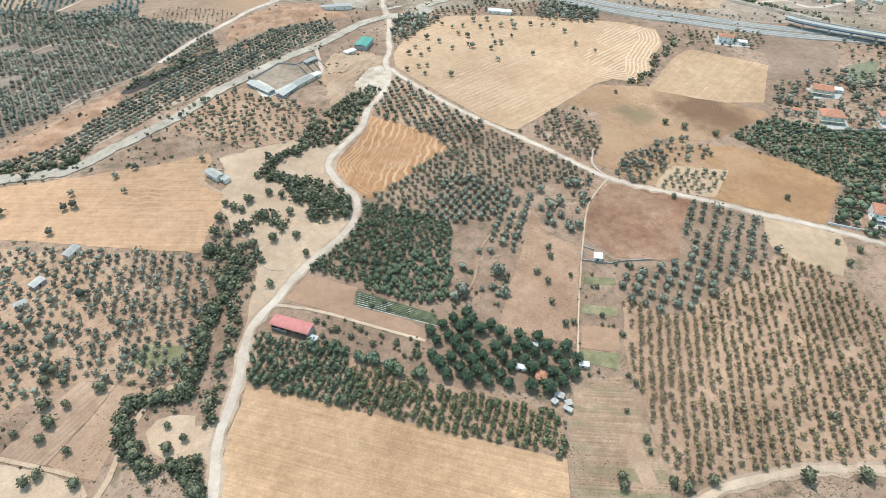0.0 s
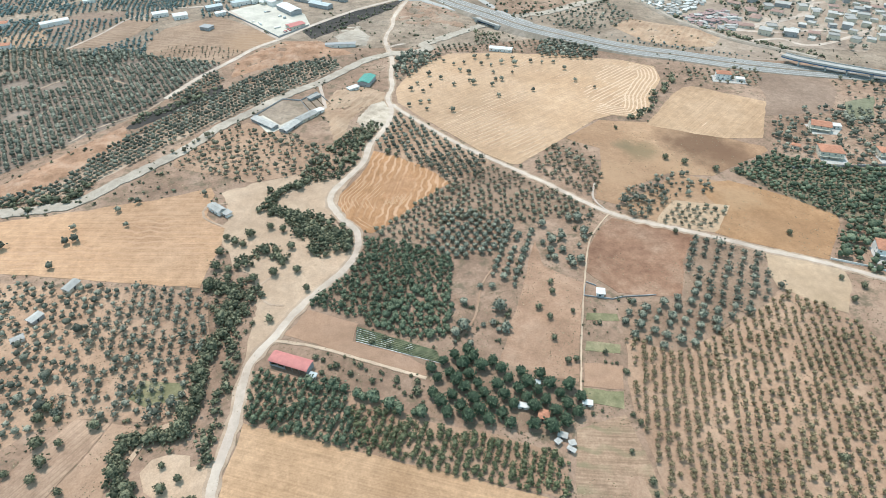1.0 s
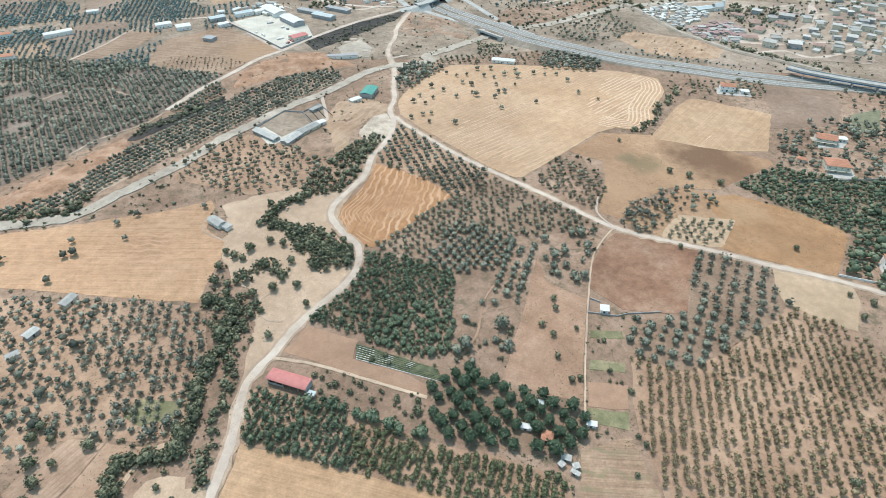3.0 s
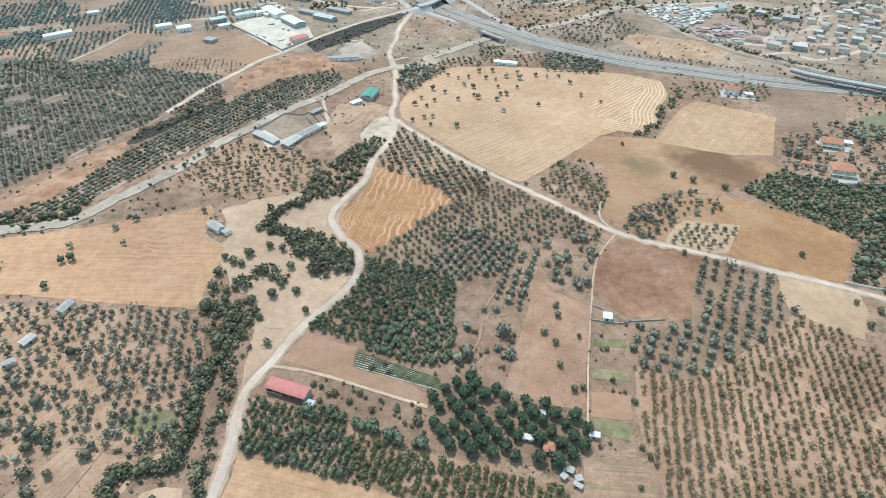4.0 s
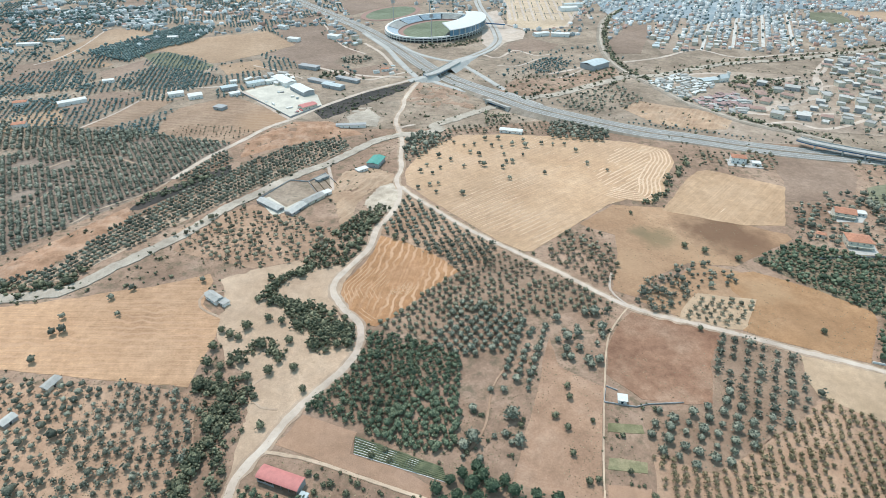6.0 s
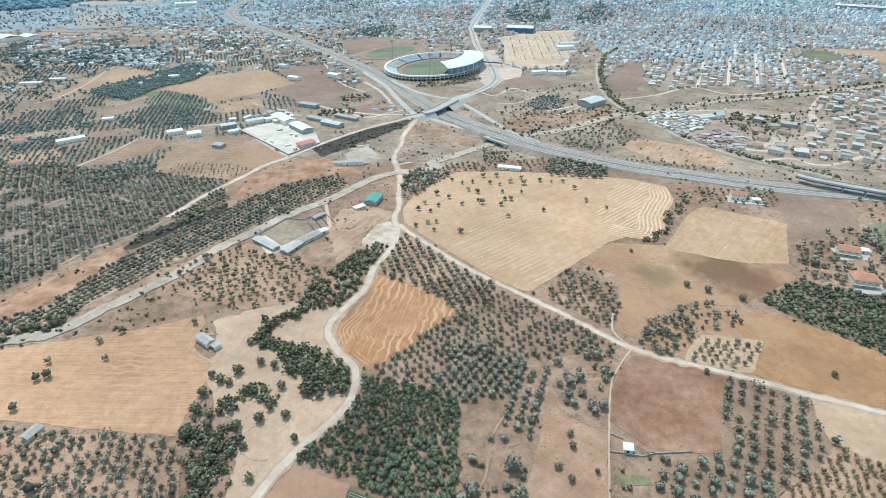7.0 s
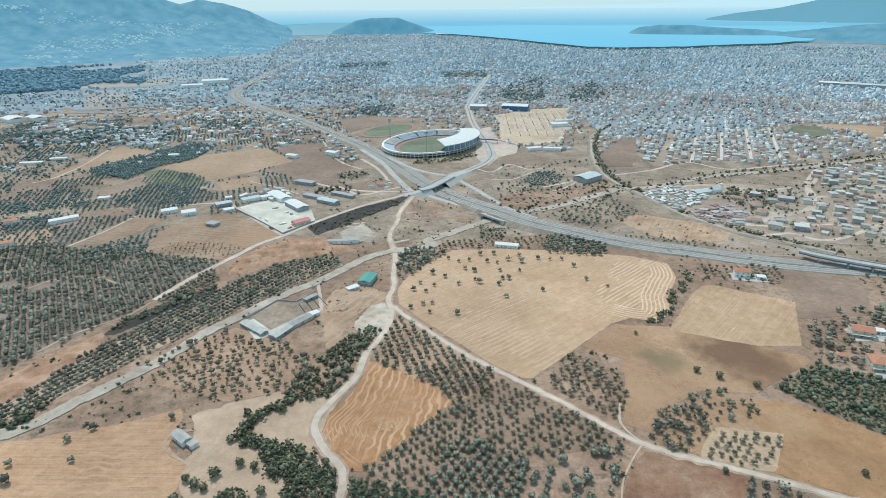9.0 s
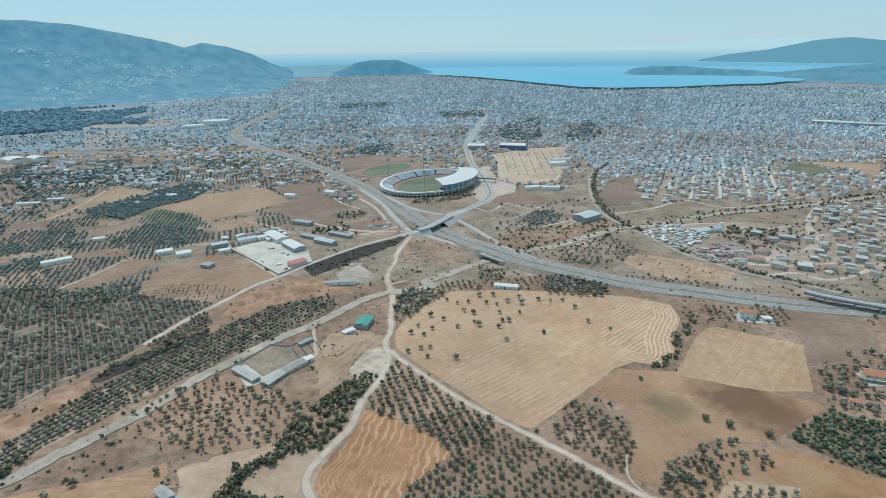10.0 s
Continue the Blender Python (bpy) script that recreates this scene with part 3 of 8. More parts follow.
def grow(limit=165, focus=(20, 210)):
    """Trees nearest the middle of the near plots stand as things of their own; the rest of each plot is one mass of trees."""
    for x, y, r in BUILT:
        for i in (-1, 0, 1):
            for j in (-1, 0, 1):
                BUILT_NEAR.setdefault((int(x // 40) + i, int(y // 40) + j), []).append((x, y, r))
    for name, k in KINDS.items():
        rng = random.Random(len(name))
        every = [(math.dist(p, focus), p, plot, size * math.exp(max(-1.6, min(1.6, rng.gauss(0, 1))) * spread)) for plot, size, spread, spots in k["spots"] for p in spots if not crowded(p)]
        every.sort(key=lambda e: e[0])
        protos = [None] * len(k["near"])
        for i, (_, p, plot, s) in enumerate(every[:0 if name.startswith("far_") else limit]):
            v = rng.randrange(len(protos))
            m = pose(p[0], p[1], 0.1, rng.uniform(-3, 3), rng.uniform(-3, 3), rng.uniform(0, 360))
            if protos[v] is None:
                t = thing(name, m, k["label"], k["category"], plot)
                part("trunk", k["near"][v][1], None, t)
                part("crown", k["near"][v][0], None, t)
                protos[v] = t
            else:
                t = copy_thing(protos[v], m)
                t["group"] = plot
            t.scale = (s, s, s * rng.uniform(0.9, 1.1))
        rest = {}
        for e in every[0 if name.startswith("far_") else limit:]:
            rest.setdefault(e[2], []).append(e)
        for plot, trees in rest.items():
            vs, fs, n = [], [], 0
            for away, p, _, s in trees:
                grade = k["mid"] if away < 230 else k["lean"]
                v, f = grade[rng.randrange(len(grade))]
                a = rng.uniform(0, 6.28)
                c, d = math.cos(a) * s, math.sin(a) * s
                q = v @ np.array(((c, d, 0), (-d, c, 0), (0, 0, s)))
                x, y, z = far(p[0], p[1])
                vs.append(q + np.array((x, y, z)))
                fs.append(f + n)
                n += len(v)
            ob = mass(name + "_stand", np.concatenate(vs), np.concatenate(fs), k["leaves"])
            tagged(ob, k["label"].replace(" tree", " trees") + ", many together in one plot", k["category"] + "s", plot, "stuff")


def mass(name, verts, faces, material):
    me = bpy.data.meshes.new(name)
    nv, nf, k = len(verts), len(faces), faces.shape[1]
    me.vertices.add(nv)
    me.vertices.foreach_set("co", np.asarray(verts, np.float32).ravel())
    me.loops.add(nf * k)
    me.loops.foreach_set("vertex_index", faces.astype(np.int32).ravel())
    me.polygons.add(nf)
    me.polygons.foreach_set("loop_start", np.arange(0, nf * k, k, dtype=np.int32))
    me.polygons.foreach_set("loop_total", np.full(nf, k, np.int32))
    me.materials.append(material)
    me.update(calc_edges=True)
    return new(name, me)


kind_of("olive_tree", L_OLIVE, 2.6, 2.15, 1.0, 60, 0.7, "round grey-green olive tree on dry ground", lean_clumps=9)
kind_of("young_olive_tree", L_YOUNG, 1.85, 1.6, 0.8, 44, 0.52, "small dusty olive tree in a bare plot", lean_clumps=9)
kind_of("almond_tree", L_ALMOND, 1.7, 1.6, 0.7, 34, 0.5, "thin brownish-green almond tree in a planted row", lean_clumps=8)
kind_of("plum_tree", L_PLUM, 2.1, 2.0, 0.6, 50, 0.58, "dense green plum tree in a close-set orchard", lean_clumps=9)
kind_of("low_fruit_tree", L_LOWFRUIT, 1.6, 1.35, 0.5, 36, 0.52, "low yellowish-green fruit tree in a close row", lean_clumps=8)
kind_of("walnut_tree", L_WALNUT, 4.1, 3.5, 1.6, 120, 0.88, "large dark green walnut tree with a full crown", lean_clumps=20)
kind_of("shrub", L_SHRUB, 2.0, 1.6, 0.3, 44, 0.66, "dark wild shrub on the stream bank", "shrub", lean_clumps=5)
kind_of("wild_tree", L_SHRUB, 2.9, 2.6, 1.0, 70, 0.72, "dark broad wild tree beside a track", lean_clumps=9)
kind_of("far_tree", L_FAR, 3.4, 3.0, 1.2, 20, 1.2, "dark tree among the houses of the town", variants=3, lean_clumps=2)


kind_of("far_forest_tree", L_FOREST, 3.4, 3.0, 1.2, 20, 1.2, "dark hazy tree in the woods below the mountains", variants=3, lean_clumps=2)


# ---- ground, fields, roads ----
def ground_sheet():
    """One sheet of land that reaches the horizon all round."""
    radii = [0, 60, 120, 200, 300, 420, 560, 720, 900, 1100, 1350, 1650, 2000, 2400, 2800, 3200, 3400, 3600, 3900, 4300, 4800, 5400, 6200]
    n, verts, faces = 240, [], []
    for r in radii:
        for k in range(n):
            a = 2 * math.pi * k / n
            verts.append(far(math.sin(a) * r, math.cos(a) * r, 0.0))
    for i in range(len(radii) - 1):
        for k in range(n):
            faces.append((i * n + k, i * n + (k + 1) % n, (i + 1) * n + (k + 1) % n, (i + 1) * n + k)[::-1])
    return tagged(new("ground", mesh_of("ground", verts, faces, M_GROUND)), "dry brown summer land with scattered weeds", "ground", kind="structure")


ground_sheet()
patch("waste_land", [(-900, 400), (-440, 350), (-376, 396), (-302, 504), (-280, 552), (-247, 639), (-330, 664), (-700, 704), (-1000, 700)], 0.045, M_GREYLAND, "grey-brown land between olive plantations", "ground")
# greyer than the near grassland, with haze tinted into its colour
patch("waste_land", [(-700, 700), (-330, 660), (-220, 690), (-130, 690), (-60, 690), (20, 690), (120, 720), (250, 690), (600, 600), (900, 900), (1000, 1500), (400, 1900), (-700, 1900), (-1300, 1900), (-1200, 1100)], 0.05, M_GREYLAND, "waste land round the junction and the town, greyed for haze", "ground")
patch("stubble_field", [(-102, 170), (-76, 163), (-39, 153), (-5, 144), (29, 135), (61, 127), (61, 117), (60, 108), (58, 90), (-97, 91), (-103, 121), (-104, 140), (-102, 157)], 0.16, M_STUBBLE, "large cut straw field with mower lines")
patch("stubble_field", [(-386, 336), (-328, 344), (-271, 358), (-216, 374), (-184, 388), (-179, 378), (-177, 351), (-158, 334), (-156, 317), (-157, 293), (-157, 272), (-197, 275), (-248, 281), (-296, 286), (-358, 294)], 0.16, M_STUBBLE_L, "golden cut grain field with curved harvest lines")
patch("stubble_field", [(-59, 446), (-36, 436), (-11, 418), (10, 394), (-1, 384), (-19, 361), (-35, 340), (-49, 328), (-57, 330), (-69, 343), (-79, 365), (-79, 377), (-70, 395), (-61, 418)], 0.16, M_STUBBLE_O, "orange cut grain field with swirling straw rows")
patch("stubble_field", [(-41, 542), (-45, 572), (-35, 604), (-11, 645), (12, 670), (72, 674), (151, 665), (214, 651), (248, 632), (245, 597), (230, 570), (219, 550), (211, 519), (195, 505), (172, 513), (151, 502), (109, 460), (71, 423), (64, 422), (43, 439), (9, 479), (-18, 511)], 0.16, M_STUBBLE_B, "broad pale stubble field dotted with trees")
patch("mown_field", [(261, 574), (273, 579), (337, 541), (300, 466), (265, 466), (228, 480), (199, 492), (227, 532), (243, 556)], 0.16, M_BEIGE, "square of mown pale dry grass")
patch("pasture", [(118, 467), (156, 502), (199, 498), (246, 477), (295, 451), (295, 443), (255, 418), (230, 403), (193, 407), (165, 391), (140, 363), (125, 371), (141, 421), (145, 449)], 0.12, M_BROWN, "brown grazed pasture with darker patches")
patch("pasture", [(215, 393), (241, 396), (278, 374), (305, 347), (301, 336), (272, 296), (251, 304), (227, 315), (203, 326), (204, 337), (223, 354), (214, 370)], 0.12, M_TRI, "dry yellow-brown grass field beside the track")
patch("fallow_field", [(132, 345), (151, 338), (187, 324), (170, 296), (157, 261), (139, 262), (117, 265), (101, 285), (107, 309), (118, 331)], 0.16, M_RED, "red-brown weedy fallow field")
patch("bare_field", [(232, 306), (256, 294), (276, 286), (274, 272), (257, 246), (242, 254), (224, 270), (224, 284)], 0.16, M_CREAM, "smooth cream bare soil plot")
patch("bare_field", [(-82, 251), (-49, 239), (-51, 225), (-25, 216), (-7, 207), (-7, 199), (-41, 211), (-73, 223), (-94, 230)], 0.16, M_BARE, "tilled brown bare soil plot")
patch("bare_field", [(84, 208), (106, 206), (102, 190), (80, 192)], 0.2, M_BARE, "small orange-brown tilled plot")
patch("crop_plot", [(79, 191), (101, 188), (99, 177), (82, 181)], 0.2, M_GREEN, "small green vegetable plot")
patch("crop_plot", [(93, 248), (112, 246), (111, 240), (91, 241)], 0.2, M_GREEN, "small green vegetable plot")
patch("crop_plot", [(88, 224), (107, 222), (105, 215), (86, 217)], 0.2, M_GREEN, "small green vegetable plot")
patch("crop_plot", [(-166, 197), (-140, 195), (-140, 185), (-158, 180), (-168, 186)], 0.2, M_GREEN, "grey-green garden plot among olive trees")
patch("fallow_field", [(70, 319), (72, 291), (96, 274), (86, 233), (78, 195), (60, 199), (35, 209), (46, 243), (57, 274), (64, 303)], 0.12, M_GRASS, "reddish brown strip of dry weeds")
patch("sandy_flat", [(-174, 379), (-165, 387), (-140, 394), (-114, 403), (-98, 398), (-83, 406), (-70, 413), (-80, 371), (-84, 350), (-69, 328), (-59, 311), (-58, 295), (-67, 280), (-79, 268), (-95, 248), (-102, 230), (-105, 224), (-115, 248), (-119, 274), (-140, 294), (-155, 316), (-161, 333), (-158, 343), (-159, 356)], 0.11, M_SAND, "broad pale sandy bottom of the dry stream valley", edge=2.5)
patch("sandy_flat", [(-169, 374), (-154, 393), (-119, 407), (-109, 396), (-124, 385), (-132, 373), (-131, 351), (-119, 337), (-106, 330), (-95, 314), (-85, 307), (-70, 312), (-64, 298), (-74, 284), (-91, 267), (-99, 254), (-111, 245), (-117, 255), (-118, 276), (-112, 298), (-132, 317), (-147, 330), (-159, 344)], 0.14, M_SAND, "pale sandy flat beside the dry stream")
patch("sandy_flat", [(-123, 366), (-103, 377), (-89, 389), (-85, 365), (-80, 351), (-92, 352), (-116, 352)], 0.14, M_SAND, "pale sandy flat inside the stream bend")
patch("sandy_flat", [(-145, 143), (-142, 150), (-134, 153), (-124, 152), (-122, 146), (-112, 147), (-109, 138), (-107, 125), (-117, 130), (-130, 129), (-140, 133)], 0.14, M_SAND, "round pale sandy clearing beside the track")
patch("sandy_flat", [(-115, 245), (-99, 254), (-91, 248), (-101, 230), (-108, 219), (-109, 205), (-111, 201), (-114, 226)], 0.13, M_SAND, "pale sandy verge of the track")
patch("row_field", [(-212, 129), (-206, 150), (-191, 173), (-171, 170), (-177, 150), (-187, 126)], 0.14, M_VINE, "brown soil with thin planted rows")
patch("fallow_field", [(-186, 126), (-176, 150), (-170, 170), (-150, 168), (-156, 150), (-158, 135), (-160, 119), (-171, 121)], 0.13, M_ORCH, "dry weedy ground beside the planted rows")
patch("bare_field", [(-232, 130), (-209, 127), (-191, 124), (-167, 118), (-154, 92), (-209, 93)], 0.14, M_SAND, "pale tan bare field")
patch("fallow_field", [(71, 165), (99, 174), (105, 139), (108, 114), (100, 96), (58, 90), (62, 117)], 0.1, M_BANDS, "brown weedy strip with faint green bands")
patch("bare_field", [(89, 139), (98, 140), (102, 114), (94, 112)], 0.16, M_ORCH, "narrow dry fenced plot")
mound("eroded_bank", [(-365, 379), (-349, 408), (-318, 463), (-299, 495), (-286, 473), (-306, 416), (-322, 383), (-354, 360)], 0.3, M_SCARP, "orange eroded earth bank below olive rows")
mound("gully", [(-297, 485), (-289, 519), (-262, 553), (-232, 586), (-225, 564), (-249, 534), (-269, 510), (-286, 486)], 0.3, M_SHADE, "gully below the terrace, its shade painted dark")
mound("gravel_heap", [(-67, 542), (-53, 546), (-45, 515), (-49, 487), (-70, 482), (-80, 504)], 0.14, M_TIP, "pale gravel tip beside the track")
patch("farm_yard", [(-180, 509), (-160, 547), (-141, 545), (-127, 562), (-113, 541), (-122, 512), (-146, 484)], 0.16, M_GREYLAND, "grey-brown walled farm yard")
mound("road_cutting", [(229, 766), (264, 795), (298, 773), (338, 760), (360, 722), (340, 691), (302, 690), (258, 711)], 0.3, M_CUT, "pale ochre bare cutting beside the motorway", cell=2.0)
patch("far_field", [(-522, 1050), (-492, 1123), (-428, 1158), (-358, 1194), (-278, 1089), (-315, 1034), (-366, 982), (-385, 968), (-427, 1003), (-486, 1037)], 0.25, M_FARTAN, "broad tan field")
patch("far_field", [(-344, 1194), (-306, 1234), (-239, 1243), (-205, 1181), (-155, 1046), (-177, 1017), (-190, 978), (-153, 932), (-235, 953), (-267, 994), (-315, 1019), (-278, 1089)], 0.25, M_FARBROWN, "brown fallow field")
patch("far_field", [(-673, 973), (-677, 1192), (-661, 1211), (-570, 1170), (-605, 1104), (-634, 1040), (-651, 980)], 0.25, M_FARTAN, "pinkish tan field")
patch("far_field", [(-450, 688), (-419, 793), (-377, 787), (-388, 731), (-408, 695)], 0.25, M_FIELDB, "narrow brown field between olive rows")
patch("far_field", [(-347, 668), (-362, 722), (-356, 759), (-335, 778), (-305, 807), (-275, 788), (-199, 721), (-227, 684), (-254, 646), (-336, 655)], 0.25, M_FIELDB, "brown fallow field below the works")
patch("far_field", [(-546, 917), (-509, 984), (-484, 970), (-492, 888), (-507, 866)], 0.25, M_FARBROWN, "small brown field")
patch("far_field", [(-264, 1490), (-216, 1551), (-39, 1514), (-80, 1470), (-171, 1416), (-212, 1339)], 0.25, M_FARBROWN, "brown field by the motorway")
patch("far_field", [(294, 1115), (361, 1244), (413, 1265), (368, 1131), (331, 1037), (290, 1038), (271, 1054)], 0.25, M_FARBROWN, "brown field at the edge of the town")
patch("far_field", [(871, 1420), (936, 1397), (1014, 1382), (912, 1236), (912, 1321), (858, 1354)], 0.25, M_FARTAN, "tan slope behind the town")
patch("far_field", [(800, 1388), (864, 1386), (845, 1293), (798, 1255), (762, 1296)], 0.25, M_GREENK, "green crop field in the town")
patch("far_field", [(-1520, 2439), (-1210, 2368), (-1040, 2191), (-1159, 2107), (-1358, 2206)], 0.25, M_FARTAN, "tan terraces at the foot of the hills")
patch("far_field", [(-1074, 1733), (-905, 1633), (-959, 1591), (-1086, 1579)], 0.25, M_FARTAN, "tan strip at the foot of the hills")
patch("settlement_ground", [(319, 910), (452, 932), (570, 906), (767, 1029), (518, 672), (358, 709), (323, 781), (305, 828)], 0.25, M_SETT, "bare trodden ground between houses")
mound("waste_ground", [(-37, 881), (12, 832), (65, 789), (48, 758), (-17, 704), (-62, 700), (-57, 797)], 0.25, M_GREYLAND, "brown waste ground inside the junction")
mound("waste_slope", [(-59, 787), (-44, 871), (6, 854), (40, 787), (35, 755), (-2, 766), (-46, 761)], 0.22, M_GROUND, "rough dry brown hump inside the junction", height=4.0)
patch("park_ground", [(128, 1558), (243, 1640), (341, 1662), (292, 1419), (241, 1237), (161, 1204), (120, 1259), (131, 1427)], 0.25, M_PARK, "tan park ground with planted rows")
patch("far_field", [(106, 1100), (153, 1142), (199, 1097), (179, 1057), (138, 1047), (98, 1048)], 0.25, M_FARBROWN, "brown field beside the avenue")
patch("works_yard", [(-298, 824), (-256, 862), (-229, 872), (-184, 813), (-169, 769), (-201, 725), (-240, 766)], 0.3, M_YARDC, "pale concrete yard of the works", "yard", 0.1)
patch("gravel_yard", [(-132, 728), (-113, 752), (-99, 751), (-89, 723), (-92, 699), (-117, 699)], 0.3, M_RIVER, "pale gravel yard", "yard")
patch("plaza", [(71, 1362), (108, 1400), (116, 1250), (150, 1200), (140, 1140), (103, 1109), (80, 1050), (60, 1102)], 0.3, M_PATH, "pale paved ground round the stadium", "plaza")
patch("orchard_floor", [(-46, 523), (-15, 494), (47, 425), (27, 404), (10, 394), (-36, 438), (-59, 451), (-53, 469)], 0.08, M_ORCH, "pale soil under olive rows", "orchard")
patch("orchard_floor", [(10, 394), (29, 404), (49, 422), (86, 387), (124, 352), (71, 342), (11, 343), (-14, 316), (-51, 330), (-19, 361), (1, 384)], 0.08, M_ORCH_D, "grey-brown soil under young olives", "orchard")
patch("orchard_floor", [(187, 323), (230, 306), (222, 278), (227, 270), (199, 247), (142, 215), (112, 228), (114, 255), (156, 260), (173, 296)], 0.08, M_ORCH_D, "mauve-brown soil under spaced olives", "orchard")
patch("orchard_floor", [(112, 226), (142, 215), (205, 251), (226, 267), (256, 245), (266, 213), (280, 197), (230, 119), (213, 123), (172, 122), (135, 116), (111, 116), (107, 136), (104, 183)], 0.08, M_ORCH, "light brown soil between almond rows", "orchard")
patch("orchard_floor", [(-335, 275), (-291, 277), (-244, 271), (-188, 273), (-151, 266), (-134, 217), (-140, 205), (-134, 171), (-189, 173), (-212, 165), (-222, 152), (-241, 128)], 0.08, M_ORCH, "dry pale soil under scattered olives", "orchard")
patch("orchard_floor", [(-238, 453), (-184, 499), (-131, 472), (-92, 451), (-82, 414), (-115, 407), (-154, 396), (-185, 406), (-227, 420)], 0.08, M_ORCH, "dry pale ground with scattered olives", "orchard")
patch("orchard_floor", [(160, 334), (172, 353), (187, 368), (228, 361), (208, 331), (203, 327), (187, 331)], 0.14, M_CREAM, "cream soil under a block of small olives", "orchard")
patch("orchard_floor", [(145, 363), (203, 407), (240, 392), (216, 390), (216, 370), (224, 355), (200, 331), (165, 341), (139, 360)], 0.08, M_BROWN, "brown soil under scattered olives", "orchard")
patch("orchard_floor", [(-395, 350), (-339, 364), (-294, 379), (-241, 462), (-191, 528), (-109, 630), (-124, 654), (-183, 623), (-208, 573), (-258, 511), (-285, 463), (-310, 395), (-359, 368)], 0.08, M_DUST, "pale dusty soil under terraced olives", "orchard")
patch("orchard_floor", [(-290, 528), (-277, 548), (-262, 592), (-248, 630), (-230, 596), (-256, 545), (-275, 515), (-288, 490)], 0.07, M_ORCH_D, "brown soil under terraced olives", "orchard")
patch("orchard_floor", [(247, 411), (299, 441), (317, 427), (381, 410), (404, 393), (362, 326), (308, 343), (281, 370)], 0.09, M_GROVE, "dark weedy soil under the dense grove", "orchard")
patch("orchard_floor", [(-440, 354), (-376, 398), (-304, 506), (-282, 550), (-247, 639), (-348, 664), (-381, 681), (-475, 610), (-569, 531)], 0.08, M_ORCH_G, "grey-brown soil under olive plantations", "orchard")
patch("orchard_floor", [(-5, 204), (8, 220), (41, 207), (78, 191), (78, 176), (66, 159), (37, 166), (-5, 173)], 0.08, M_ORCH_D, "shaded soil under walnut trees", "orchard")
patch("orchard_floor", [(-107, 203), (-96, 204), (-23, 180), (-5, 170), (34, 162), (64, 149), (59, 129), (-5, 144), (-76, 163), (-102, 171)], 0.08, M_ORCH, "pale soil under plum rows", "orchard")

# rows of straw left on the cut fields
swaths([(-41, 542), (-45, 572), (-35, 604), (-11, 645), (12, 670), (72, 674), (151, 665), (214, 651), (248, 632), (245, 597), (230, 570), (219, 550), (211, 519), (195, 505), (172, 513), (151, 502), (109, 460), (71, 423), (64, 422), (43, 439), (9, 479), (-18, 511)], 39.5, 5.2, 0, 0.0, 0.05, 1, "pale straw rows on the broad stubble field", 0.75)
swaths([(150, 520), (155, 506), (174, 514), (195, 507), (210, 520), (218, 551), (229, 571), (244, 598), (247, 630), (214, 650), (180, 640)], 39.5, 4.4, 6, -0.62, 0.0, 6, "pale straw rows bending round the corner of the stubble", 1.5, along=[(150, 520), (163, 511), (178, 506), (195, 505), (210, 519), (219, 550), (230, 571), (245, 598), (249, 626), (240, 640), (222, 648)])
swaths([(158, 528), (185, 530), (196, 545), (208, 575), (221, 602), (224, 622), (215, 636), (196, 640), (176, 612), (150, 560)], 44, 4.4, 0, 0.0, -0.42, 7, "pale straw rows running up to the corner of the stubble", 1.4)
swaths([(-59, 446), (-36, 436), (-11, 418), (10, 394), (-1, 384), (-19, 361), (-35, 340), (-49, 328), (-57, 330), (-69, 343), (-79, 365), (-79, 377), (-70, 395), (-61, 418)], 63, 3.3, 17, -0.16, 0.0, 3, "golden straw rows curling round the orange field", 0.75, straw=M_STRAW_O, along=[(-46, 447), (-58, 440), (-61, 418), (-70, 395), (-79, 377), (-79, 365), (-69, 343), (-57, 330), (-49, 326), (-40, 328)])
swaths([(264, 583), (291, 573), (336, 539), (324, 506), (298, 453), (274, 468), (247, 479), (218, 490), (199, 499), (217, 513), (225, 531), (244, 556)], 47, 5, 0, 0.2, 0.3, 5, "thin straw rows on the mown field")

AVENUE = [(13, 985), (44, 1020), (73, 1065), (90, 1119), (92, 1174), (86, 1273), (70, 1443), (66, 1627), (65, 1692), (103, 1970), (148, 2264), (178, 2485)]
RAIL = [(380, 1400), (323, 1290), (283, 1133), (268, 1009), (276, 932), (301, 859), (323, 788), (344, 755), (366, 722), (388, 701), (422, 676), (447, 654)]
RIVER_EAST = [(-57, 670), (-34, 673), (-11, 687), (-17, 700), (11, 726), (39, 750), (63, 771), (102, 800), (150, 818), (203, 855), (242, 882), (272, 904), (318, 910), (381, 942), (447, 974), (528, 993), (614, 1017), (688, 1045), (811, 1091), (1021, 1182)]
# tracks, riverbed, roads
def dirt_track(pts, width, z, material, label):
    """A dirt track between ragged dusty verges."""
    BUILT.extend((q.x, q.y, width / 2 + 1.6) for q in smooth_line(pts, 3.0))
    ribbon("track_verge", pts, width + 3.4, z - 0.14, M_DUST, "dusty trodden verge of the track", "verge", ragged=1.1, step=3.0)
    ribbon("dirt_track", pts, width, z, material, label, ragged=0.45, step=3.0)


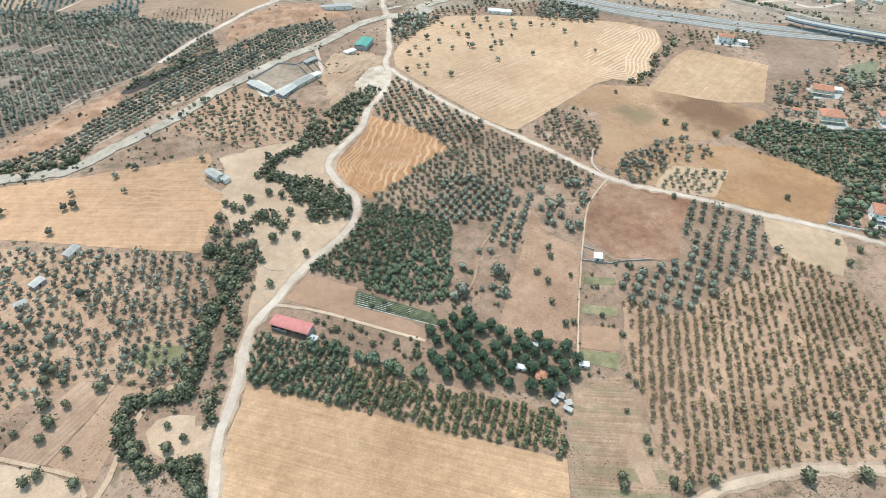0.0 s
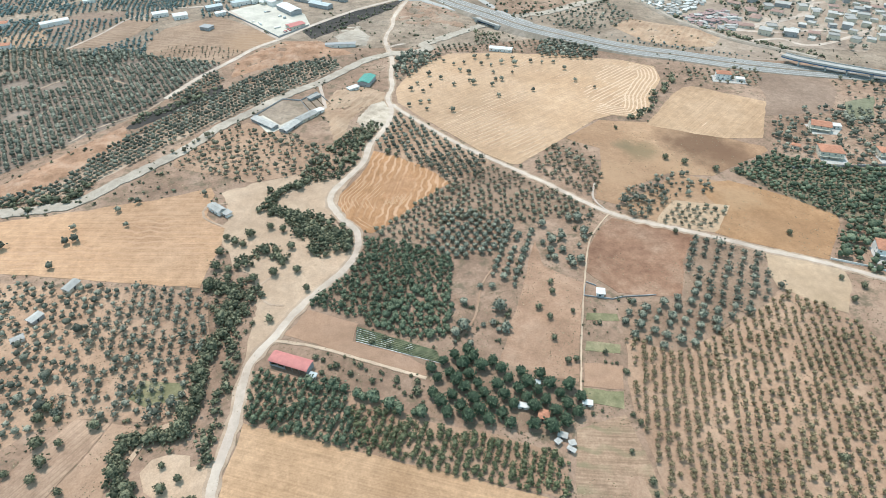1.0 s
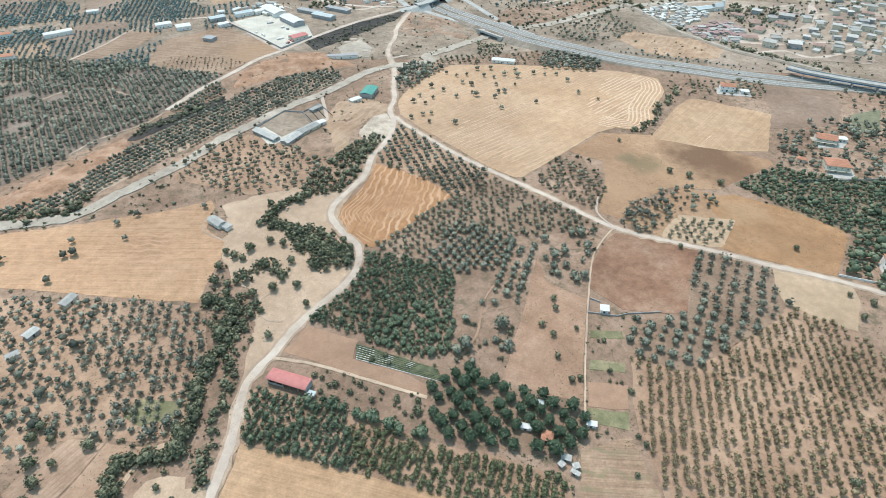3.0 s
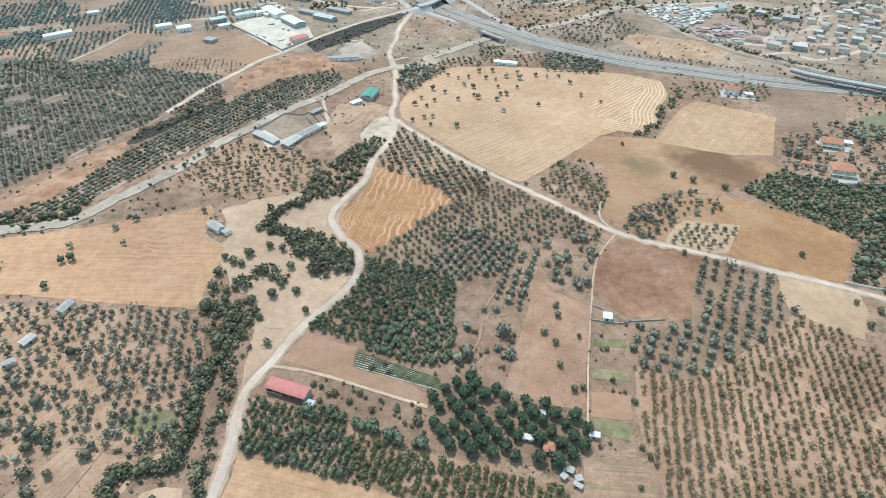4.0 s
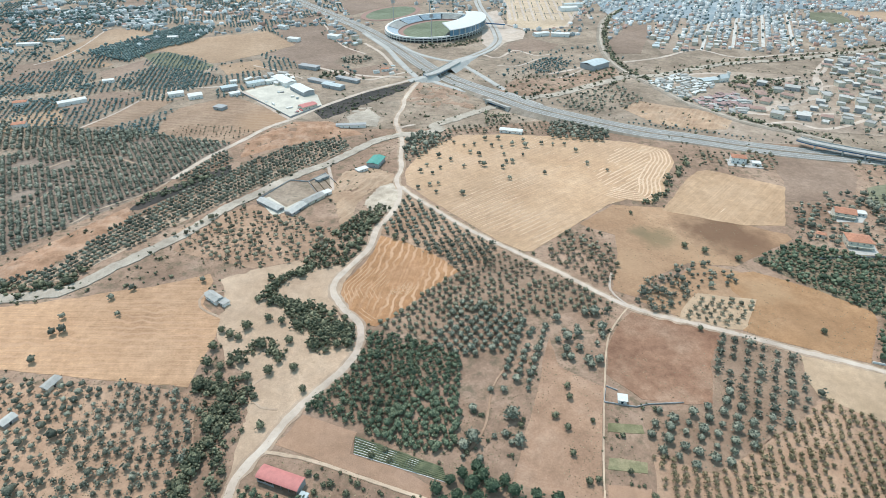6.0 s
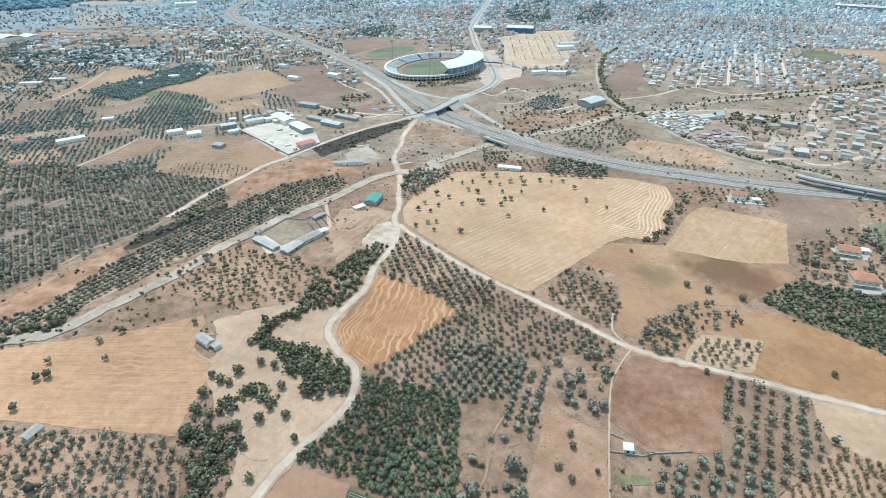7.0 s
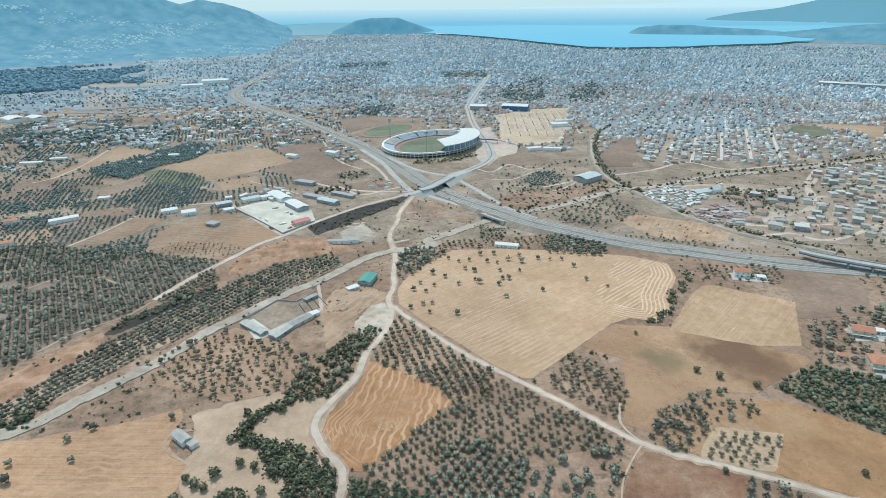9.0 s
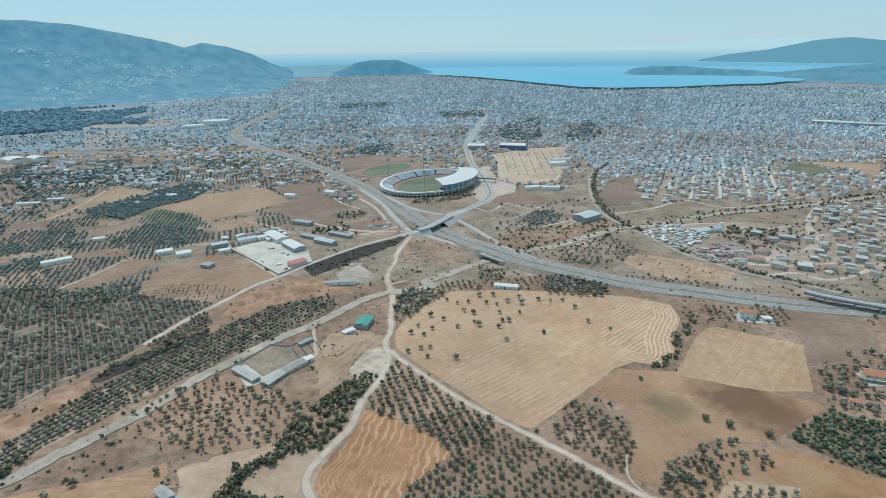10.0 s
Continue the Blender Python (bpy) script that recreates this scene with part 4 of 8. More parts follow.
ribbon("riverbed", [(-407, 336), (-367, 346), (-334, 354), (-310, 358), (-284, 367), (-270, 386), (-249, 416), (-226, 448), (-208, 488), (-188, 516), (-167, 547), (-148, 570), (-128, 590), (-107, 619), (-85, 650), (-57, 670)], 11.5, 0.7, M_RIVER, "pale grey dry gravel riverbed", "riverbed", ragged=1.0, step=3.0)
ribbon("riverbed", RIVER_EAST, 14, 0.7, M_RIVER, "pale grey dry gravel riverbed", "riverbed", ragged=1.6, step=3.0)
dirt_track([(-99, 91), (-103, 110), (-105, 121), (-108, 135), (-108, 151), (-107, 167), (-108, 185), (-109, 205), (-104, 219), (-98, 230), (-91, 247), (-79, 267), (-67, 284), (-59, 301), (-58, 320), (-62, 333), (-74, 347), (-84, 365), (-85, 381), (-76, 401), (-65, 427), (-62, 456), (-54, 476), (-47, 504), (-47, 527), (-52, 552), (-49, 579), (-52, 607), (-53, 645), (-57, 673), (-66, 719), (-60, 768), (-60, 802), (-51, 849), (-41, 889)], 4.9, 0.36, M_TRACK, "winding whitish dirt track")
dirt_track([(-46, 537), (-40, 527), (-17, 498), (14, 462), (48, 429), (70, 410), (93, 389), (114, 367), (129, 354), (148, 343), (179, 331), (212, 317), (232, 307), (256, 298), (282, 286), (302, 275), (334, 259)], 3.9, 0.36, M_TRACK, "straight whitish dirt track between fields")
ribbon("dirt_path", [(131, 351), (115, 329), (107, 312), (98, 279), (87, 233), (80, 199), (77, 183)], 1.1, 0.3, M_SANDTRACK, "narrow earth path to the hut")
ribbon("dirt_path", [(-99, 226), (-73, 221), (-41, 210), (-7, 198)], 2.0, 0.3, M_SANDTRACK, "earth path above the plum orchard")
dirt_track([(100, 96), (122, 108), (134, 113), (152, 117), (171, 120), (194, 121), (211, 120), (244, 115)], 3.7, 0.32, M_SANDTRACK, "curving pale dirt track")
BUILT.extend((q.x, q.y, 5.0) for q in smooth_line([(-281, 551), (-264, 601), (-240, 651), (-222, 690), (-199, 719), (-175, 757), (-144, 798), (-110, 837), (-72, 870), (-47, 895)], 3.0))
ribbon("service_road", [(-281, 551), (-264, 601), (-240, 651), (-222, 690), (-199, 719), (-175, 757), (-144, 798), (-110, 837), (-72, 870), (-47, 895)], 6.5, 0.36, M_TRACK, "pale road along the embankment")
for lane in ([(-395, 487), (-391, 516), (-379, 542), (-364, 564), (-350, 583)], [(-426, 571), (-407, 598), (-366, 602), (-333, 584)], [(-336, 461), (-325, 485), (-309, 504), (-291, 522), (-282, 546)]):
    ribbon("dirt_path", lane, 2.6, 0.3, M_DUST, "dusty farm track between olive rows", ragged=0.8)
    BUILT.extend((q.x, q.y, 3.2) for q in smooth_line(lane, 3.0))
ribbon("dirt_path", [(-128, 586), (-119, 553), (-110, 516)], 3.5, 0.32, M_PATH, "pale earth path")
ribbon("dirt_path", [(-228, 134), (-210, 130), (-192, 126), (-171, 121), (-161, 111)], 2.0, 0.32, M_SAND, "pale earth path")
ribbon("dirt_path", [(-138, 170), (-147, 165), (-152, 152), (-154.5, 136), (-154, 119), (-158, 104)], 2.8, 0.32, M_SAND, "pale earth path")
ribbon("dirt_path", [(-674, 957), (-657, 990), (-657, 1072), (-677, 1192), (-677, 1217)], 3.5, 0.32, M_PATH, "pale earth path")
ribbon("dirt_path", [(-450, 688), (-432, 739), (-420, 795), (-397, 818)], 3.5, 0.32, M_PATH, "pale earth path")
ribbon("dirt_path", [(-316, 957), (-272, 931), (-221, 889)], 3.5, 0.32, M_PATH, "pale earth path")
ribbon("dirt_path", [(-230, 966), (-180, 927), (-119, 902), (-47, 898)], 6, 0.32, M_PATH, "pale earth path")
ribbon("service_road", [(-406, 838), (-362, 843), (-319, 847), (-290, 824), (-239, 762), (-199, 719)], 5.5, 0.36, M_PATH, "pale lane to the works")
ribbon("lane", [(632, 995), (590, 936), (557, 900), (535, 850), (516, 813), (472, 790), (405, 762), (379, 754)], 6, 0.36, M_PATH, "pale lane through the settlement")
ribbon("lane", [(393, 708), (432, 717), (454, 695), (496, 707), (577, 756)], 6, 0.36, M_PATH, "pale lane through the settlement")


# ---- motorway and junction ----
HWY = [(-794, 3766), (-777, 3126), (-751, 2537), (-728, 2177), (-701, 2004), (-631, 1854), (-536, 1713), (-397, 1549), (-231, 1310), (-154, 1190), (-88, 1069), (-36, 956), (0, 897), (12, 880), (72, 812), (113, 770), (156, 738), (198, 707), (243, 681), (286, 665), (345, 640), (398, 623), (455, 611), (493, 603), (588, 576)]


def hwy_height(p):
    """The motorway climbs on a bank to cross the riverbed."""
    return 5.0 * math.exp(-((p[1] - 775) / 70) ** 2) + 0.5 + 1.3 * max(0.0, min(1.0, (p[1] - 1450) / 200))


hwy_line = [lift(p, hwy_height(p)) for p in HWY]
ribbon("motorway_bank", hwy_line, 32, 0.0, M_VERGE, "dry grassy bank under the motorway", "bank", shoulder=1.8, heights=hwy_height)
for side in (-1, 1):
    ribbon("carriageway", hwy_line, 12.6, 0.12, M_ASPH, "grey asphalt carriageway of the motorway", "road", heights=hwy_height, offset=side * 8.6, ragged=0.0)
    for k in (-5.2, 0.0, 5.2):
        ribbon("lane_line", hwy_line, 0.22, 0.2, M_LINE, "white painted lane line", "road marking", heights=hwy_height, offset=side * 8.6 + k, ragged=0.0)
ribbon("median", hwy_line, 3.0, 0.3, M_VERGE, "planted median strip of the motorway", "median", heights=hwy_height, ragged=0.2)
ribbon("slip_road", [(-165, 1180), (-111, 1069), (-86, 997), (-62, 931), (-49, 898)], 8, 0.9, M_ROADPALE, "grey slip road of the junction", "road", shoulder=1.5, ragged=0.0)
ribbon("slip_road", [(-103, 1110), (-58, 1037), (-15, 996), (11, 985)], 7, 0.9, M_ROADPALE, "grey slip road of the junction", "road", shoulder=1.5, ragged=0.0)
ribbon("slip_road", [(16, 978), (27, 955), (47, 914), (75, 852), (94, 812), (125, 774)], 7, 0.9, M_ROADPALE, "grey slip road of the junction", "road", shoulder=1.5, ragged=0.0)
ribbon("slip_road", [(-38, 895), (0, 853), (36, 824), (73, 795), (108, 766)], 8, 0.9, M_ROADPALE, "grey slip road of the junction", "road", shoulder=1.5, ragged=0.0)
ribbon("avenue", AVENUE, 16, 1.0, M_ROADPALE, "wide grey avenue to the town", "road", ragged=0.0)
ribbon("avenue_median", AVENUE, 2.5, 1.15, M_VERGE, "narrow planted median of the avenue", "median", ragged=0.0)
ribbon("railway_bank", RAIL, 11, 1.2, M_VERGE, "green-brown railway bank", "bank", shoulder=2.0)
ribbon("railway_track", RAIL, 4.4, 1.45, M_RIVER, "single railway track on grey ballast", "railway", ragged=0.0)

VIADUCT = [(414, 667), (423, 657), (445, 642), (470, 627), (498, 612), (532, 594), (568, 574)]
OVERPASS = ((-60, 880, 0.6), (-47, 893, 2.5), (-36, 905, 6.0), (-23, 921, 7.6), (-4, 953, 7.6), (13, 983, 6.6), (30, 1005, 3.0), (44, 1020, 0.8))
mound("river_bank", [(68, 826), (120, 811), (178, 849), (265, 914), (268, 957), (179, 898), (101, 894)], 0.2, M_GROUND, "rough dry brown bank above the dry river", height=4.0)
mound("rough_slope", [(-119, 528), (-108, 572), (-79, 581), (-54, 565), (-57, 542), (-72, 533), (-84, 504), (-88, 461), (-97, 466), (-107, 504)], 0.15, M_CUT, "rough ochre slope below the teal hall", height=4.0)
mound("rough_slope", [(-228, 602), (-234, 645), (-215, 684), (-192, 712), (-150, 715), (-99, 672), (-149, 655), (-195, 630)], 0.15, M_SCARP, "rough orange slope above the terraced olives", height=5.0)
ribbon("dirt_path", [(149, 882), (194, 918), (227, 965)], 4, 0.33, M_PATH, "pale wheel-worn earth path")
ribbon("dirt_path", [(78, 962), (112, 961), (150, 1001), (170, 1007)], 4, 0.33, M_PATH, "pale wheel-worn earth path")
ribbon("dirt_path", [(-98, 255), (-108, 256), (-117, 265), (-117, 275), (-109, 284)], 1.6, 0.33, M_DUST, "pale wheel-worn earth path")
ribbon("dirt_path", [(-165, 366), (-180, 362), (-178, 348), (-161, 337)], 2.0, 0.33, M_DUST, "pale wheel-worn earth path")
ribbon("dirt_path", [(131, 354), (123, 371), (129, 393)], 1.6, 0.33, M_PATH, "pale wheel-worn earth path")
ribbon("dirt_path", [(9, 223), (22, 243), (29, 274), (42, 297)], 1.2, 0.33, M_ORCH, "pale wheel-worn earth path")
patch("waste_strip", [(326, 698), (361, 726), (416, 675), (422, 646), (339, 651), (316, 657)], 0.18, M_SETT, "grey-brown bare strip between railway and motorway", "bank")
patch("dark_pasture", [(351, 610), (431, 604), (423, 565), (390, 516), (321, 510), (341, 552)], 0.14, M_DARKP, "grey-brown grazed ground by the motorway")
patch("crop_plot", [(417, 540), (455, 552), (426, 504), (397, 499)], 0.2, M_GREENK, "dull green plot between gardens")
patch("gravel_spill", [(-130, 725), (-105, 761), (-88, 729), (-88, 697), (-119, 699)], 0.35, M_RIVER, "pale gravel spread below the yard", "gravel", 3.0)
patch("street_ground", [(464, 1365), (568, 1465), (731, 1553), (750, 1296), (630, 1087), (529, 1081), (450, 1062), (370, 1036), (368, 1127)], 0.12, M_SETT, "trodden ground between the row houses", "ground")
# flat patch, painted dark for the slope's shade
patch("embankment", [(-177, 749), (-158, 721), (-133, 749), (-101, 792), (-66, 834), (-50, 879), (-68, 864), (-113, 829), (-154, 787)], 0.24, M_SHADE, "slope below the embankment road, its shade painted dark", "bank", 2.0)
ribbon("wheel_track", [(-63, 691), (-30, 712), (5, 734), (12, 723)], 5, 0.34, M_PATH, "pale wheel track through waste ground", "path", ragged=1.0)
ribbon("lane", [(155, 917), (205, 947), (242, 986)], 6, 0.34, M_PATH, "pale wheel track through waste ground", "path", ragged=1.0)
ribbon("wheel_track", [(54, 1033), (82, 1007), (116, 1055), (147, 1023), (175, 1030)], 5, 0.34, M_PATH, "pale wheel track through waste ground", "path", ragged=1.0)
ribbon("wheel_track", [(-166, 929), (-124, 884), (-83, 912), (-62, 924)], 5, 0.34, M_PATH, "pale lane to scattered houses", "path", ragged=1.0)
ribbon("wheel_track", [(-277, 1317), (-235, 1196), (-194, 1090), (-144, 1030)], 4, 0.34, M_PATH, "pale lane to scattered houses", "path", ragged=1.0)
ribbon("lane", [(-154, 1102), (-114, 1029), (-86, 943)], 6, 0.34, M_PATH, "pale lane to scattered houses", "path", ragged=1.0)
ribbon("lane", [(288, 984), (354, 1011), (437, 1063), (491, 1015), (613, 1043), (696, 1048)], 6, 0.34, M_PATH, "pale lane above the river", "path", ragged=1.0)
ribbon("lane", [(332, 868), (365, 912), (422, 923), (478, 893), (538, 909)], 6, 0.34, M_PATH, "pale lane above the cabins", "path", ragged=1.0)
ribbon("lane", [(639, 1012), (574, 929), (543, 858), (499, 804), (419, 761), (384, 749)], 7, 0.34, M_PATH, "pale lane among the village houses", "path", ragged=1.0)
ribbon("lane", [(543, 858), (584, 871), (686, 912)], 6, 0.34, M_PATH, "pale lane among the village houses", "path", ragged=1.0)
ribbon("lane", [(384, 749), (444, 740), (499, 747), (555, 726)], 6, 0.34, M_PATH, "pale lane among the village houses", "path", ragged=1.0)


# ---- orchards and wild growth ----
rng = random.Random(11)
plant("olive_tree", grid_in([(-46, 523), (-15, 494), (47, 425), (27, 404), (10, 394), (-36, 438), (-59, 451), (-53, 469)], 6.3, 6.6, -72, 0.4, 0.03, rng), "olive rows by the track fork", 1.0, 0.14)
plant("young_olive_tree", grid_in([(10, 394), (29, 404), (49, 422), (86, 387), (124, 352), (71, 342), (11, 343), (-14, 316), (-51, 330), (-19, 361), (1, 384)], 5.7, 6.2, 40, 0.6, 0.07, rng), "young olives below the track", 0.98, 0.2)
plant("olive_tree", grid_in([(12, 361), (54, 339), (42, 303), (10, 297), (-10, 308)], 6.6, 5.9, 57, 0.35, 0.02, rng, True), "close-set olives", 0.92, 0.12)
plant("olive_tree", grid_in([(53, 335), (74, 332), (57, 274), (49, 271), (29, 285), (38, 303)], 5.9, 7.8, -108, 0.4, 0.05, rng), "olive rows on pale soil", 0.85, 0.18)
plant("olive_tree", grid_in([(74, 335), (124, 352), (112, 331), (99, 285), (73, 297)], 8, 9, 20, 1.8, 0.3, rng), "old olives on the knoll", 1.15, 0.3)
plant("plum_tree", grid_in([(-51, 323), (-14, 313), (10, 297), (9, 258), (5, 225), (-26, 230), (-51, 244), (-83, 254), (-66, 281), (-57, 298)], 3.3, 3.5, 20, 0.7, 0.03, rng), "dark plum orchard", 0.82, 0.26)
plant("olive_tree", grid_in([(12, 274), (47, 269), (38, 216), (8, 220), (5, 244)], 9, 10, 70, 2.5, 0.3, rng), "scattered garden trees", 1.0, 0.35)
plant("walnut_tree", grid_in([(-5, 204), (8, 220), (41, 207), (78, 191), (78, 176), (66, 159), (37, 166), (-5, 173)], 7.4, 8.2, -58, 0.4, 0.04, rng), "walnut grove", 0.87, 0.1)
plant("plum_tree", grid_in([(-107, 203), (-96, 204), (-52, 190), (-38, 153), (-76, 163), (-102, 171)], 2.4, 4.1, 73, 0.45, 0.05, rng), "plum rows above the stubble", 0.82, 0.25)
plant("low_fruit_tree", grid_in([(-50, 181), (-23, 176), (-5, 168), (34, 160), (64, 148), (59, 129), (-5, 144), (-39, 153)], 2.6, 4.4, 73, 0.4, 0.08, rng), "low fruit rows above the stubble", 1.0, 0.25)
plant("plum_tree", [(p.x + rng.uniform(-2, 2), p.y + rng.uniform(-2, 2)) for p in smooth_line([(-72, 196), (-50, 189), (-28, 181), (-8, 174)], 4.2)], "dense trees along the orchard's edge", 1.35, 0.2)
plant("shrub", grid_in([(-72, 215), (-7, 196), (-5, 180), (-39, 184), (-69, 200)], 7, 7, 10, 2.2, 0.25, rng), "bushes behind the shed", 0.9, 0.35)
plant("almond_tree", grid_in([(112, 226), (142, 215), (205, 251), (226, 267), (256, 245), (266, 213), (280, 197), (230, 119), (213, 123), (172, 122), (135, 116), (111, 116), (107, 136), (104, 183)], 4.3, 5.1, -104, 0.45, 0.06, rng), "almond rows", 0.95, 0.18)
plant("olive_tree", grid_in([(187, 323), (230, 306), (222, 278), (227, 270), (199, 247), (142, 215), (112, 228), (114, 255), (156, 260), (173, 296)], 8.7, 8.3, -118, 0.5, 0.05, rng), "spaced olives on mauve soil", 0.98, 0.18)
plant("young_olive_tree", grid_in([(164, 335), (175, 352), (188, 365), (225, 358), (207, 331), (201, 329), (187, 333)], 6.8, 5.6, 48, 0.35, 0.08, rng), "small olives by the track", 1.0, 0.12)
plant("olive_tree", scatter_in([(136, 358), (158, 388), (188, 406), (210, 408), (208, 390), (224, 396), (224, 380), (187, 372), (166, 350), (155, 340)], 70, 4.6, rng), "scattered olives on brown soil", 0.85, 0.35)
plant("young_olive_tree", grid_in([(108, 458), (141, 419), (125, 373), (75, 413)], 6.5, 7, 45, 0.8, 0.1, rng), "small olives below the stubble", 1.15, 0.18)
plant("plum_tree", grid_in([(247, 411), (299, 441), (317, 427), (381, 410), (404, 393), (362, 326), (308, 343), (281, 370)], 4.1, 4.4, 10, 0.8, 0.04, rng), "dense grove near the houses", 1.0, 0.25)
plant("olive_tree", grid_in([(330, 512), (352, 500), (313, 438), (297, 443)], 6.5, 6.5, 10, 1.2, 0.08, rng), "dense grove near the houses", 0.95, 0.25)
plant("plum_tree", grid_in([(306, 340), (337, 336), (362, 326), (327, 271), (303, 277), (275, 298)], 5.5, 6, 10, 1.2, 0.1, rng), "garden trees round the house", 1.3, 0.3)
plant("olive_tree", grid_in([(363, 524), (454, 535), (479, 511), (410, 401), (382, 412), (321, 431), (320, 448)], 7.4, 7.6, 20, 2.2, 0.2, rng), "garden trees between houses", 1.0, 0.3)
plant("olive_tree", grid_in([(-335, 275), (-291, 277), (-244, 271), (-188, 273), (-151, 266), (-134, 217), (-140, 205), (-134, 171), (-189, 173), (-212, 165), (-222, 152), (-241, 128)], 5.8, 6.2, 12, 0.6, 0.12, rng), "scattered olives above the gully", 0.82, 0.22)
plant("young_olive_tree", grid_in([(-238, 453), (-184, 499), (-131, 472), (-92, 451), (-82, 414), (-115, 407), (-154, 396), (-185, 406), (-227, 420)], 6.6, 6.8, 50, 1.2, 0.15, rng), "scattered olives by the riverbed", 1.05, 0.3)
plant("shrub", grid_in([(-93, 461), (-64, 482), (-58, 461), (-64, 423), (-81, 401), (-108, 393), (-119, 406)], 4, 4, 0, 1.4, 0.1, rng), "brush by the track", 0.95, 0.35)
plant("olive_tree", grid_in([(-395, 350), (-339, 364), (-294, 379), (-241, 462), (-191, 528), (-109, 630), (-125, 657), (-184, 630), (-218, 580), (-260, 518), (-287, 473), (-309, 397), (-359, 368)], 4.9, 5.3, 61, 0.25, 0.03, rng), "terraced olives by the riverbed", 0.95, 0.12)
plant("olive_tree", [q for q in grid_in([(-440, 354), (-376, 398), (-304, 506), (-282, 550), (-247, 639), (-348, 664), (-381, 681), (-475, 610), (-569, 531)], 4.6, 5.6, -56.5, 0.35, 0.05, rng) if noise.noise(Vector((q[0] * 0.018, q[1] * 0.018, 12))) < 0.5 - 0.12 * (q[0] < -400)], "olive plantation on the slope", 0.98, 0.16)
plant("olive_tree", grid_in([(-277, 545), (-262, 590), (-250, 625), (-232, 592), (-256, 549)], 5, 5.5, 61, 0.4, 0.06, rng), "terraced olives by the riverbed", 0.94, 0.13)
plant("young_olive_tree", grid_in([(-334, 665), (-330, 700), (-296, 697), (-253, 690), (-228, 672), (-248, 652)], 5.2, 7.0, 12, 0.5, 0.12, rng), "young trees in the fallow field", 0.55, 0.2)
plant("olive_tree", grid_in([(-52, 630), (-34, 678), (-4, 661), (-20, 622), (-43, 585)], 7, 7, 30, 1.5, 0.2, rng), "trees by the crossroads", 1.1, 0.3)
plant("young_olive_tree", grid_in([(61, 704), (124, 713), (123, 677), (12, 678)], 8, 8, 10, 0.8, 0.1, rng), "small trees by the motorway", 1.0, 0.18)
plant("olive_tree", grid_in([(445, 603), (485, 588), (539, 567), (502, 511), (453, 542), (421, 548)], 10, 10, 20, 2.5, 0.3, rng), "trees beside the viaduct", 1.0, 0.18)
plant("young_olive_tree", grid_in([(278, 627), (364, 619), (347, 578), (268, 587)], 7.5, 7.5, -10, 0.5, 0.05, rng), "garden rows round the house", 1.2, 0.18)
plant("far_tree", grid_in([(-654, 913), (-584, 918), (-549, 912), (-510, 837), (-533, 827), (-587, 809), (-658, 791)], 6.6, 6.9, -70, 0.5, 0.08, rng), "far olive rows", 0.55, 0.18)
plant("far_tree", grid_in([(-506, 888), (-475, 950), (-366, 909), (-343, 863), (-391, 825), (-461, 826)], 6.6, 6.9, -77, 0.4, 0.04, rng), "far olive rows", 0.52, 0.18)
plant("far_tree", grid_in([(-500, 957), (-496, 1038), (-420, 989), (-360, 930), (-390, 915), (-472, 944)], 6.5, 6.5, -77, 0.4, 0.04, rng), "far close-set olives", 0.46, 0.18)
plant("far_tree", grid_in([(-702, 761), (-565, 790), (-489, 789), (-421, 797), (-438, 739), (-450, 688), (-614, 658)], 6.6, 6.9, -70, 0.5, 0.06, rng), "far olive rows", 0.52, 0.18)
plant("far_tree", grid_in([(-384, 723), (-360, 755), (-354, 694), (-353, 658), (-440, 659), (-408, 695)], 6.6, 6.9, -70, 0.5, 0.05, rng), "far olive rows", 0.52, 0.18)
plant("far_tree", grid_in([(-626, 1025), (-605, 1104), (-561, 1151), (-488, 1217), (-455, 1187), (-510, 1093), (-521, 971), (-595, 986)], 6.6, 6.9, -70, 0.6, 0.05, rng), "far olive rows", 0.52, 0.18)
plant("olive_tree", grid_in([(145, 790), (245, 865), (275, 797), (236, 764), (203, 748), (154, 757)], 9, 9, 60, 1.5, 0.15, rng), "olives beside the railway", 1.0, 0.18)
plant("olive_tree", grid_in([(129, 706), (191, 678), (190, 653), (115, 654)], 8, 8, 0, 0.8, 0.06, rng), "olives beside the motorway", 1.15, 0.18)
plant("shrub", grid_in([(-133, 728), (-175, 757), (-113, 798), (-71, 846), (-55, 864), (-69, 821), (-110, 769)], 11, 10, 0, 3, 0.3, rng), "brush below the embankment", 0.9, 0.35)
plant("far_tree", grid_in([(-217, 1673), (-144, 1749), (-142, 1549), (-270, 1569)], 9, 9, 0, 1, 0.05, rng), "park trees", 1.0, 0.18)
plant("olive_tree", [(-25, 619), (7, 645), (18, 637), (25, 618), (30, 640), (43, 656), (50, 637), (59, 658), (61, 633), (62, 613), (73, 641), (-10, 607), (34, 612), (34, 592), (17, 581), (3, 598), (-8, 578), (-22, 584), (-16, 565), (-28, 569), (87, 652), (88, 636), (69, 594), (63, 594), (58, 580), (63, 554), (38, 585), (101, 567), (107, 644), (120, 641), (133, 641), (149, 591), (143, 623), (167, 574), (15, 521), (-9, 541), (-29, 533), (-18, 539), (-11, 524), (83, 613)], "single trees in the stubble", 1.1, 0.2)
plant("olive_tree", [(-232, 337), (-267, 317), (-261, 320), (-264, 291), (-309, 311), (-269, 334), (-246, 356), (-235, 367), (-186, 378)], "single trees in the golden field", 1.15, 0.2)
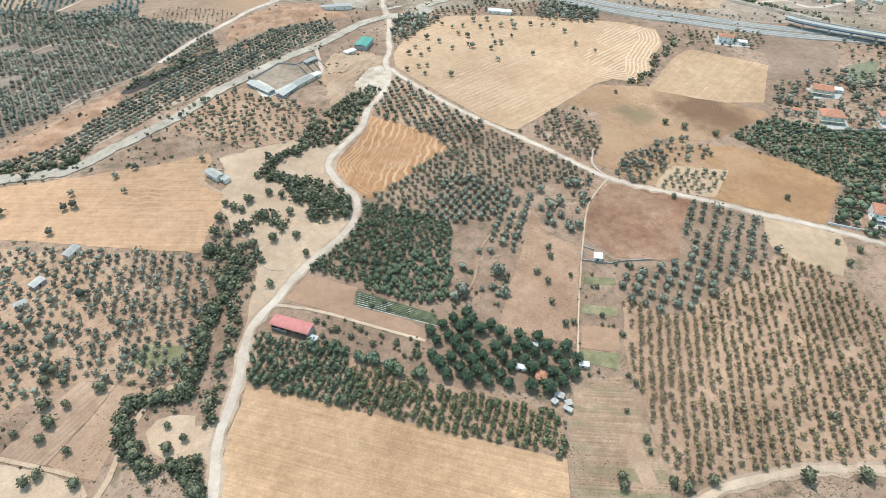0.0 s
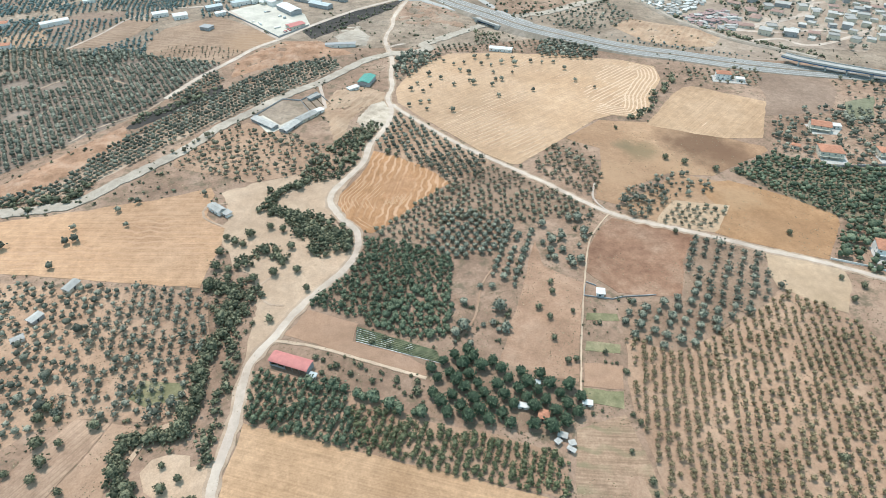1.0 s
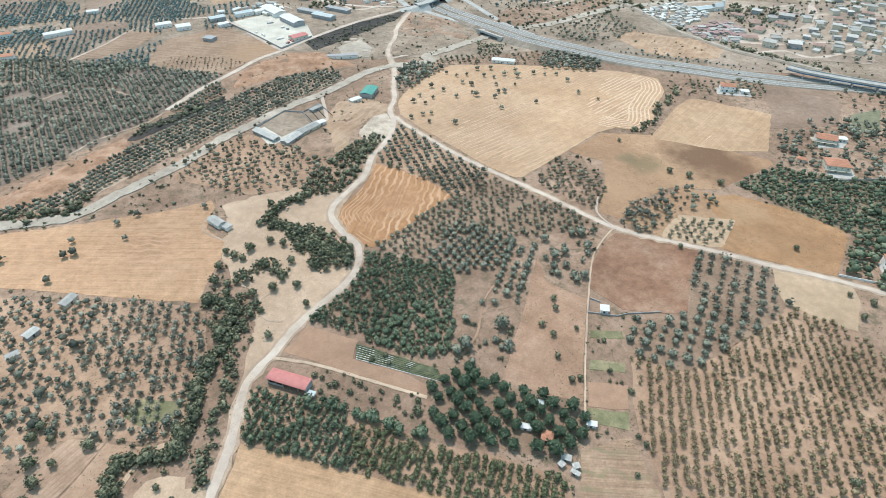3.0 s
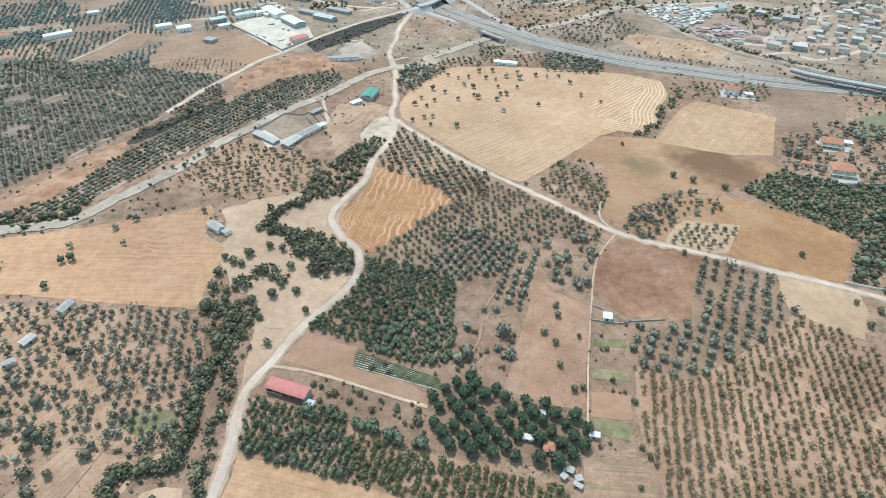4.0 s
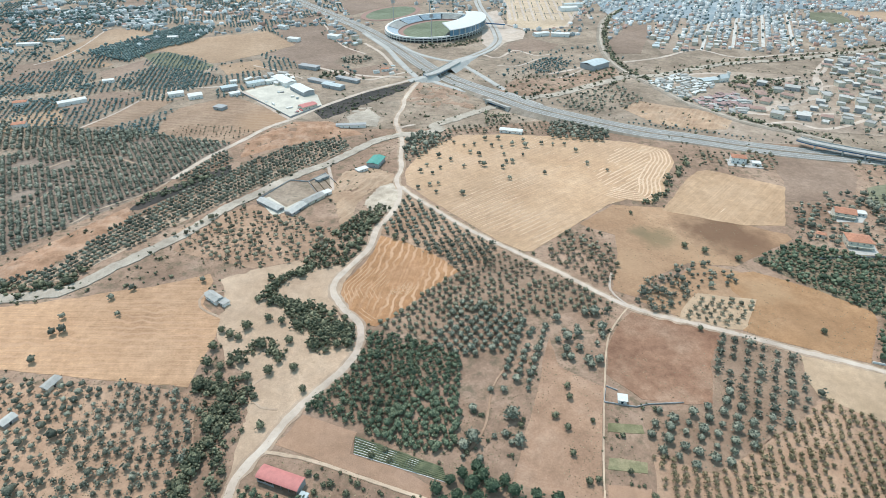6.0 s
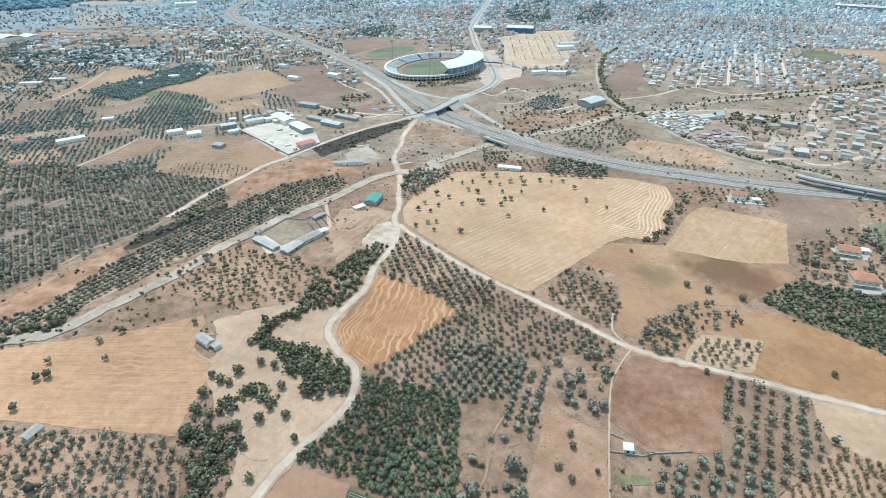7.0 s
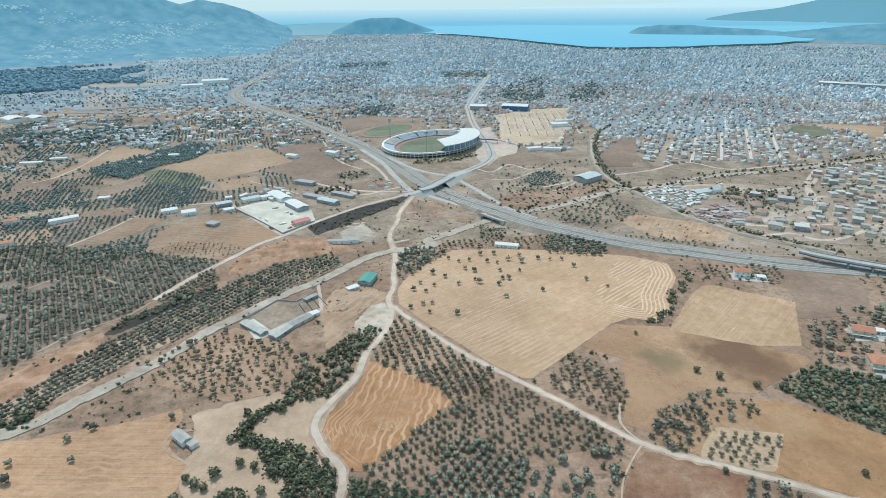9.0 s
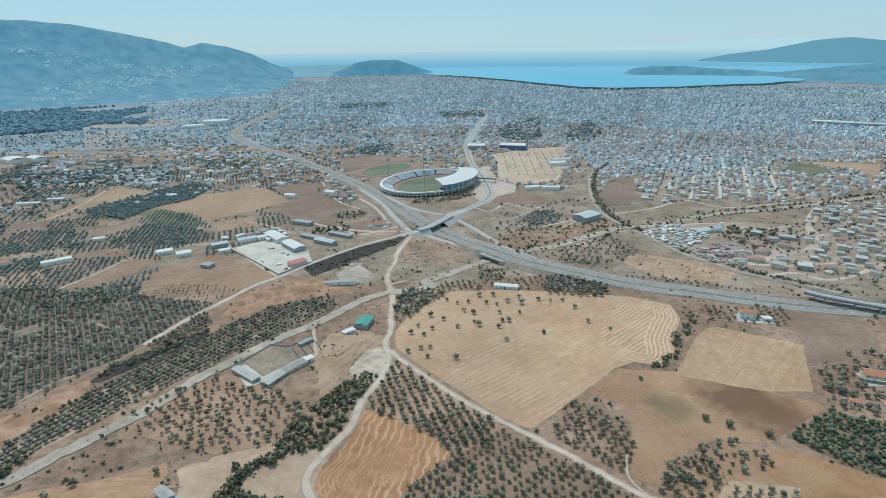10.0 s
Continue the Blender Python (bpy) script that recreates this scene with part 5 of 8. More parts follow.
plant("wild_tree", [(168, 485), (196, 507), (235, 411), (212, 422), (198, 430), (174, 327), (257, 325), (269, 277), (-1, 382), (-37, 436), (-45, 441), (74, 265), (74, 274), (84, 248), (79, 210), (69, 226), (63, 251), (69, 243), (96, 152), (102, 136), (102, 130), (105, 168), (97, 215), (199, 147), (266, 256), (280, 269), (155, 206), (162, 196)], "single trees in the fields", 0.75, 0.2)
plant("wild_tree", [(-138, 355), (-124, 334), (-153, 321), (-146, 317), (-139, 314), (-137, 325), (-153, 305), (-151, 290), (-142, 287), (-137, 290), (-131, 276), (-123, 278), (-111, 284), (-107, 293), (-96, 287), (-86, 269), (-77, 275), (-75, 278), (-63, 317), (-81, 270), (-84, 259), (-104, 242), (-88, 254), (-135, 146), (-125, 139), (-131, 134), (-115, 128), (-140, 279), (-104, 311), (-114, 330)], "trees on the sandy flats", 0.95, 0.2)
plant("wild_tree", [(-209, 172), (-199, 172), (-207, 179), (-191, 158), (-195, 148), (-195, 139), (-191, 117), (-187, 121), (-168, 117), (-179, 133), (-209, 142), (-202, 158), (-178, 168), (114, 112), (108, 115), (127, 115), (152, 119), (171, 116), (199, 117), (85, 117), (85, 113), (74, 209)], "trees at the lower track", 1.0, 0.2)


plant("olive_tree", grid_in([(-658, 701), (-552, 701), (-440, 677), (-355, 672), (-326, 665), (-351, 649), (-494, 617), (-573, 598)], 4.6, 7.0, -60, 0.4, 0.06, rng), "upper olive plantation", 1.1, 0.18)


def along(pts, width, step, rng):
    out = []
    for p in smooth_line(pts, step):
        for _ in range(3):
            out.append((p.x + rng.gauss(0, width / 2), p.y + rng.gauss(0, width / 2)))
    return out


plant("shrub", along([(-106, 396), (-124, 385), (-131, 372), (-127, 355), (-109, 347), (-96, 337), (-83, 320), (-72, 326), (-64, 310)], 5, 2.6, rng), "thicket along the stream", 1.15, 0.4)
plant("shrub", along([(-133, 296), (-127, 305), (-113, 306), (-108, 298)], 5, 3, rng), "thicket on the flat", 1.2, 0.4)
plant("shrub", along([(-149, 271), (-134, 267), (-129, 240), (-134, 221), (-134, 201), (-131, 190), (-132, 175), (-133, 164), (-146, 161), (-158, 157), (-157, 144), (-148, 132), (-138, 124), (-123, 124), (-112, 116), (-103, 106)], 4.2, 2.4, rng), "thicket in the gully", 1.1, 0.35)
plant("shrub", along([(-123, 267), (-124, 240), (-118, 206), (-118, 190), (-118, 175), (-117, 163), (-116, 148)], 4.5, 4.5, rng), "brush beside the track", 0.95, 0.4)
plant("shrub", along([(-339, 364), (-315, 367), (-295, 373), (-285, 391)], 8, 4, rng), "brush beside the riverbed", 1.2, 0.4)
plant("shrub", along([(262, 605), (241, 576), (226, 556), (216, 531), (189, 504)], 5, 7.5, rng), "hedge at the field corner", 1.05, 0.4)
plant("wild_tree", along([(-149, 271), (-134, 267), (-129, 240), (-134, 221), (-134, 201), (-131, 190), (-132, 175), (-133, 164), (-146, 161), (-158, 157), (-157, 144), (-148, 132), (-138, 124), (-123, 124), (-112, 116), (-103, 106)], 4, 11, rng), "trees in the gully", 1.0, 0.25)
plant("shrub", scatter_in([(-118, 348), (-108, 353), (-96, 353), (-80, 341), (-75, 325), (-78, 314), (-78, 300), (-85, 299), (-93, 311), (-103, 325)], 75, 2.6, rng), "thicket on the flat", 1.25, 0.35)
plant("wild_tree", [(-75, 328), (-71, 334), (-65, 326), (-61, 320), (-65, 316), (-75, 316), (-72, 308), (-62, 303), (-57, 314), (-70, 321)], "trees beside the track bend", 0.95, 0.2)
# broad scrub above the gully, brush by the railway and in front of the stadium
plant("shrub", scatter_in([(-146, 277), (-128, 280), (-112, 262), (-114, 240), (-120, 222), (-137, 224), (-143, 245)], 28, 3.4, rng), "scrub above the gully", 1.15, 0.3)
plant("shrub", [(x + 9, y + 4) for x, y in along(RAIL, 6, 7, rng)], "brush along the railway", 1.1, 0.35)
plant("shrub", [(x + rng.choice((-13, 12)), y + rng.choice((-9, 12))) for x, y in along(RIVER_EAST[7:], 5, 9, rng)], "brush on the river banks", 1.0, 0.4)
plant("shrub", scatter_in([(-60, 1062), (20, 1075), (62, 1120), (50, 1135), (0, 1095), (-40, 1090)], 120, 4.5, rng), "brush in front of the stadium", 1.1, 0.4)


def wild_scrub():
    """Low bushes on the waste land between the plots."""
    out, r = [], random.Random(8)
    plots = [[tuple(v.co[:2]) for v in q.data.vertices[:len(q.data.vertices) // 2]] for q in scene.objects if q.get("category") in ("field", "orchard", "yard") and q.type == "MESH"]
    boxes = [(min(a for a, b in q), max(a for a, b in q), min(b for a, b in q), max(b for a, b in q), q) for q in plots]
    for _ in range(9000):
        y = r.uniform(90, 960)
        x = r.uniform(-1, 1) * (150 + y * 0.75)
        if noise.noise(Vector((x * 0.02, y * 0.02, 6))) < -0.05:
            continue
        if any(a <= x <= b and c <= y <= d and inside(x, y, q) for a, b, c, d, q in boxes):
            continue
        out.append((x, y))
    return out


plant("shrub", wild_scrub(), "low bushes on waste land", 0.5, 0.4)
# clipped shrubs in a line beside the motorway
plant("far_tree", [(225 + k * 6.2 + rng.uniform(-1, 1), 712 - k * 2.3 + rng.uniform(-1, 1)) for k in range(24)], "roadside shrubs", 0.4, 0.2)
plant("far_tree", [(p.x + 20, p.y + 14) for p in smooth_line([(70, 810), (150, 745), (290, 672)], 14)], "roadside shrubs", 0.35, 0.3)

plant("olive_tree", [(-211, 180), (-201, 176), (-219, 199), (-237, 212), (-226, 184), (-231, 179), (-233, 228), (-218, 234), (-149, 175), (-143, 181)], "large old olives above the gully", 1.3, 0.12)
# dark growth on the painted shade under the embankment road and beside the terrace
plant("shrub", scatter_in([(-177, 749), (-158, 721), (-133, 749), (-101, 792), (-66, 834), (-50, 879), (-68, 864), (-113, 829), (-154, 787)], 70, 5, rng), "dark brush on the embankment", 0.7, 0.3)
plant("shrub", scatter_in([(-294, 487), (-282, 503), (-256, 535), (-228, 567), (-234, 581), (-261, 551), (-291, 512)], 120, 3.0, rng), "dark brush along the terrace", 1.0, 0.3)
plant("olive_tree", grid_in([(129, 716), (117, 667), (179, 654), (194, 685), (159, 710)], 5.2, 5.8, 20, 0.3, 0.05, rng), "close olive block by the motorway", 0.95, 0.15)
plant("young_olive_tree", grid_in([(-15, 667), (45, 674), (44, 706), (5, 699)], 6.5, 6.5, 10, 0.5, 0.1, rng), "small trees by the riverbed", 0.95, 0.2)
plant("olive_tree", scatter_in([(-52, 622), (-32, 607), (5, 657), (-19, 679), (-45, 674)], 60, 4.5, rng), "trees by the crossroads", 0.95, 0.3)
plant("shrub", scatter_in([(-96, 451), (-71, 452), (-49, 493), (-65, 498), (-84, 477)], 90, 3.0, rng), "scrub by the gravel tip", 1.0, 0.35)


def dry_tufts():
    """Stalks and tussocks of dead weeds on unploughed ground."""
    r, vs, fs, n = random.Random(31), [], [], 0
    bare = [[tuple(v.co[:2]) for v in q.data.vertices[:len(q.data.vertices) // 2]] for q in scene.objects if q.get("category") == "field" and q.type == "MESH" and q.name.split(".")[0] not in ("fallow_field", "pasture")]
    boxes = [(min(a for a, b in q), max(a for a, b in q), min(b for a, b in q), max(b for a, b in q), q) for q in bare]
    while n < 22000 * 5:
        y = 90 + 620 * r.random() ** 1.4
        x = r.uniform(-1, 1) * (130 + y * 0.68)
        if noise.noise(Vector((x * 0.03, y * 0.03, 2))) + 0.5 * noise.noise(Vector((x * 0.2, y * 0.2, 5))) < 0.0:
            continue
        if any(a <= x <= b and c <= y <= d and inside(x, y, q) for a, b, c, d, q in boxes):
            continue
        s, h, a = r.uniform(0.2, 0.6), r.uniform(0.25, 0.7), r.uniform(0, 6.28)
        vs.append([(x + math.cos(a + k * 1.57) * s, y + math.sin(a + k * 1.57) * s * 0.8, 0.02) for k in range(4)] + [(x + r.uniform(-0.2, 0.2), y + r.uniform(-0.2, 0.2), 0.1 + h)])
        fs.append([(n, n + 1, n + 4), (n + 1, n + 2, n + 4), (n + 2, n + 3, n + 4), (n + 3, n, n + 4)])
        n += 5
    tagged(mass("dry_weeds", np.array(vs).reshape(-1, 3), np.array(fs).reshape(-1, 3), L_TUFT), "dead brown weeds scattered over unploughed ground", "weeds", kind="stuff")


dry_tufts()
plant("olive_tree", scatter_in([(426, 874), (731, 975), (514, 669), (438, 705), (406, 765)], 200, 8, rng), "garden trees of the settlement", 0.85, 0.35)
plant("shrub", scatter_in([(400, 860), (440, 905), (520, 880), (470, 800), (430, 800)], 80, 7, rng), "shrubs among the houses", 1.3, 0.4)
plant("shrub", scatter_in([(60, 830), (110, 815), (178, 852), (262, 915), (262, 950), (170, 905), (100, 900)], 110, 6, rng), "scrub above the dry river", 0.9, 0.4)
plant("shrub", scatter_in([(-35, 880), (12, 832), (65, 789), (48, 758), (-17, 704), (-55, 710), (-55, 797)], 60, 9, rng), "scrub inside the junction", 0.7, 0.4)
plant("olive_tree", scatter_in([(-249, 1182), (-218, 1231), (-152, 1132), (-156, 1049), (-211, 1070)], 26, 6, rng), "trees round scattered houses", 1.0, 0.3)
plant("olive_tree", scatter_in([(-186, 988), (-152, 1019), (-124, 994), (-152, 954)], 24, 6, rng), "clump of trees west of the motorway", 1.1, 0.3)
plant("shrub", scatter_in([(-206, 886), (-175, 929), (-124, 884), (-151, 845)], 60, 5, rng), "shrubs beside the workshops", 1.3, 0.35)
plant("shrub", scatter_in([(49, 750), (84, 739), (73, 701), (46, 702)], 130, 4, rng), "brush along the dry river", 0.8, 0.4)


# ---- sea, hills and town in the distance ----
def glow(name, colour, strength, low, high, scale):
    """Distance: land, water or houses with the air's blue haze painted in as emission."""
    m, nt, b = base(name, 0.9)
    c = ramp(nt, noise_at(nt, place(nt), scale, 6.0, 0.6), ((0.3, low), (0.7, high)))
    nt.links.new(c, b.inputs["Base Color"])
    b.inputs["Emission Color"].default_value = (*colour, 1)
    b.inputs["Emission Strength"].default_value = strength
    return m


M_HILL = glow("wooded_hills_haze_glow", (0.1, 0.37, 0.55), 0.82, (0.015, 0.025, 0.035), (0.12, 0.14, 0.13), 0.012)
M_HILL2 = glow("far_hills_haze_glow", (0.2, 0.49, 0.63), 0.85, (0.06, 0.09, 0.1), (0.1, 0.13, 0.14), 0.004)
M_HILL3 = glow("far_mountains_haze_glow", (0.74, 1.05, 1.12), 0.9, (0.05, 0.07, 0.08), (0.07, 0.09, 0.1), 0.003)
M_SEA = glow("sea_haze_glow", (0.2, 0.56, 0.74), 0.85, (0.04, 0.1, 0.13), (0.05, 0.12, 0.15), 0.002)
M_HILLHOUSE = glow("hill_houses_haze_glow", (0.3, 0.55, 0.66), 0.8, (0.1, 0.12, 0.12), (0.3, 0.3, 0.28), 0.01)
# the sea's emission pales towards the horizon to paint haze over it
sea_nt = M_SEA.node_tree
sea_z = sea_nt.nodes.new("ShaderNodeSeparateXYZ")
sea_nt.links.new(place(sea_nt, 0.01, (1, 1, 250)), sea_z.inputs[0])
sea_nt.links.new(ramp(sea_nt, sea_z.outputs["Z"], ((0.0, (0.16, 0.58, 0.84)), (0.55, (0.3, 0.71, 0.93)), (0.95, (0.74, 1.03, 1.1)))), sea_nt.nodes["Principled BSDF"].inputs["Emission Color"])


def polar(deg, d, z=0.0):
    return far(math.sin(radians(deg)) * d, math.cos(radians(deg)) * d, z)


def lerp(table, x):
    for (a, u), (b, v) in zip(table, table[1:]):
        if x <= b:
            return u + (v - u) * max(0.0, x - a) / (b - a)
    return table[-1][1]


SHORE = ((-3, 6400), (3, 5450), (9, 4480), (13, 4030), (16, 3980), (21.3, 4150), (25, 4450), (28, 4650), (31, 5200))


def sea():
    rows = (0, 0.02, 0.05, 0.1, 0.17, 0.27, 0.4, 0.55, 0.7, 0.85, 1.0)
    verts, faces, n = [], [], 90
    for k in range(n + 1):
        deg = -22 + 66 * k / n
        d0 = lerp(SHORE, deg) * (1 + 0.012 * wob(deg, 0, 0.9, 3)) if -3 < deg < 31 else 8450 if deg < 0 else 6500
        for f in rows:
            verts.append(polar(deg, d0 * (50000 / d0) ** f, 14.0))
    m = len(rows)
    for k in range(n):
        for j in range(m - 1):
            faces.append((k * m + j, (k + 1) * m + j, (k + 1) * m + j + 1, k * m + j + 1))
    tagged(new("sea", mesh_of("sea", verts, faces, M_SEA)), "calm blue sea, haze painted paler towards the horizon", "sea", kind="structure")


sea()


def slope(crest, near, deep, rough, seed, deg, t):
    """Height of a range of hills on a bearing, t of the way from its foot to its back."""
    d, h = near + deep * t, lerp(crest, deg)
    s = math.sin(math.pi * min(1.0, t * 1.25) / 2) ** (2.4 if deep > 4000 else 1.4) if t < 0.8 else 1 - (t - 0.8) * 3
    x, y = math.sin(radians(deg)) * d, math.cos(radians(deg)) * d
    k = noise.fractal(Vector((x * 0.0011, y * 0.0011, seed)), 0.8, 2.0, 5)
    return x, y, -6 + (h + 6) * s * (1 + rough * k * (1 - 0.8 * s))


def ridge(name, crest, near, deep, material, label, rough=0.12, seed=0):
    """A range of hills: its crest by bearing, with spurs and hollows on its flanks."""
    rows, cols = 14, int((crest[-1][0] - crest[0][0]) * 5) + 8
    verts, faces = [], []
    for i in range(cols + 1):
        deg = crest[0][0] + (crest[-1][0] - crest[0][0]) * i / cols
        for j in range(rows + 1):
            verts.append(far(*slope(crest, near, deep, rough, seed, deg, j / rows)))
    for i in range(cols):
        for j in range(rows):
            a = i * (rows + 1) + j
            faces.append((a, a + rows + 1, a + rows + 2, a + 1))
    tagged(new(name, mesh_of(name, verts, faces, material, True)), label, "hills", kind="structure")


RANGE = ((-75, 1000), (-55, 780), (-37, 600), (-34, 575), (-31, 535), (-28.5, 485), (-26, 410), (-24.2, 355), (-23, 305), (-21.5, 350), (-19.5, 300), (-17.5, 220), (-15.8, 105), (-14, 20))
ridge("mountain_range", RANGE, 3050, 6050, M_HILL, "wooded mountain range behind the town, haze painted blue", 0.25, 1)
ridge("low_coastal_land", ((-17, 20), (-15, 40), (-12, 52), (-8, 60), (-5, 60), (-3, 20)), 5300, 4200, M_HILL2, "low land along the coast with painted haze", 0.1, 2)
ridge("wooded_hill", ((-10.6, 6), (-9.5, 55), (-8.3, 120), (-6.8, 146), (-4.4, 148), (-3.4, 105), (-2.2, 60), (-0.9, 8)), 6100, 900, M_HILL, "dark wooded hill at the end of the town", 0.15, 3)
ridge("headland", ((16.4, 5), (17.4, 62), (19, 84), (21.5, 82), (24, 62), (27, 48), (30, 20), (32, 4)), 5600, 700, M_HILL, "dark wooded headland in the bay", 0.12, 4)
ridge("far_shore_hills", ((22.7, 20), (25, 110), (28, 190), (31, 330), (33.5, 370), (36, 310), (40, 420), (60, 500)), 9500, 3200, M_HILL2, "hills across the bay in painted blue haze", 0.2, 5)
ridge("shore_plain_hills", ((27, 8), (30, 40), (33, 80), (37, 120), (44, 200), (70, 300)), 5000, 1600, M_HILL, "low slopes beside the bay with painted haze", 0.2, 6)
ridge("far_mountains", ((-20, 40), (-12, 110), (-6, 170), (2, 150), (10, 220), (18, 300), (24, 480), (29, 560), (34, 460), (60, 400)), 24000, 8000, M_HILL3, "mountains far across the gulf, faint with painted haze", 0.1, 7)



def town_ground():
    """Streets, yards and gardens of the town, from its near edge to the shore."""
    verts, faces, n = [], [], 80
    rows = (0.0, 0.04, 0.1, 0.2, 0.33, 0.5, 0.7, 0.85, 1.0)
    for k in range(n + 1):
        deg = -42 + 86 * k / n
        d0 = lerp(((-42, 2050), (-25, 1900), (-14, 1750), (-6, 1720), (4, 1720), (11, 1780), (15, 1350), (24, 1420), (33, 1750), (44, 2000)), deg) * (1 + 0.05 * wob(deg, 0, 0.6, 8))
        d1 = lerp(SHORE, deg) * 0.99 if -3 < deg < 30 else 8560 if deg < 0 else 5050
        for f in rows:
            verts.append(polar(deg, d0 + (d1 - d0) * f, 0.8))
    m = len(rows)
    for k in range(n):
        for j in range(m - 1):
            faces.append((k * m + j, (k + 1) * m + j, (k + 1) * m + j + 1, k * m + j + 1))
    tagged(new("town_ground", mesh_of("town_ground", verts, faces, M_TOWNGROUND)), "haze-tinted built-up ground between the town's houses", "ground", kind="structure")


town_ground()

# ground that stays free of houses
GRID_TOWN = [(464, 1365), (568, 1465), (731, 1553), (750, 1296), (630, 1087), (529, 1081), (450, 1062), (370, 1036), (368, 1127)]
OPEN = [[tuple(v.co[:2]) for v in o.data.vertices[:len(o.data.vertices) // 2]] for o in scene.objects if o.get("category") in ("field", "yard", "plaza", "orchard") and o.type == "MESH"]
OPEN += [GRID_TOWN]
OPEN_BOX = [(min(p[0] for p in q), max(p[0] for p in q), min(p[1] for p in q), max(p[1] for p in q), q) for q in OPEN]
LINES = [(smooth_line(HWY, 20), 16), (smooth_line(AVENUE, 20), 14), (smooth_line(RAIL, 20), 12), (smooth_line(RIVER_EAST, 20), 24)]
LINE_CELLS = {}
for pts, w in LINES:
    for p in pts:
        r = int(w // 10) + 1
        for i in range(-r, r + 1):
            for j in range(-r, r + 1):
                if i * i + j * j <= r * r:
                    LINE_CELLS[(int(p.x // 10) + i, int(p.y // 10) + j)] = 1
STADIUM = (-27, 1215)


def is_open(x, y):
    if (int(x // 10), int(y // 10)) in LINE_CELLS or math.hypot(x - STADIUM[0], (y - STADIUM[1]) * 0.85) < 128 or math.hypot(x + 128, (y - 1370) * 0.85) < 92:
        return True
    return any(a <= x <= b and c <= y <= d and inside(x, y, q) for a, b, c, d, q in OPEN_BOX)


BOX_F = np.array([(4, 5, 6, 7), (0, 1, 5, 4), (1, 2, 6, 5), (2, 3, 7, 6), (3, 0, 4, 7)])


def many_blocks(spots):
    """Plain buildings with flat roofs and a parapet step: x, y, turn, width, depth, height each."""
    vs, fs, n = [], [], 0
    for x, y, turn, w, d, h, *up in spots:
        X, Y, Z = far(x, y, *up)
        s = (X * X + Y * Y) ** 0.5 / max(1.0, math.hypot(x, y))
        c, q = math.cos(turn) * s, math.sin(turn) * s
        for a, b, z0, z1 in ((w / 2, d / 2, -2.0, h), (w * 0.16, d * 0.16, h, h + 1.8)):
            p = np.array([(u * a, v * b, z) for z in (z0, z1) for u, v in ((-1, -1), (1, -1), (1, 1), (-1, 1))])
            vs.append(np.stack((X + p[:, 0] * c - p[:, 1] * q, Y + p[:, 0] * q + p[:, 1] * c, Z + p[:, 2] * s), 1))
            fs.append(BOX_F + n)
            n += 8
            if h < 5 or x * x + y * y > 2100 ** 2:
                break
    return np.concatenate(vs), np.concatenate(fs)


def hip_roofs(spots):
    """Hipped tile roofs for the same buildings."""
    vs, fs, n = [], [], 0
    for x, y, turn, w, d, h in spots:
        X, Y, Z = far(x, y)
        s = (X * X + Y * Y) ** 0.5 / max(1.0, math.hypot(x, y))
        c, q = math.cos(turn) * s, math.sin(turn) * s
        a, b = w / 2 + 0.5, d / 2 + 0.5
        p = np.array([(-a, -b, h), (a, -b, h), (a, b, h), (-a, b, h), (-a * 0.35, 0, h + 2.4), (a * 0.35, 0, h + 2.4), (-a * 0.35, 0, h + 2.4), (a * 0.35, 0, h + 2.4)])
        vs.append(np.stack((X + p[:, 0] * c - p[:, 1] * q, Y + p[:, 0] * q + p[:, 1] * c, Z + p[:, 2] * s), 1))
        fs.append(np.array([(0, 1, 5, 4), (2, 3, 4, 5), (1, 2, 5, 7), (3, 0, 4, 6)]) + n)
        n += 8
    return np.concatenate(vs), np.concatenate(fs)


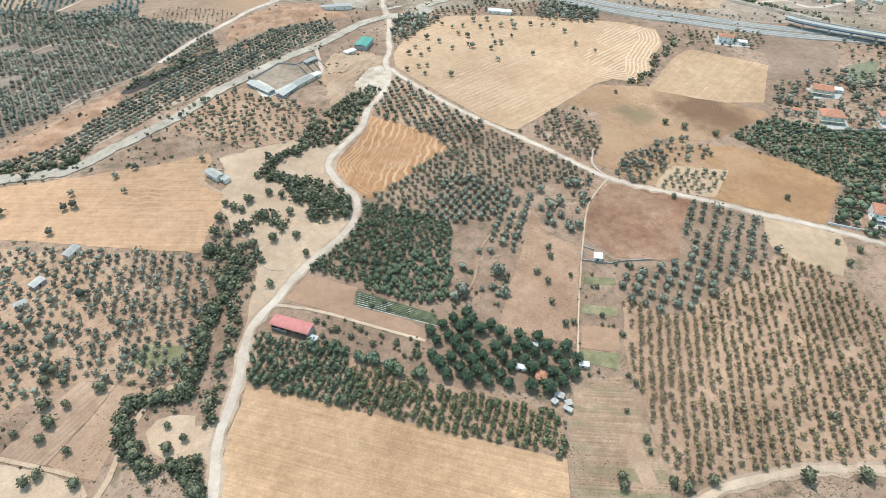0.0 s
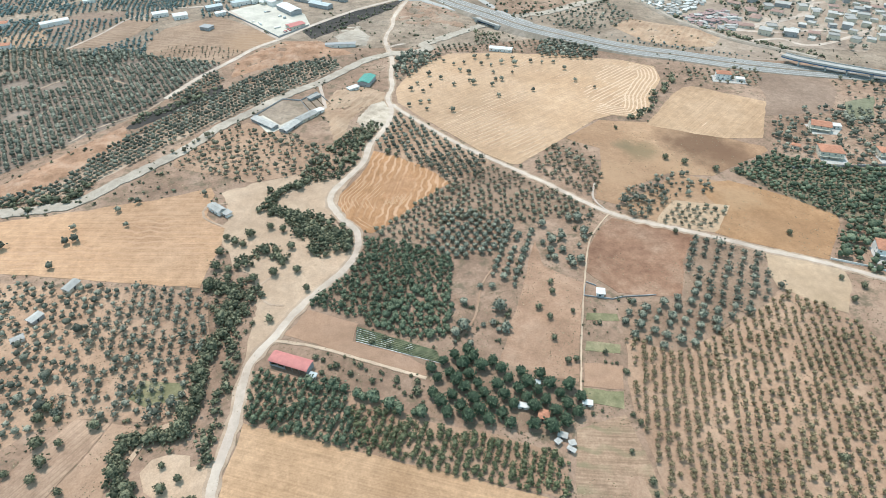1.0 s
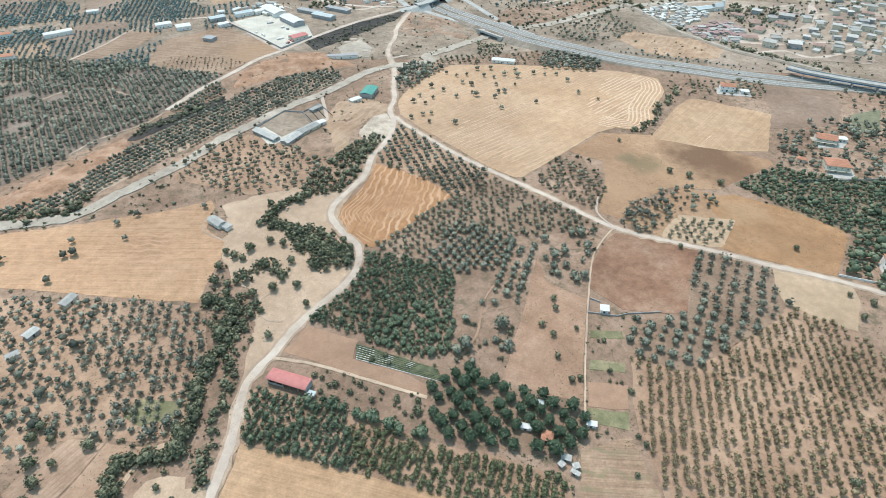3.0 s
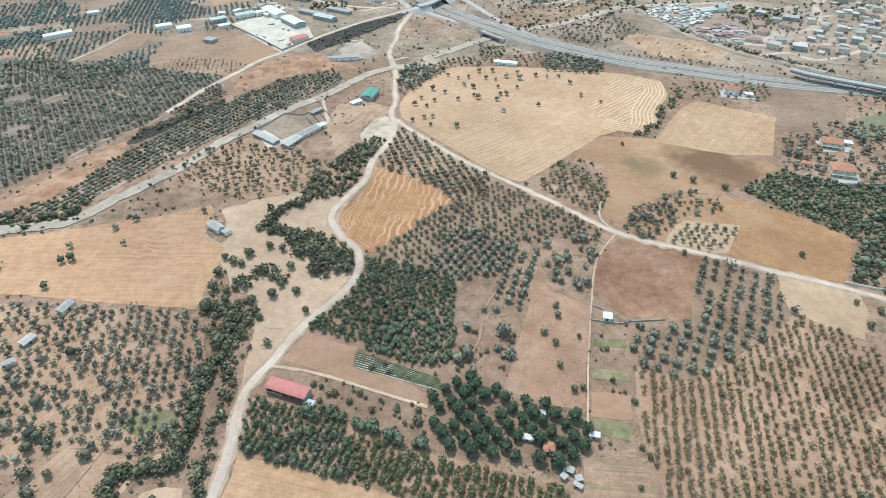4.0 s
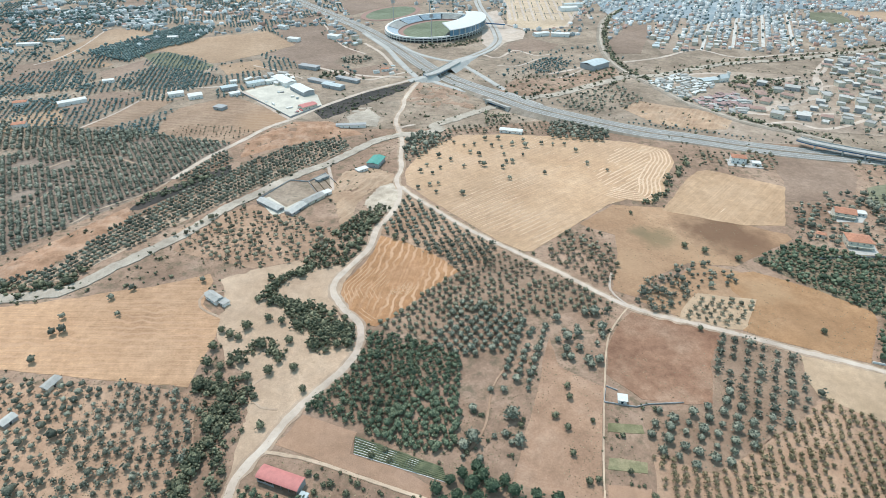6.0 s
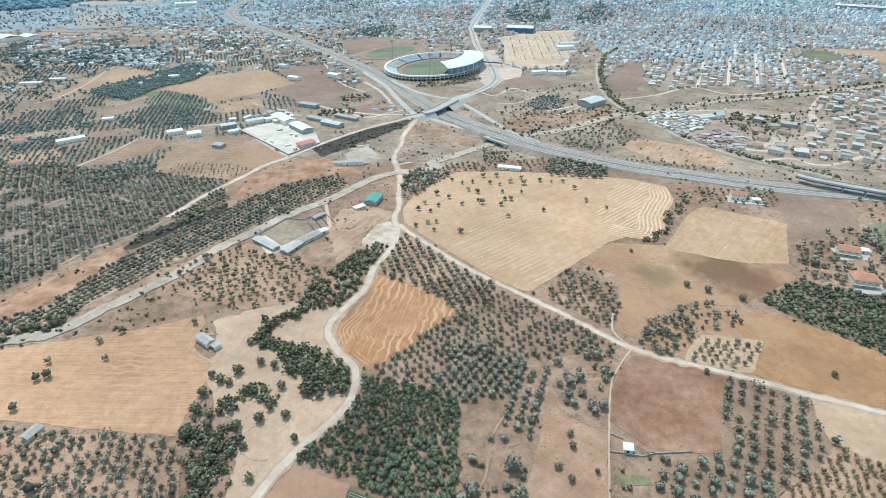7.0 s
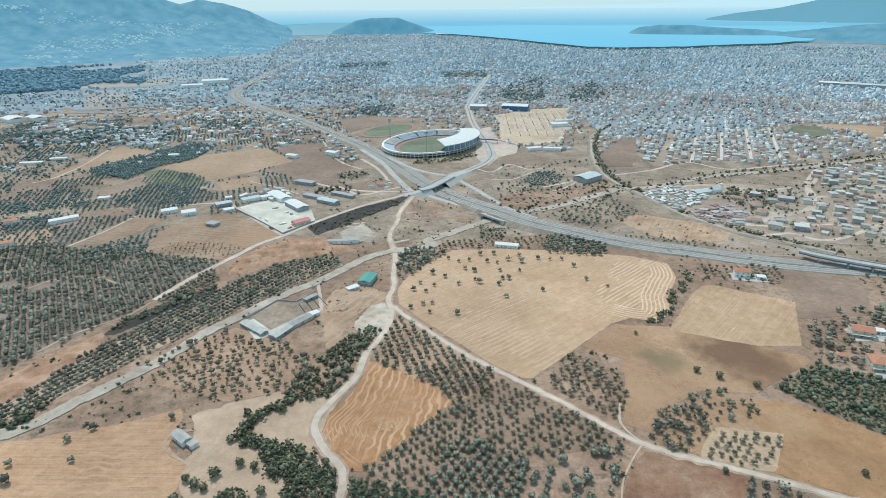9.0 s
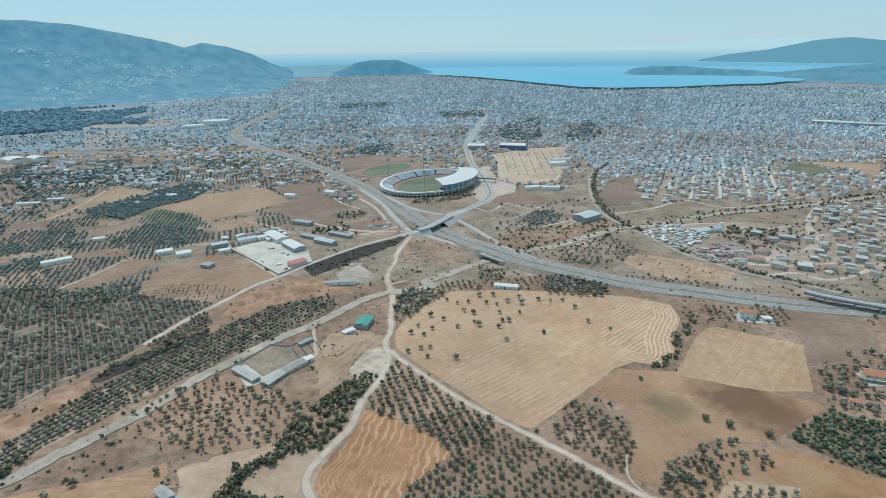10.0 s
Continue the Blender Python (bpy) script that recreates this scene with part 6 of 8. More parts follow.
def spread_town():
    """Streets and blocks: dense in the middle of the town, thin with many trees towards the hills."""
    rng = random.Random(4)
    near, mid, tiled, trees = [], [], [], []
    d = 1180.0
    while d < 7000:
        step = 10.0 + max(0, d - 2200) * 0.0048
        deg = -40.0
        while deg < 41:
            deg += math.degrees(step / d)
            dd = d + rng.uniform(-0.5, 0.5) * step * 0.6
            a = deg + math.degrees(rng.uniform(-0.35, 0.35) * step / d)
            x, y = math.sin(radians(a)) * dd, math.cos(radians(a)) * dd
            if a > -3 and dd > lerp(SHORE, a) * 0.985:
                continue
            if d > 5300 and a < -11 or d > 4650 and a > 26.5:
                continue
            edge = 1.0
            if a < -27 and dd > 2500:
                continue
            if a < -16:
                edge = 0.24 if dd > 1500 else 0.16
                if a < -24:
                    edge *= 0.6
                if dd > 3300:
                    edge *= max(0.15, 1 - (dd - 3300) / 1800)
            elif a < -6 and dd < 2300:
                edge = 0.5
            elif a > 26 and dd > 2600:
                edge = 0.55
            elif dd < 1500 and a < 14:
                edge = 0.2
            block_no = 0.5 + 0.5 * noise.noise(Vector((x * 0.0032, y * 0.0032, 4)))
            green = 0.5 + 0.5 * noise.noise(Vector((x * 0.0045, y * 0.0045, 9))) + 0.22 * noise.noise(Vector((x * 0.0013, y * 0.0009, 3)))
            # streets leave gaps on two crossing sets of lines
            g = radians(64 if x > 250 else 40)
            u, v = x * math.cos(g) + y * math.sin(g), -x * math.sin(g) + y * math.cos(g)
            if (u % 90) < 9 or (v % 52) < 8:
                continue
            if is_open(x, y):
                continue
            r = rng.random()
            if r < edge * (0.5 + 0.55 * block_no) * (0.55 if green > 0.6 else 1.0):
                h = rng.choice((3, 3.2, 3.6, 5.8)) if dd < 1900 else rng.choice((3.5, 4, 6.5, 7, 9)) if dd < 2700 else rng.choice((4, 5, 7, 9, 12))
                k = step / 12
                spot = (x, y, g + rng.gauss(0, 0.05), rng.uniform(6, 13) * (0.6 + 0.2 * k), rng.uniform(6, 10) * (0.6 + 0.2 * k), h)
                (near if dd < 2100 else mid).append(spot)
                if rng.random() < (0.4 if green > 0.55 and dd < 2600 else 0.1):
                    tiled.append(spot)
            elif rng.random() < (0.35 + 0.65 * (green > 0.5)) * (0.3 if a < -16 and dd > 1600 else 0.75 if edge < 0.9 else 0.7):
                trees.append((x, y))
        d += step
    for name, spots, mat, label in (("town_houses", near, M_TOWN, "pale low houses of the town's edge"), ("city_blocks", mid, M_CITY, "dense blocks of the far town, tinted blue-grey for haze")):
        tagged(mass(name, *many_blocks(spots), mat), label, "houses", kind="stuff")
    hill = []
    for _ in range(2600):
        a, t = rng.uniform(-40, -14), 0.42 * rng.random() ** 1.5
        x, y, z = slope(RANGE, 3050, 6050, 0.25, 1, a, t)
        if noise.noise(Vector((x * 0.0016, y * 0.0016, 6))) + 0.5 * noise.noise(Vector((x * 0.006, y * 0.006, 2))) > 0.1:
            hill.append((x, y, rng.uniform(0, 3), rng.uniform(9, 18), rng.uniform(8, 13), rng.choice((5, 7, 9)), z))
    tagged(mass("hill_houses", *many_blocks(hill), M_HILLHOUSE), "houses scattered up the foot of the mountains, pale with painted haze", "houses", kind="stuff")
    tagged(mass("tiled_roofs", *hip_roofs(tiled), M_FARTILE), "red tiled roofs of the town", "roofs", kind="stuff")
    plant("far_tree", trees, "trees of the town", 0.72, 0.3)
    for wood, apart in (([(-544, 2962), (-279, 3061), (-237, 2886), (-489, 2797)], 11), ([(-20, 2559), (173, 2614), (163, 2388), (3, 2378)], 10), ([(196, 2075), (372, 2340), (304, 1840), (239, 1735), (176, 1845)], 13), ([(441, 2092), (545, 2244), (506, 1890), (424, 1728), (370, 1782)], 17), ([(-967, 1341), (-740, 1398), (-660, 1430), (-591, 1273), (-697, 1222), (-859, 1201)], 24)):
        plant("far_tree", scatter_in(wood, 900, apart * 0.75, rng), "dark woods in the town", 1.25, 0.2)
    plant("far_tree", grid_in([(123, 950), (168, 1010), (202, 982), (177, 924), (145, 918)], 4.6, 6.5, 50, 0.8, 0.12, rng), "grove beside the avenue", 0.5, 0.3)
    # the western plain: olive blocks, dry fields, farmyards and lines of trees
    plots = (
        ([(-622, 1023), (-528, 975), (-514, 1046), (-468, 1106), (-468, 1223), (-540, 1240), (-571, 1143), (-619, 1053)], 4.3, 5.0, 35, 0.66),
        ([(-473, 877), (-478, 951), (-382, 918), (-335, 875), (-361, 843), (-442, 832)], 5.6, 6.4, -77, 0.54),
        ([(-442, 832), (-361, 843), (-379, 812), (-376, 778), (-420, 789)], 5.6, 6.4, -70, 0.54),
        ([(-792, 1045), (-720, 1044), (-664, 988), (-718, 956)], 11, 12, 20, 0.62),
        ([(-597, 815), (-604, 923), (-533, 892), (-530, 873), (-572, 808)], 6.5, 9, -70, 0.55),
    )
    for plot, along_row, across, turn, size in plots:
        plant("far_tree", [q for q in grid_in(plot, along_row, across, turn, 0.5, 0.05, rng)], "olive blocks of the western plain", size, 0.15)
    patch("far_field", [(-642, 1023), (-660, 1208), (-588, 1191), (-618, 1041)], 0.21, M_FARTAN, "small dry field between olive plots")
    patch("far_field", [(-633, 977), (-612, 997), (-545, 962), (-550, 946)], 0.21, M_FARTAN, "small dry field between olive plots")
    patch("far_field", [(-534, 887), (-503, 1002), (-485, 974), (-493, 883)], 0.21, M_FARBROWN, "small dry field between olive plots")
    patch("far_field", [(-496, 821), (-430, 825), (-443, 774), (-490, 791)], 0.21, M_FARBROWN, "small dry field between olive plots")
    patch("far_field", [(-527, 1020), (-485, 1038), (-380, 959), (-386, 927), (-469, 951)], 0.22, M_GREENK, "dull green crop field in the plain")
    plant("far_tree", scatter_in([(-519, 1492), (-483, 1469), (-452, 1372), (-493, 1386)], 500, 11, rng), "dark clumps of trees on the plain", 0.9, 0.25)
    plant("far_tree", scatter_in([(-718, 1407), (-659, 1425), (-615, 1327), (-667, 1317)], 500, 11, rng), "dark clumps of trees on the plain", 0.9, 0.25)
    plant("far_tree", scatter_in([(-1006, 1339), (-945, 1326), (-875, 1250), (-939, 1247)], 500, 11, rng), "dark clumps of trees on the plain", 0.9, 0.25)
    plant("far_tree", scatter_in([(-867, 1385), (-772, 1382), (-695, 1250), (-786, 1253)], 500, 11, rng), "dark clumps of trees on the plain", 0.9, 0.25)
    for z, plot in enumerate(([(-1420, 2296), (-1216, 2410), (-1038, 2418), (-1026, 2240), (-1191, 2155), (-1308, 2146)], [(-1234, 2055), (-1108, 2120), (-901, 1704), (-1008, 1671)], [(-690, 1595), (-514, 1615), (-415, 1527), (-568, 1549)], [(-1175, 1659), (-1002, 1661), (-753, 1633), (-741, 1606), (-1156, 1631)])):
        patch("dry_strip", plot, 0.9 + 0.01 * z, M_HAZETAN, "dry strip at the foot of the hills, paled for haze", edge=14)
    # these woods also stand in for a cloud shadow on the mountain foot
    forest = []
    for _ in range(4200):
        a, d = rng.uniform(-41, -26.5), 2480 + 950 * rng.random() ** 1.3
        x, y = math.sin(radians(a)) * d, math.cos(radians(a)) * d
        if noise.noise(Vector((x * 0.003, y * 0.003, 1))) + 0.05 * (-30 - a) > -0.12:
            forest.append((x, y))
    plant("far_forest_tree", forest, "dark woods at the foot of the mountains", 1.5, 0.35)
    c, s = math.cos(radians(32)), math.sin(radians(32))
    rows, loose = [], []
    for i in range(-16, 17):
        for j in range(-4, 18):
            u, v = i * 74.0, 500 + j * 62.0
            x, y = u * c - v * s * 0.55 - 120, u * s * 0.35 + v
            if not (640 < y < 1560 and -1050 < x < -120) or any(inside(x + a, y + b, q[0]) for q in plots for a in (-25, 25) for b in (-25, 25)):
                continue
            w, h = rng.uniform(32, 37), rng.uniform(27, 31)
            plot = [(x + a * w * c - b * h * s, y + a * w * s + b * h * c) for a, b in ((-1, -1), (1, -1), (1, 1), (-1, 1))]
            kind = rng.random()
            if kind < 0.5 and x < -260:
                rows += [q for q in grid_in(plot, rng.uniform(6.0, 7.2), rng.uniform(7.2, 8.4), rng.choice((-70, -77, 20)), 0.4, 0.05, rng) if not is_open(*q)]
            elif not any(is_open(*q) for q in plot + [(x, y)]):
                patch("far_field", [(int(a), int(b)) for a, b in plot], 0.13 + 0.002 * len(loose) / 5, rng.choice((M_FARTAN, M_FARBROWN, M_FARBROWN, M_GREYLAND)), "small dry field between olive plots")
                loose += [(plot[k][0] + (plot[k - 1][0] - plot[k][0]) * f + rng.uniform(-2, 2), plot[k][1] + (plot[k - 1][1] - plot[k][1]) * f + rng.uniform(-2, 2)) for k in rng.sample(range(4), 1) for f in (0.1, 0.2, 0.35, 0.6, 0.8)]
    plant("far_tree", rows, "olive plots of the western plain", 0.56, 0.14)
    plant("far_tree", loose, "hedge trees on the western plain", 0.6, 0.3)
    farm_spots = []
    for area, count in (([(-967, 1341), (-740, 1398), (-660, 1430), (-591, 1273), (-697, 1222), (-859, 1201)], 70), ([(-1100, 1594), (-883, 1586), (-745, 1331), (-927, 1337)], 46), ([(-955, 2083), (-376, 1487), (-304, 1198), (-459, 1212), (-615, 1327)], 110), ([(-805, 1430), (-659, 1425), (-565, 1215), (-689, 1219)], 60), ([(-1178, 2249), (-895, 2080), (-702, 1622), (-883, 1675)], 40)):
        farm_spots += [(x, y, rng.choice((0.5, 0.7, 2.1)) + rng.gauss(0, 0.1), rng.uniform(7, 22), rng.uniform(6, 11), rng.choice((3.5, 4, 6.5))) for x, y in scatter_in(area, count, 15, rng) if not is_open(x, y)]
    tagged(mass("plain_houses", *many_blocks(farm_spots), M_TOWN), "white farmhouses and sheds of the western plain", "houses", kind="stuff")
    plant("far_tree", [q for q in scatter_in(GRID_TOWN, 220, 14, rng)], "street trees of the row houses", 0.75, 0.25)
    yard = [(60, 900), (250, 900), (300, 1010), (270, 1080), (110, 1060)]
    plant("far_tree", [q for q in scatter_in(yard, 120, 9, rng) if not is_open(*q)], "bushes on waste ground by the avenue", 0.5, 0.4)


spread_town()


# ---- buildings ----
def gable(w, d, h, rise, over=0.5, thick=0.2):
    """A pitched roof with the ridge along x: two slabs with thickness and gable overhang."""
    bm = bmesh.new()
    a, b = w / 2 + over, d / 2 + over
    drop = rise * over / (d / 2)
    rows = []
    for x in (-a, a):
        rows.append([bm.verts.new(p) for p in ((x, -b, h - drop), (x, 0, h + rise), (x, b, h - drop), (x, b, h - drop + thick), (x, 0, h + rise + thick), (x, -b, h - drop + thick))])
    l, r = rows
    bm.faces.new(l)
    bm.faces.new(r[::-1])
    for i in range(6):
        j = (i + 1) % 6
        bm.faces.new((l[j], l[i], r[i], r[j]))
    return bm


def hip(w, d, h, rise, over=0.5, thick=0.2):
    bm = bmesh.new()
    a, b, k = w / 2 + over, d / 2 + over, max(0.2, w / 2 - d / 2 + 0.2)
    e0 = [bm.verts.new((x, y, h)) for x, y in ((-a, -b), (a, -b), (a, b), (-a, b))]
    e1 = [bm.verts.new((x, y, h + thick)) for x, y in ((-a, -b), (a, -b), (a, b), (-a, b))]
    t = [bm.verts.new((x, 0, h + rise + thick)) for x in (-k, k)]
    bm.faces.new(e0[::-1])
    for i in range(4):
        j = (i + 1) % 4
        bm.faces.new((e0[i], e0[j], e1[j], e1[i]))
    bm.faces.new((e1[0], e1[1], t[1], t[0]))
    bm.faces.new((e1[2], e1[3], t[0], t[1]))
    bm.faces.new((e1[1], e1[2], t[1]))
    bm.faces.new((e1[3], e1[0], t[0]))
    return bm


def flat(w, d, h, over=0.0, thick=0.25, parapet=0.5):
    """A flat slab with a low parapet round it."""
    bm = bmesh.new()
    a, b = w / 2 + over, d / 2 + over
    block(bm, -a, a, -b, b, h, h + thick)
    for x0, x1, y0, y1 in ((-a, a, -b, -b + 0.25), (-a, a, b - 0.25, b), (-a, -a + 0.25, -b + 0.25, b - 0.25), (a - 0.25, a, -b + 0.25, b - 0.25)):
        block(bm, x0, x1, y0, y1, h + thick, h + thick + parapet)
    return bm


def barrel(w, d, h, rise, over=0.4, thick=0.12, n=12):
    """A curved sheet roof with its axis along x."""
    bm = bmesh.new()
    a, rows = w / 2 + over, []
    for x in (-a, a):
        row = []
        for t in (0.0, thick):
            for k in range(n + 1):
                u = -1 + 2 * k / n
                row.append(bm.verts.new((x, u * (d / 2 + over), h + rise * math.sqrt(max(0.0, 1 - 0.86 * u * u)) - rise * 0.37 + t)))
        rows.append(row)
    l, r = rows
    m = n + 1
    for k in range(n):
        bm.faces.new((l[k], r[k], r[k + 1], l[k + 1]))
        bm.faces.new((l[m + k], l[m + k + 1], r[m + k + 1], r[m + k]))
        bm.faces.new((l[k], l[k + 1], l[m + k + 1], l[m + k]))
        bm.faces.new((r[k + 1], r[k], r[m + k], r[m + k + 1]))
    bm.faces.new((l[0], l[m], r[m], r[0]))
    bm.faces.new((l[n], r[n], r[m + n], l[m + n]))
    return bm


def window_at(parent, x, y, z, side, w=1.3, h=1.3, framed=True):
    """A window on a wall: frame standing proud, pane set in it. side: unit vector out of the wall."""
    t = (side[1], -side[0])
    for name, k, out, mat in (("window_frame", 1.0, 0.06, M_WHITE), ("pane", 0.82, 0.09, M_PANE))[0 if framed else 1:]:
        bm = bmesh.new()
        hw = w / 2 * k
        xs = sorted((x + t[0] * hw, x - t[0] * hw, x + side[0] * out)) if abs(t[0]) > 0.5 else sorted((x, x + side[0] * out))
        ys = sorted((y + t[1] * hw, y - t[1] * hw)) if abs(t[1]) > 0.5 else sorted((y, y + side[1] * out))
        block(bm, xs[0], xs[-1], ys[0], ys[-1], z - h / 2 * k, z + h / 2 * k)
        parent = part(name, bm, mat, parent)


def house(name, x, y, turn, w, d, h, walls, roof, roof_mat, label, category="house", windows=2, rise=1.8, group="", storeys=1, porch=False, framed=True):
    t = thing(name, pose(x, y, 0.1, 0, 0, turn), label, category, group)
    BUILT.append((x, y, max(w, d) * 0.52 + 2.0))
    part("wall", box(-w / 2, w / 2, -d / 2, d / 2, -0.4, h), walls, t)
    rb = {"gable": lambda: gable(w, d, h, rise), "hip": lambda: hip(w, d, h, rise), "flat": lambda: flat(w, d, h), "barrel": lambda: barrel(w, d, h, rise), "slab": lambda: flat(w, d, h, 0.6, 0.3, 0.02)}[roof]()
    part("roof", rb, roof_mat, t)
    for s in range(storeys):
        z = 1.6 + 3.0 * s
        for k in range(windows):
            u = (k + 0.5) / windows - 0.5
            window_at(t, u * w, -d / 2, z, (0, -1), framed=framed)
            if k % 2 == 0 and framed:
                window_at(t, (1 if k else -1) * w / 2, u * d * 0.6, z, (1 if k else -1, 0))
    if framed:
        part("door", box(-w * 0.06 - 0.5, -w * 0.06 + 0.5, -d / 2 - 0.07, -d / 2, 0, 2.1), M_DARK, t)
    if porch:
        part("porch_slab", box(-w / 2, w / 2, -d / 2 - 2.4, -d / 2 - 0.1, 2.75, 2.95), walls, t)
        for k in (-0.46, 0, 0.46):
            part("porch_post", box(k * w - 0.15, k * w + 0.15, -d / 2 - 2.3, -d / 2 - 2.0, 0, 2.75), walls, t)
    return t


# red-roofed machine shed beside the track: barrel roof on posts, open towards the orchard
BUILT.extend(((-84, 207.5, 8), (-91, 210, 7), (-77, 205, 7)))
shed = thing("machine_shed", pose(-84, 207.5, 0.1, 0, 0, -19), "long open machine shed with a faded red barrel roof", "shed")
part("roof", barrel(24, 7.6, 4.2, 1.6), M_REDSHEET, shed, "faded red curved sheet roof")
part("back_wall", box(-12, 12, 3.5, 3.8, -0.3, 4.0), M_GREYW, shed)
for s in (-1, 1):
    part("end_wall", box(s * 12 - 0.15, s * 12 + 0.15, -3.6, 3.5, -0.3, 4.2), M_GREYW, shed)
for k in range(6):
    part("post", box(-11.6 + k * 4.6 - 0.15, -11.6 + k * 4.6 + 0.15, -3.7, -3.4, -0.3, 4.1), M_STEEL, shed)
part("front_panel", box(-11.8, -2, -3.75, -3.65, 0, 1.6), M_GREYW, shed)
house("tool_hut", -70.5, 199, -19, 3.4, 2.6, 2.3, M_WHITE, "slab", M_PALEROOF, "small pale hut beside the red-roofed shed", "hut", 1)

# farmstead by the golden field
house("barn", -170, 356, -38, 13, 6.5, 3.6, M_WHITE, "gable", M_DUSTY, "low barn with a pale blue-grey sheet roof", "barn", 2, 1.2)
house("barn_annexe", -161, 351, -38, 6, 5, 2.8, M_WHITE, "slab", M_DUSTY, "low white annexe of the barn", "barn", 1)
house("barn_annexe", -175.5, 361, -38, 4, 4, 2.6, M_CREAMW, "slab", M_DUSTY, "low white annexe of the barn", "barn", 1)
# white hut with its yard wall
house("white_hut", 104.7, 263.5, -10, 4.7, 4.7, 3.0, M_WHITE, "slab", M_WHITEROOF, "small white hut with a flat sheet roof", "hut", 1)
for x0, y0, x1, y1 in ((94, 262.5, 112, 259), (112, 259, 119, 261), (119, 261, 141, 262.5), (94, 262.5, 97, 273), (98, 275, 104, 271.5)):
    d = math.dist((x0, y0), (x1, y1))
    w = new("yard_wall", bpy.data.meshes.new("yard_wall"))
    b = box(0, d, -0.18, 0.18, -0.3, 0.9)
    b.to_mesh(w.data)
    b.free()
    w.data.materials.append(M_GREYW)
    w.matrix_world = pose(x0, y0, 0.1, 0, 0, math.degrees(math.atan2(y1 - y0, x1 - x0)))
    tagged(w, "low grey block wall round the hut's yard", "wall", "yard walls")
# huts among the western olives
house("field_hut", -240.5, 272, 72, 10, 6, 2.8, M_CREAMW, "gable", M_DUSTY, "small hut with a pale turquoise sheet roof", "hut", 1, 0.8)
house("field_hut", -249, 244, 65, 8, 5.5, 2.6, M_GREYW, "gable", M_DUSTY, "small hut with a pale sheet roof among olives", "hut", 1, 0.7)
house("field_hut", -250, 226.5, 40, 6.5, 4, 2.4, M_WHITE, "slab", M_DUSTY, "small white flat-roofed hut among olives", "hut", 1)
# garden huts in the walnut grove
house("garden_hut", 55, 172.5, -15, 5.2, 5.2, 2.6, M_CREAMW, "hip", M_TILE, "little hut with a terracotta tiled roof under walnuts", "hut", 1, 1.2)
house("garden_hut", 79.5, 180, -12, 4.4, 2.3, 2.2, M_WHITE, "slab", M_WHITEROOF, "white cabin at the edge of the walnut grove", "cabin", 1)
house("garden_hut", 45, 178.5, -12, 5.5, 2.2, 2.2, M_WHITE, "slab", M_WHITEROOF, "white cabin among walnut trees", "cabin", 1)
house("garden_hut", 54.5, 193, -12, 2.2, 2.2, 2.2, M_WHITE, "slab", M_PALEROOF, "tiny pale hut among walnut trees", "hut", 1)
for x, y, w, d, t in ((63, 161, 4, 2.4, -20), (67, 156.5, 2.6, 2, 12), (60, 157.5, 2.2, 2, 40), (66, 153, 3.5, 1.4, -35)):
    house("lean_to", x, y, t, w, d, 1.9, M_GREYW, "slab", M_DUSTY, "makeshift dusty-roofed lean-to in the garden", "shed", 1)
# teal-roofed hall and walled farm
house("teal_hall", -77, 590, 75, 21, 13, 4.6, M_GREYW, "gable", M_TEAL, "hall with a bright teal sheet roof", "hall", 3, 1.4)
house("yard_shed", -90, 572, 40, 12, 6, 3, M_WHITE, "slab", M_WHITEROOF, "low white shed beside the gravel tip", "shed", 2)
house("farm_wing", -166, 496, -38, 31, 7.5, 2.7, M_GREYW, "gable", M_DUSTY, "long farm wing with a pale grey sheet roof", "barn", 6, 0.9)
house("farm_wing", -139, 491, 62, 26, 9, 2.8, M_GREYW, "gable", M_DUSTY, "farm wing with a pale grey sheet roof", "barn", 4, 1.1)
house("farm_hall", -128, 508, 52, 22, 9, 3.0, M_CREAMW, "gable", M_DUSTY, "farm hall with a dusty grey sheet roof", "barn", 3, 1.3)
house("farm_shed", -118, 520, 41, 9, 6, 3, M_WHITE, "slab", M_WHITEROOF, "small white farm shed", "shed", 1)
house("farm_shed", -128, 552, 50, 14, 5, 2.6, M_GREYW, "slab", M_DUSTY, "open grey animal shed in the pens", "shed", 2)
patch("farm_apron", [(-181, 507), (-158, 477), (-124, 508), (-131, 518), (-151, 494), (-172, 514)], 0.22, M_YARDC, "pale concrete apron before the farm wings", "yard", 0.3)
for plot in ([(333, 421), (355, 419), (360, 437), (352, 445), (337, 443)], [(350, 473), (372, 472), (384, 484), (372, 494), (352, 493)], [(384, 421), (410, 424), (410, 441), (386, 442)], [(302, 292), (322, 287), (330, 302), (322, 312), (308, 310)], [(300, 590), (335, 582), (338, 602), (304, 607)]):
    patch("house_terrace", plot, 0.24, M_CONC, "pale paved terrace round a country house", "yard", 0.3)
# country houses on the eastern side
house("country_house", 345, 436, -14, 19, 14, 6.2, M_CREAMW, "hip", M_TILE, "two-storey cream house with a terracotta hipped roof", "house", 4, 2.6, "country houses", 2, True)
house("country_house", 361, 484, -20, 17, 12, 5.6, M_CREAMW, "gable", M_TILE, "cream house with a faded tile roof and terraces", "house", 3, 2.0, "country houses", 2, True)
house("country_house", 377, 486, -15, 9, 6, 3, M_WHITE, "slab", M_WHITEROOF, "low white annexe in a garden", "house", 2, 1, "country houses")
house("country_house", 396, 434, -8, 18, 10, 5.8, M_CREAMW, "hip", M_TILE, "broad cream house with a terracotta hipped roof", "house", 4, 2.4, "country houses", 2, True)
house("country_house", 322, 449, -30, 7, 5, 2.8, M_CREAMW, "hip", M_TILE, "small tiled cottage in a garden", "house", 1, 1.4, "country houses")
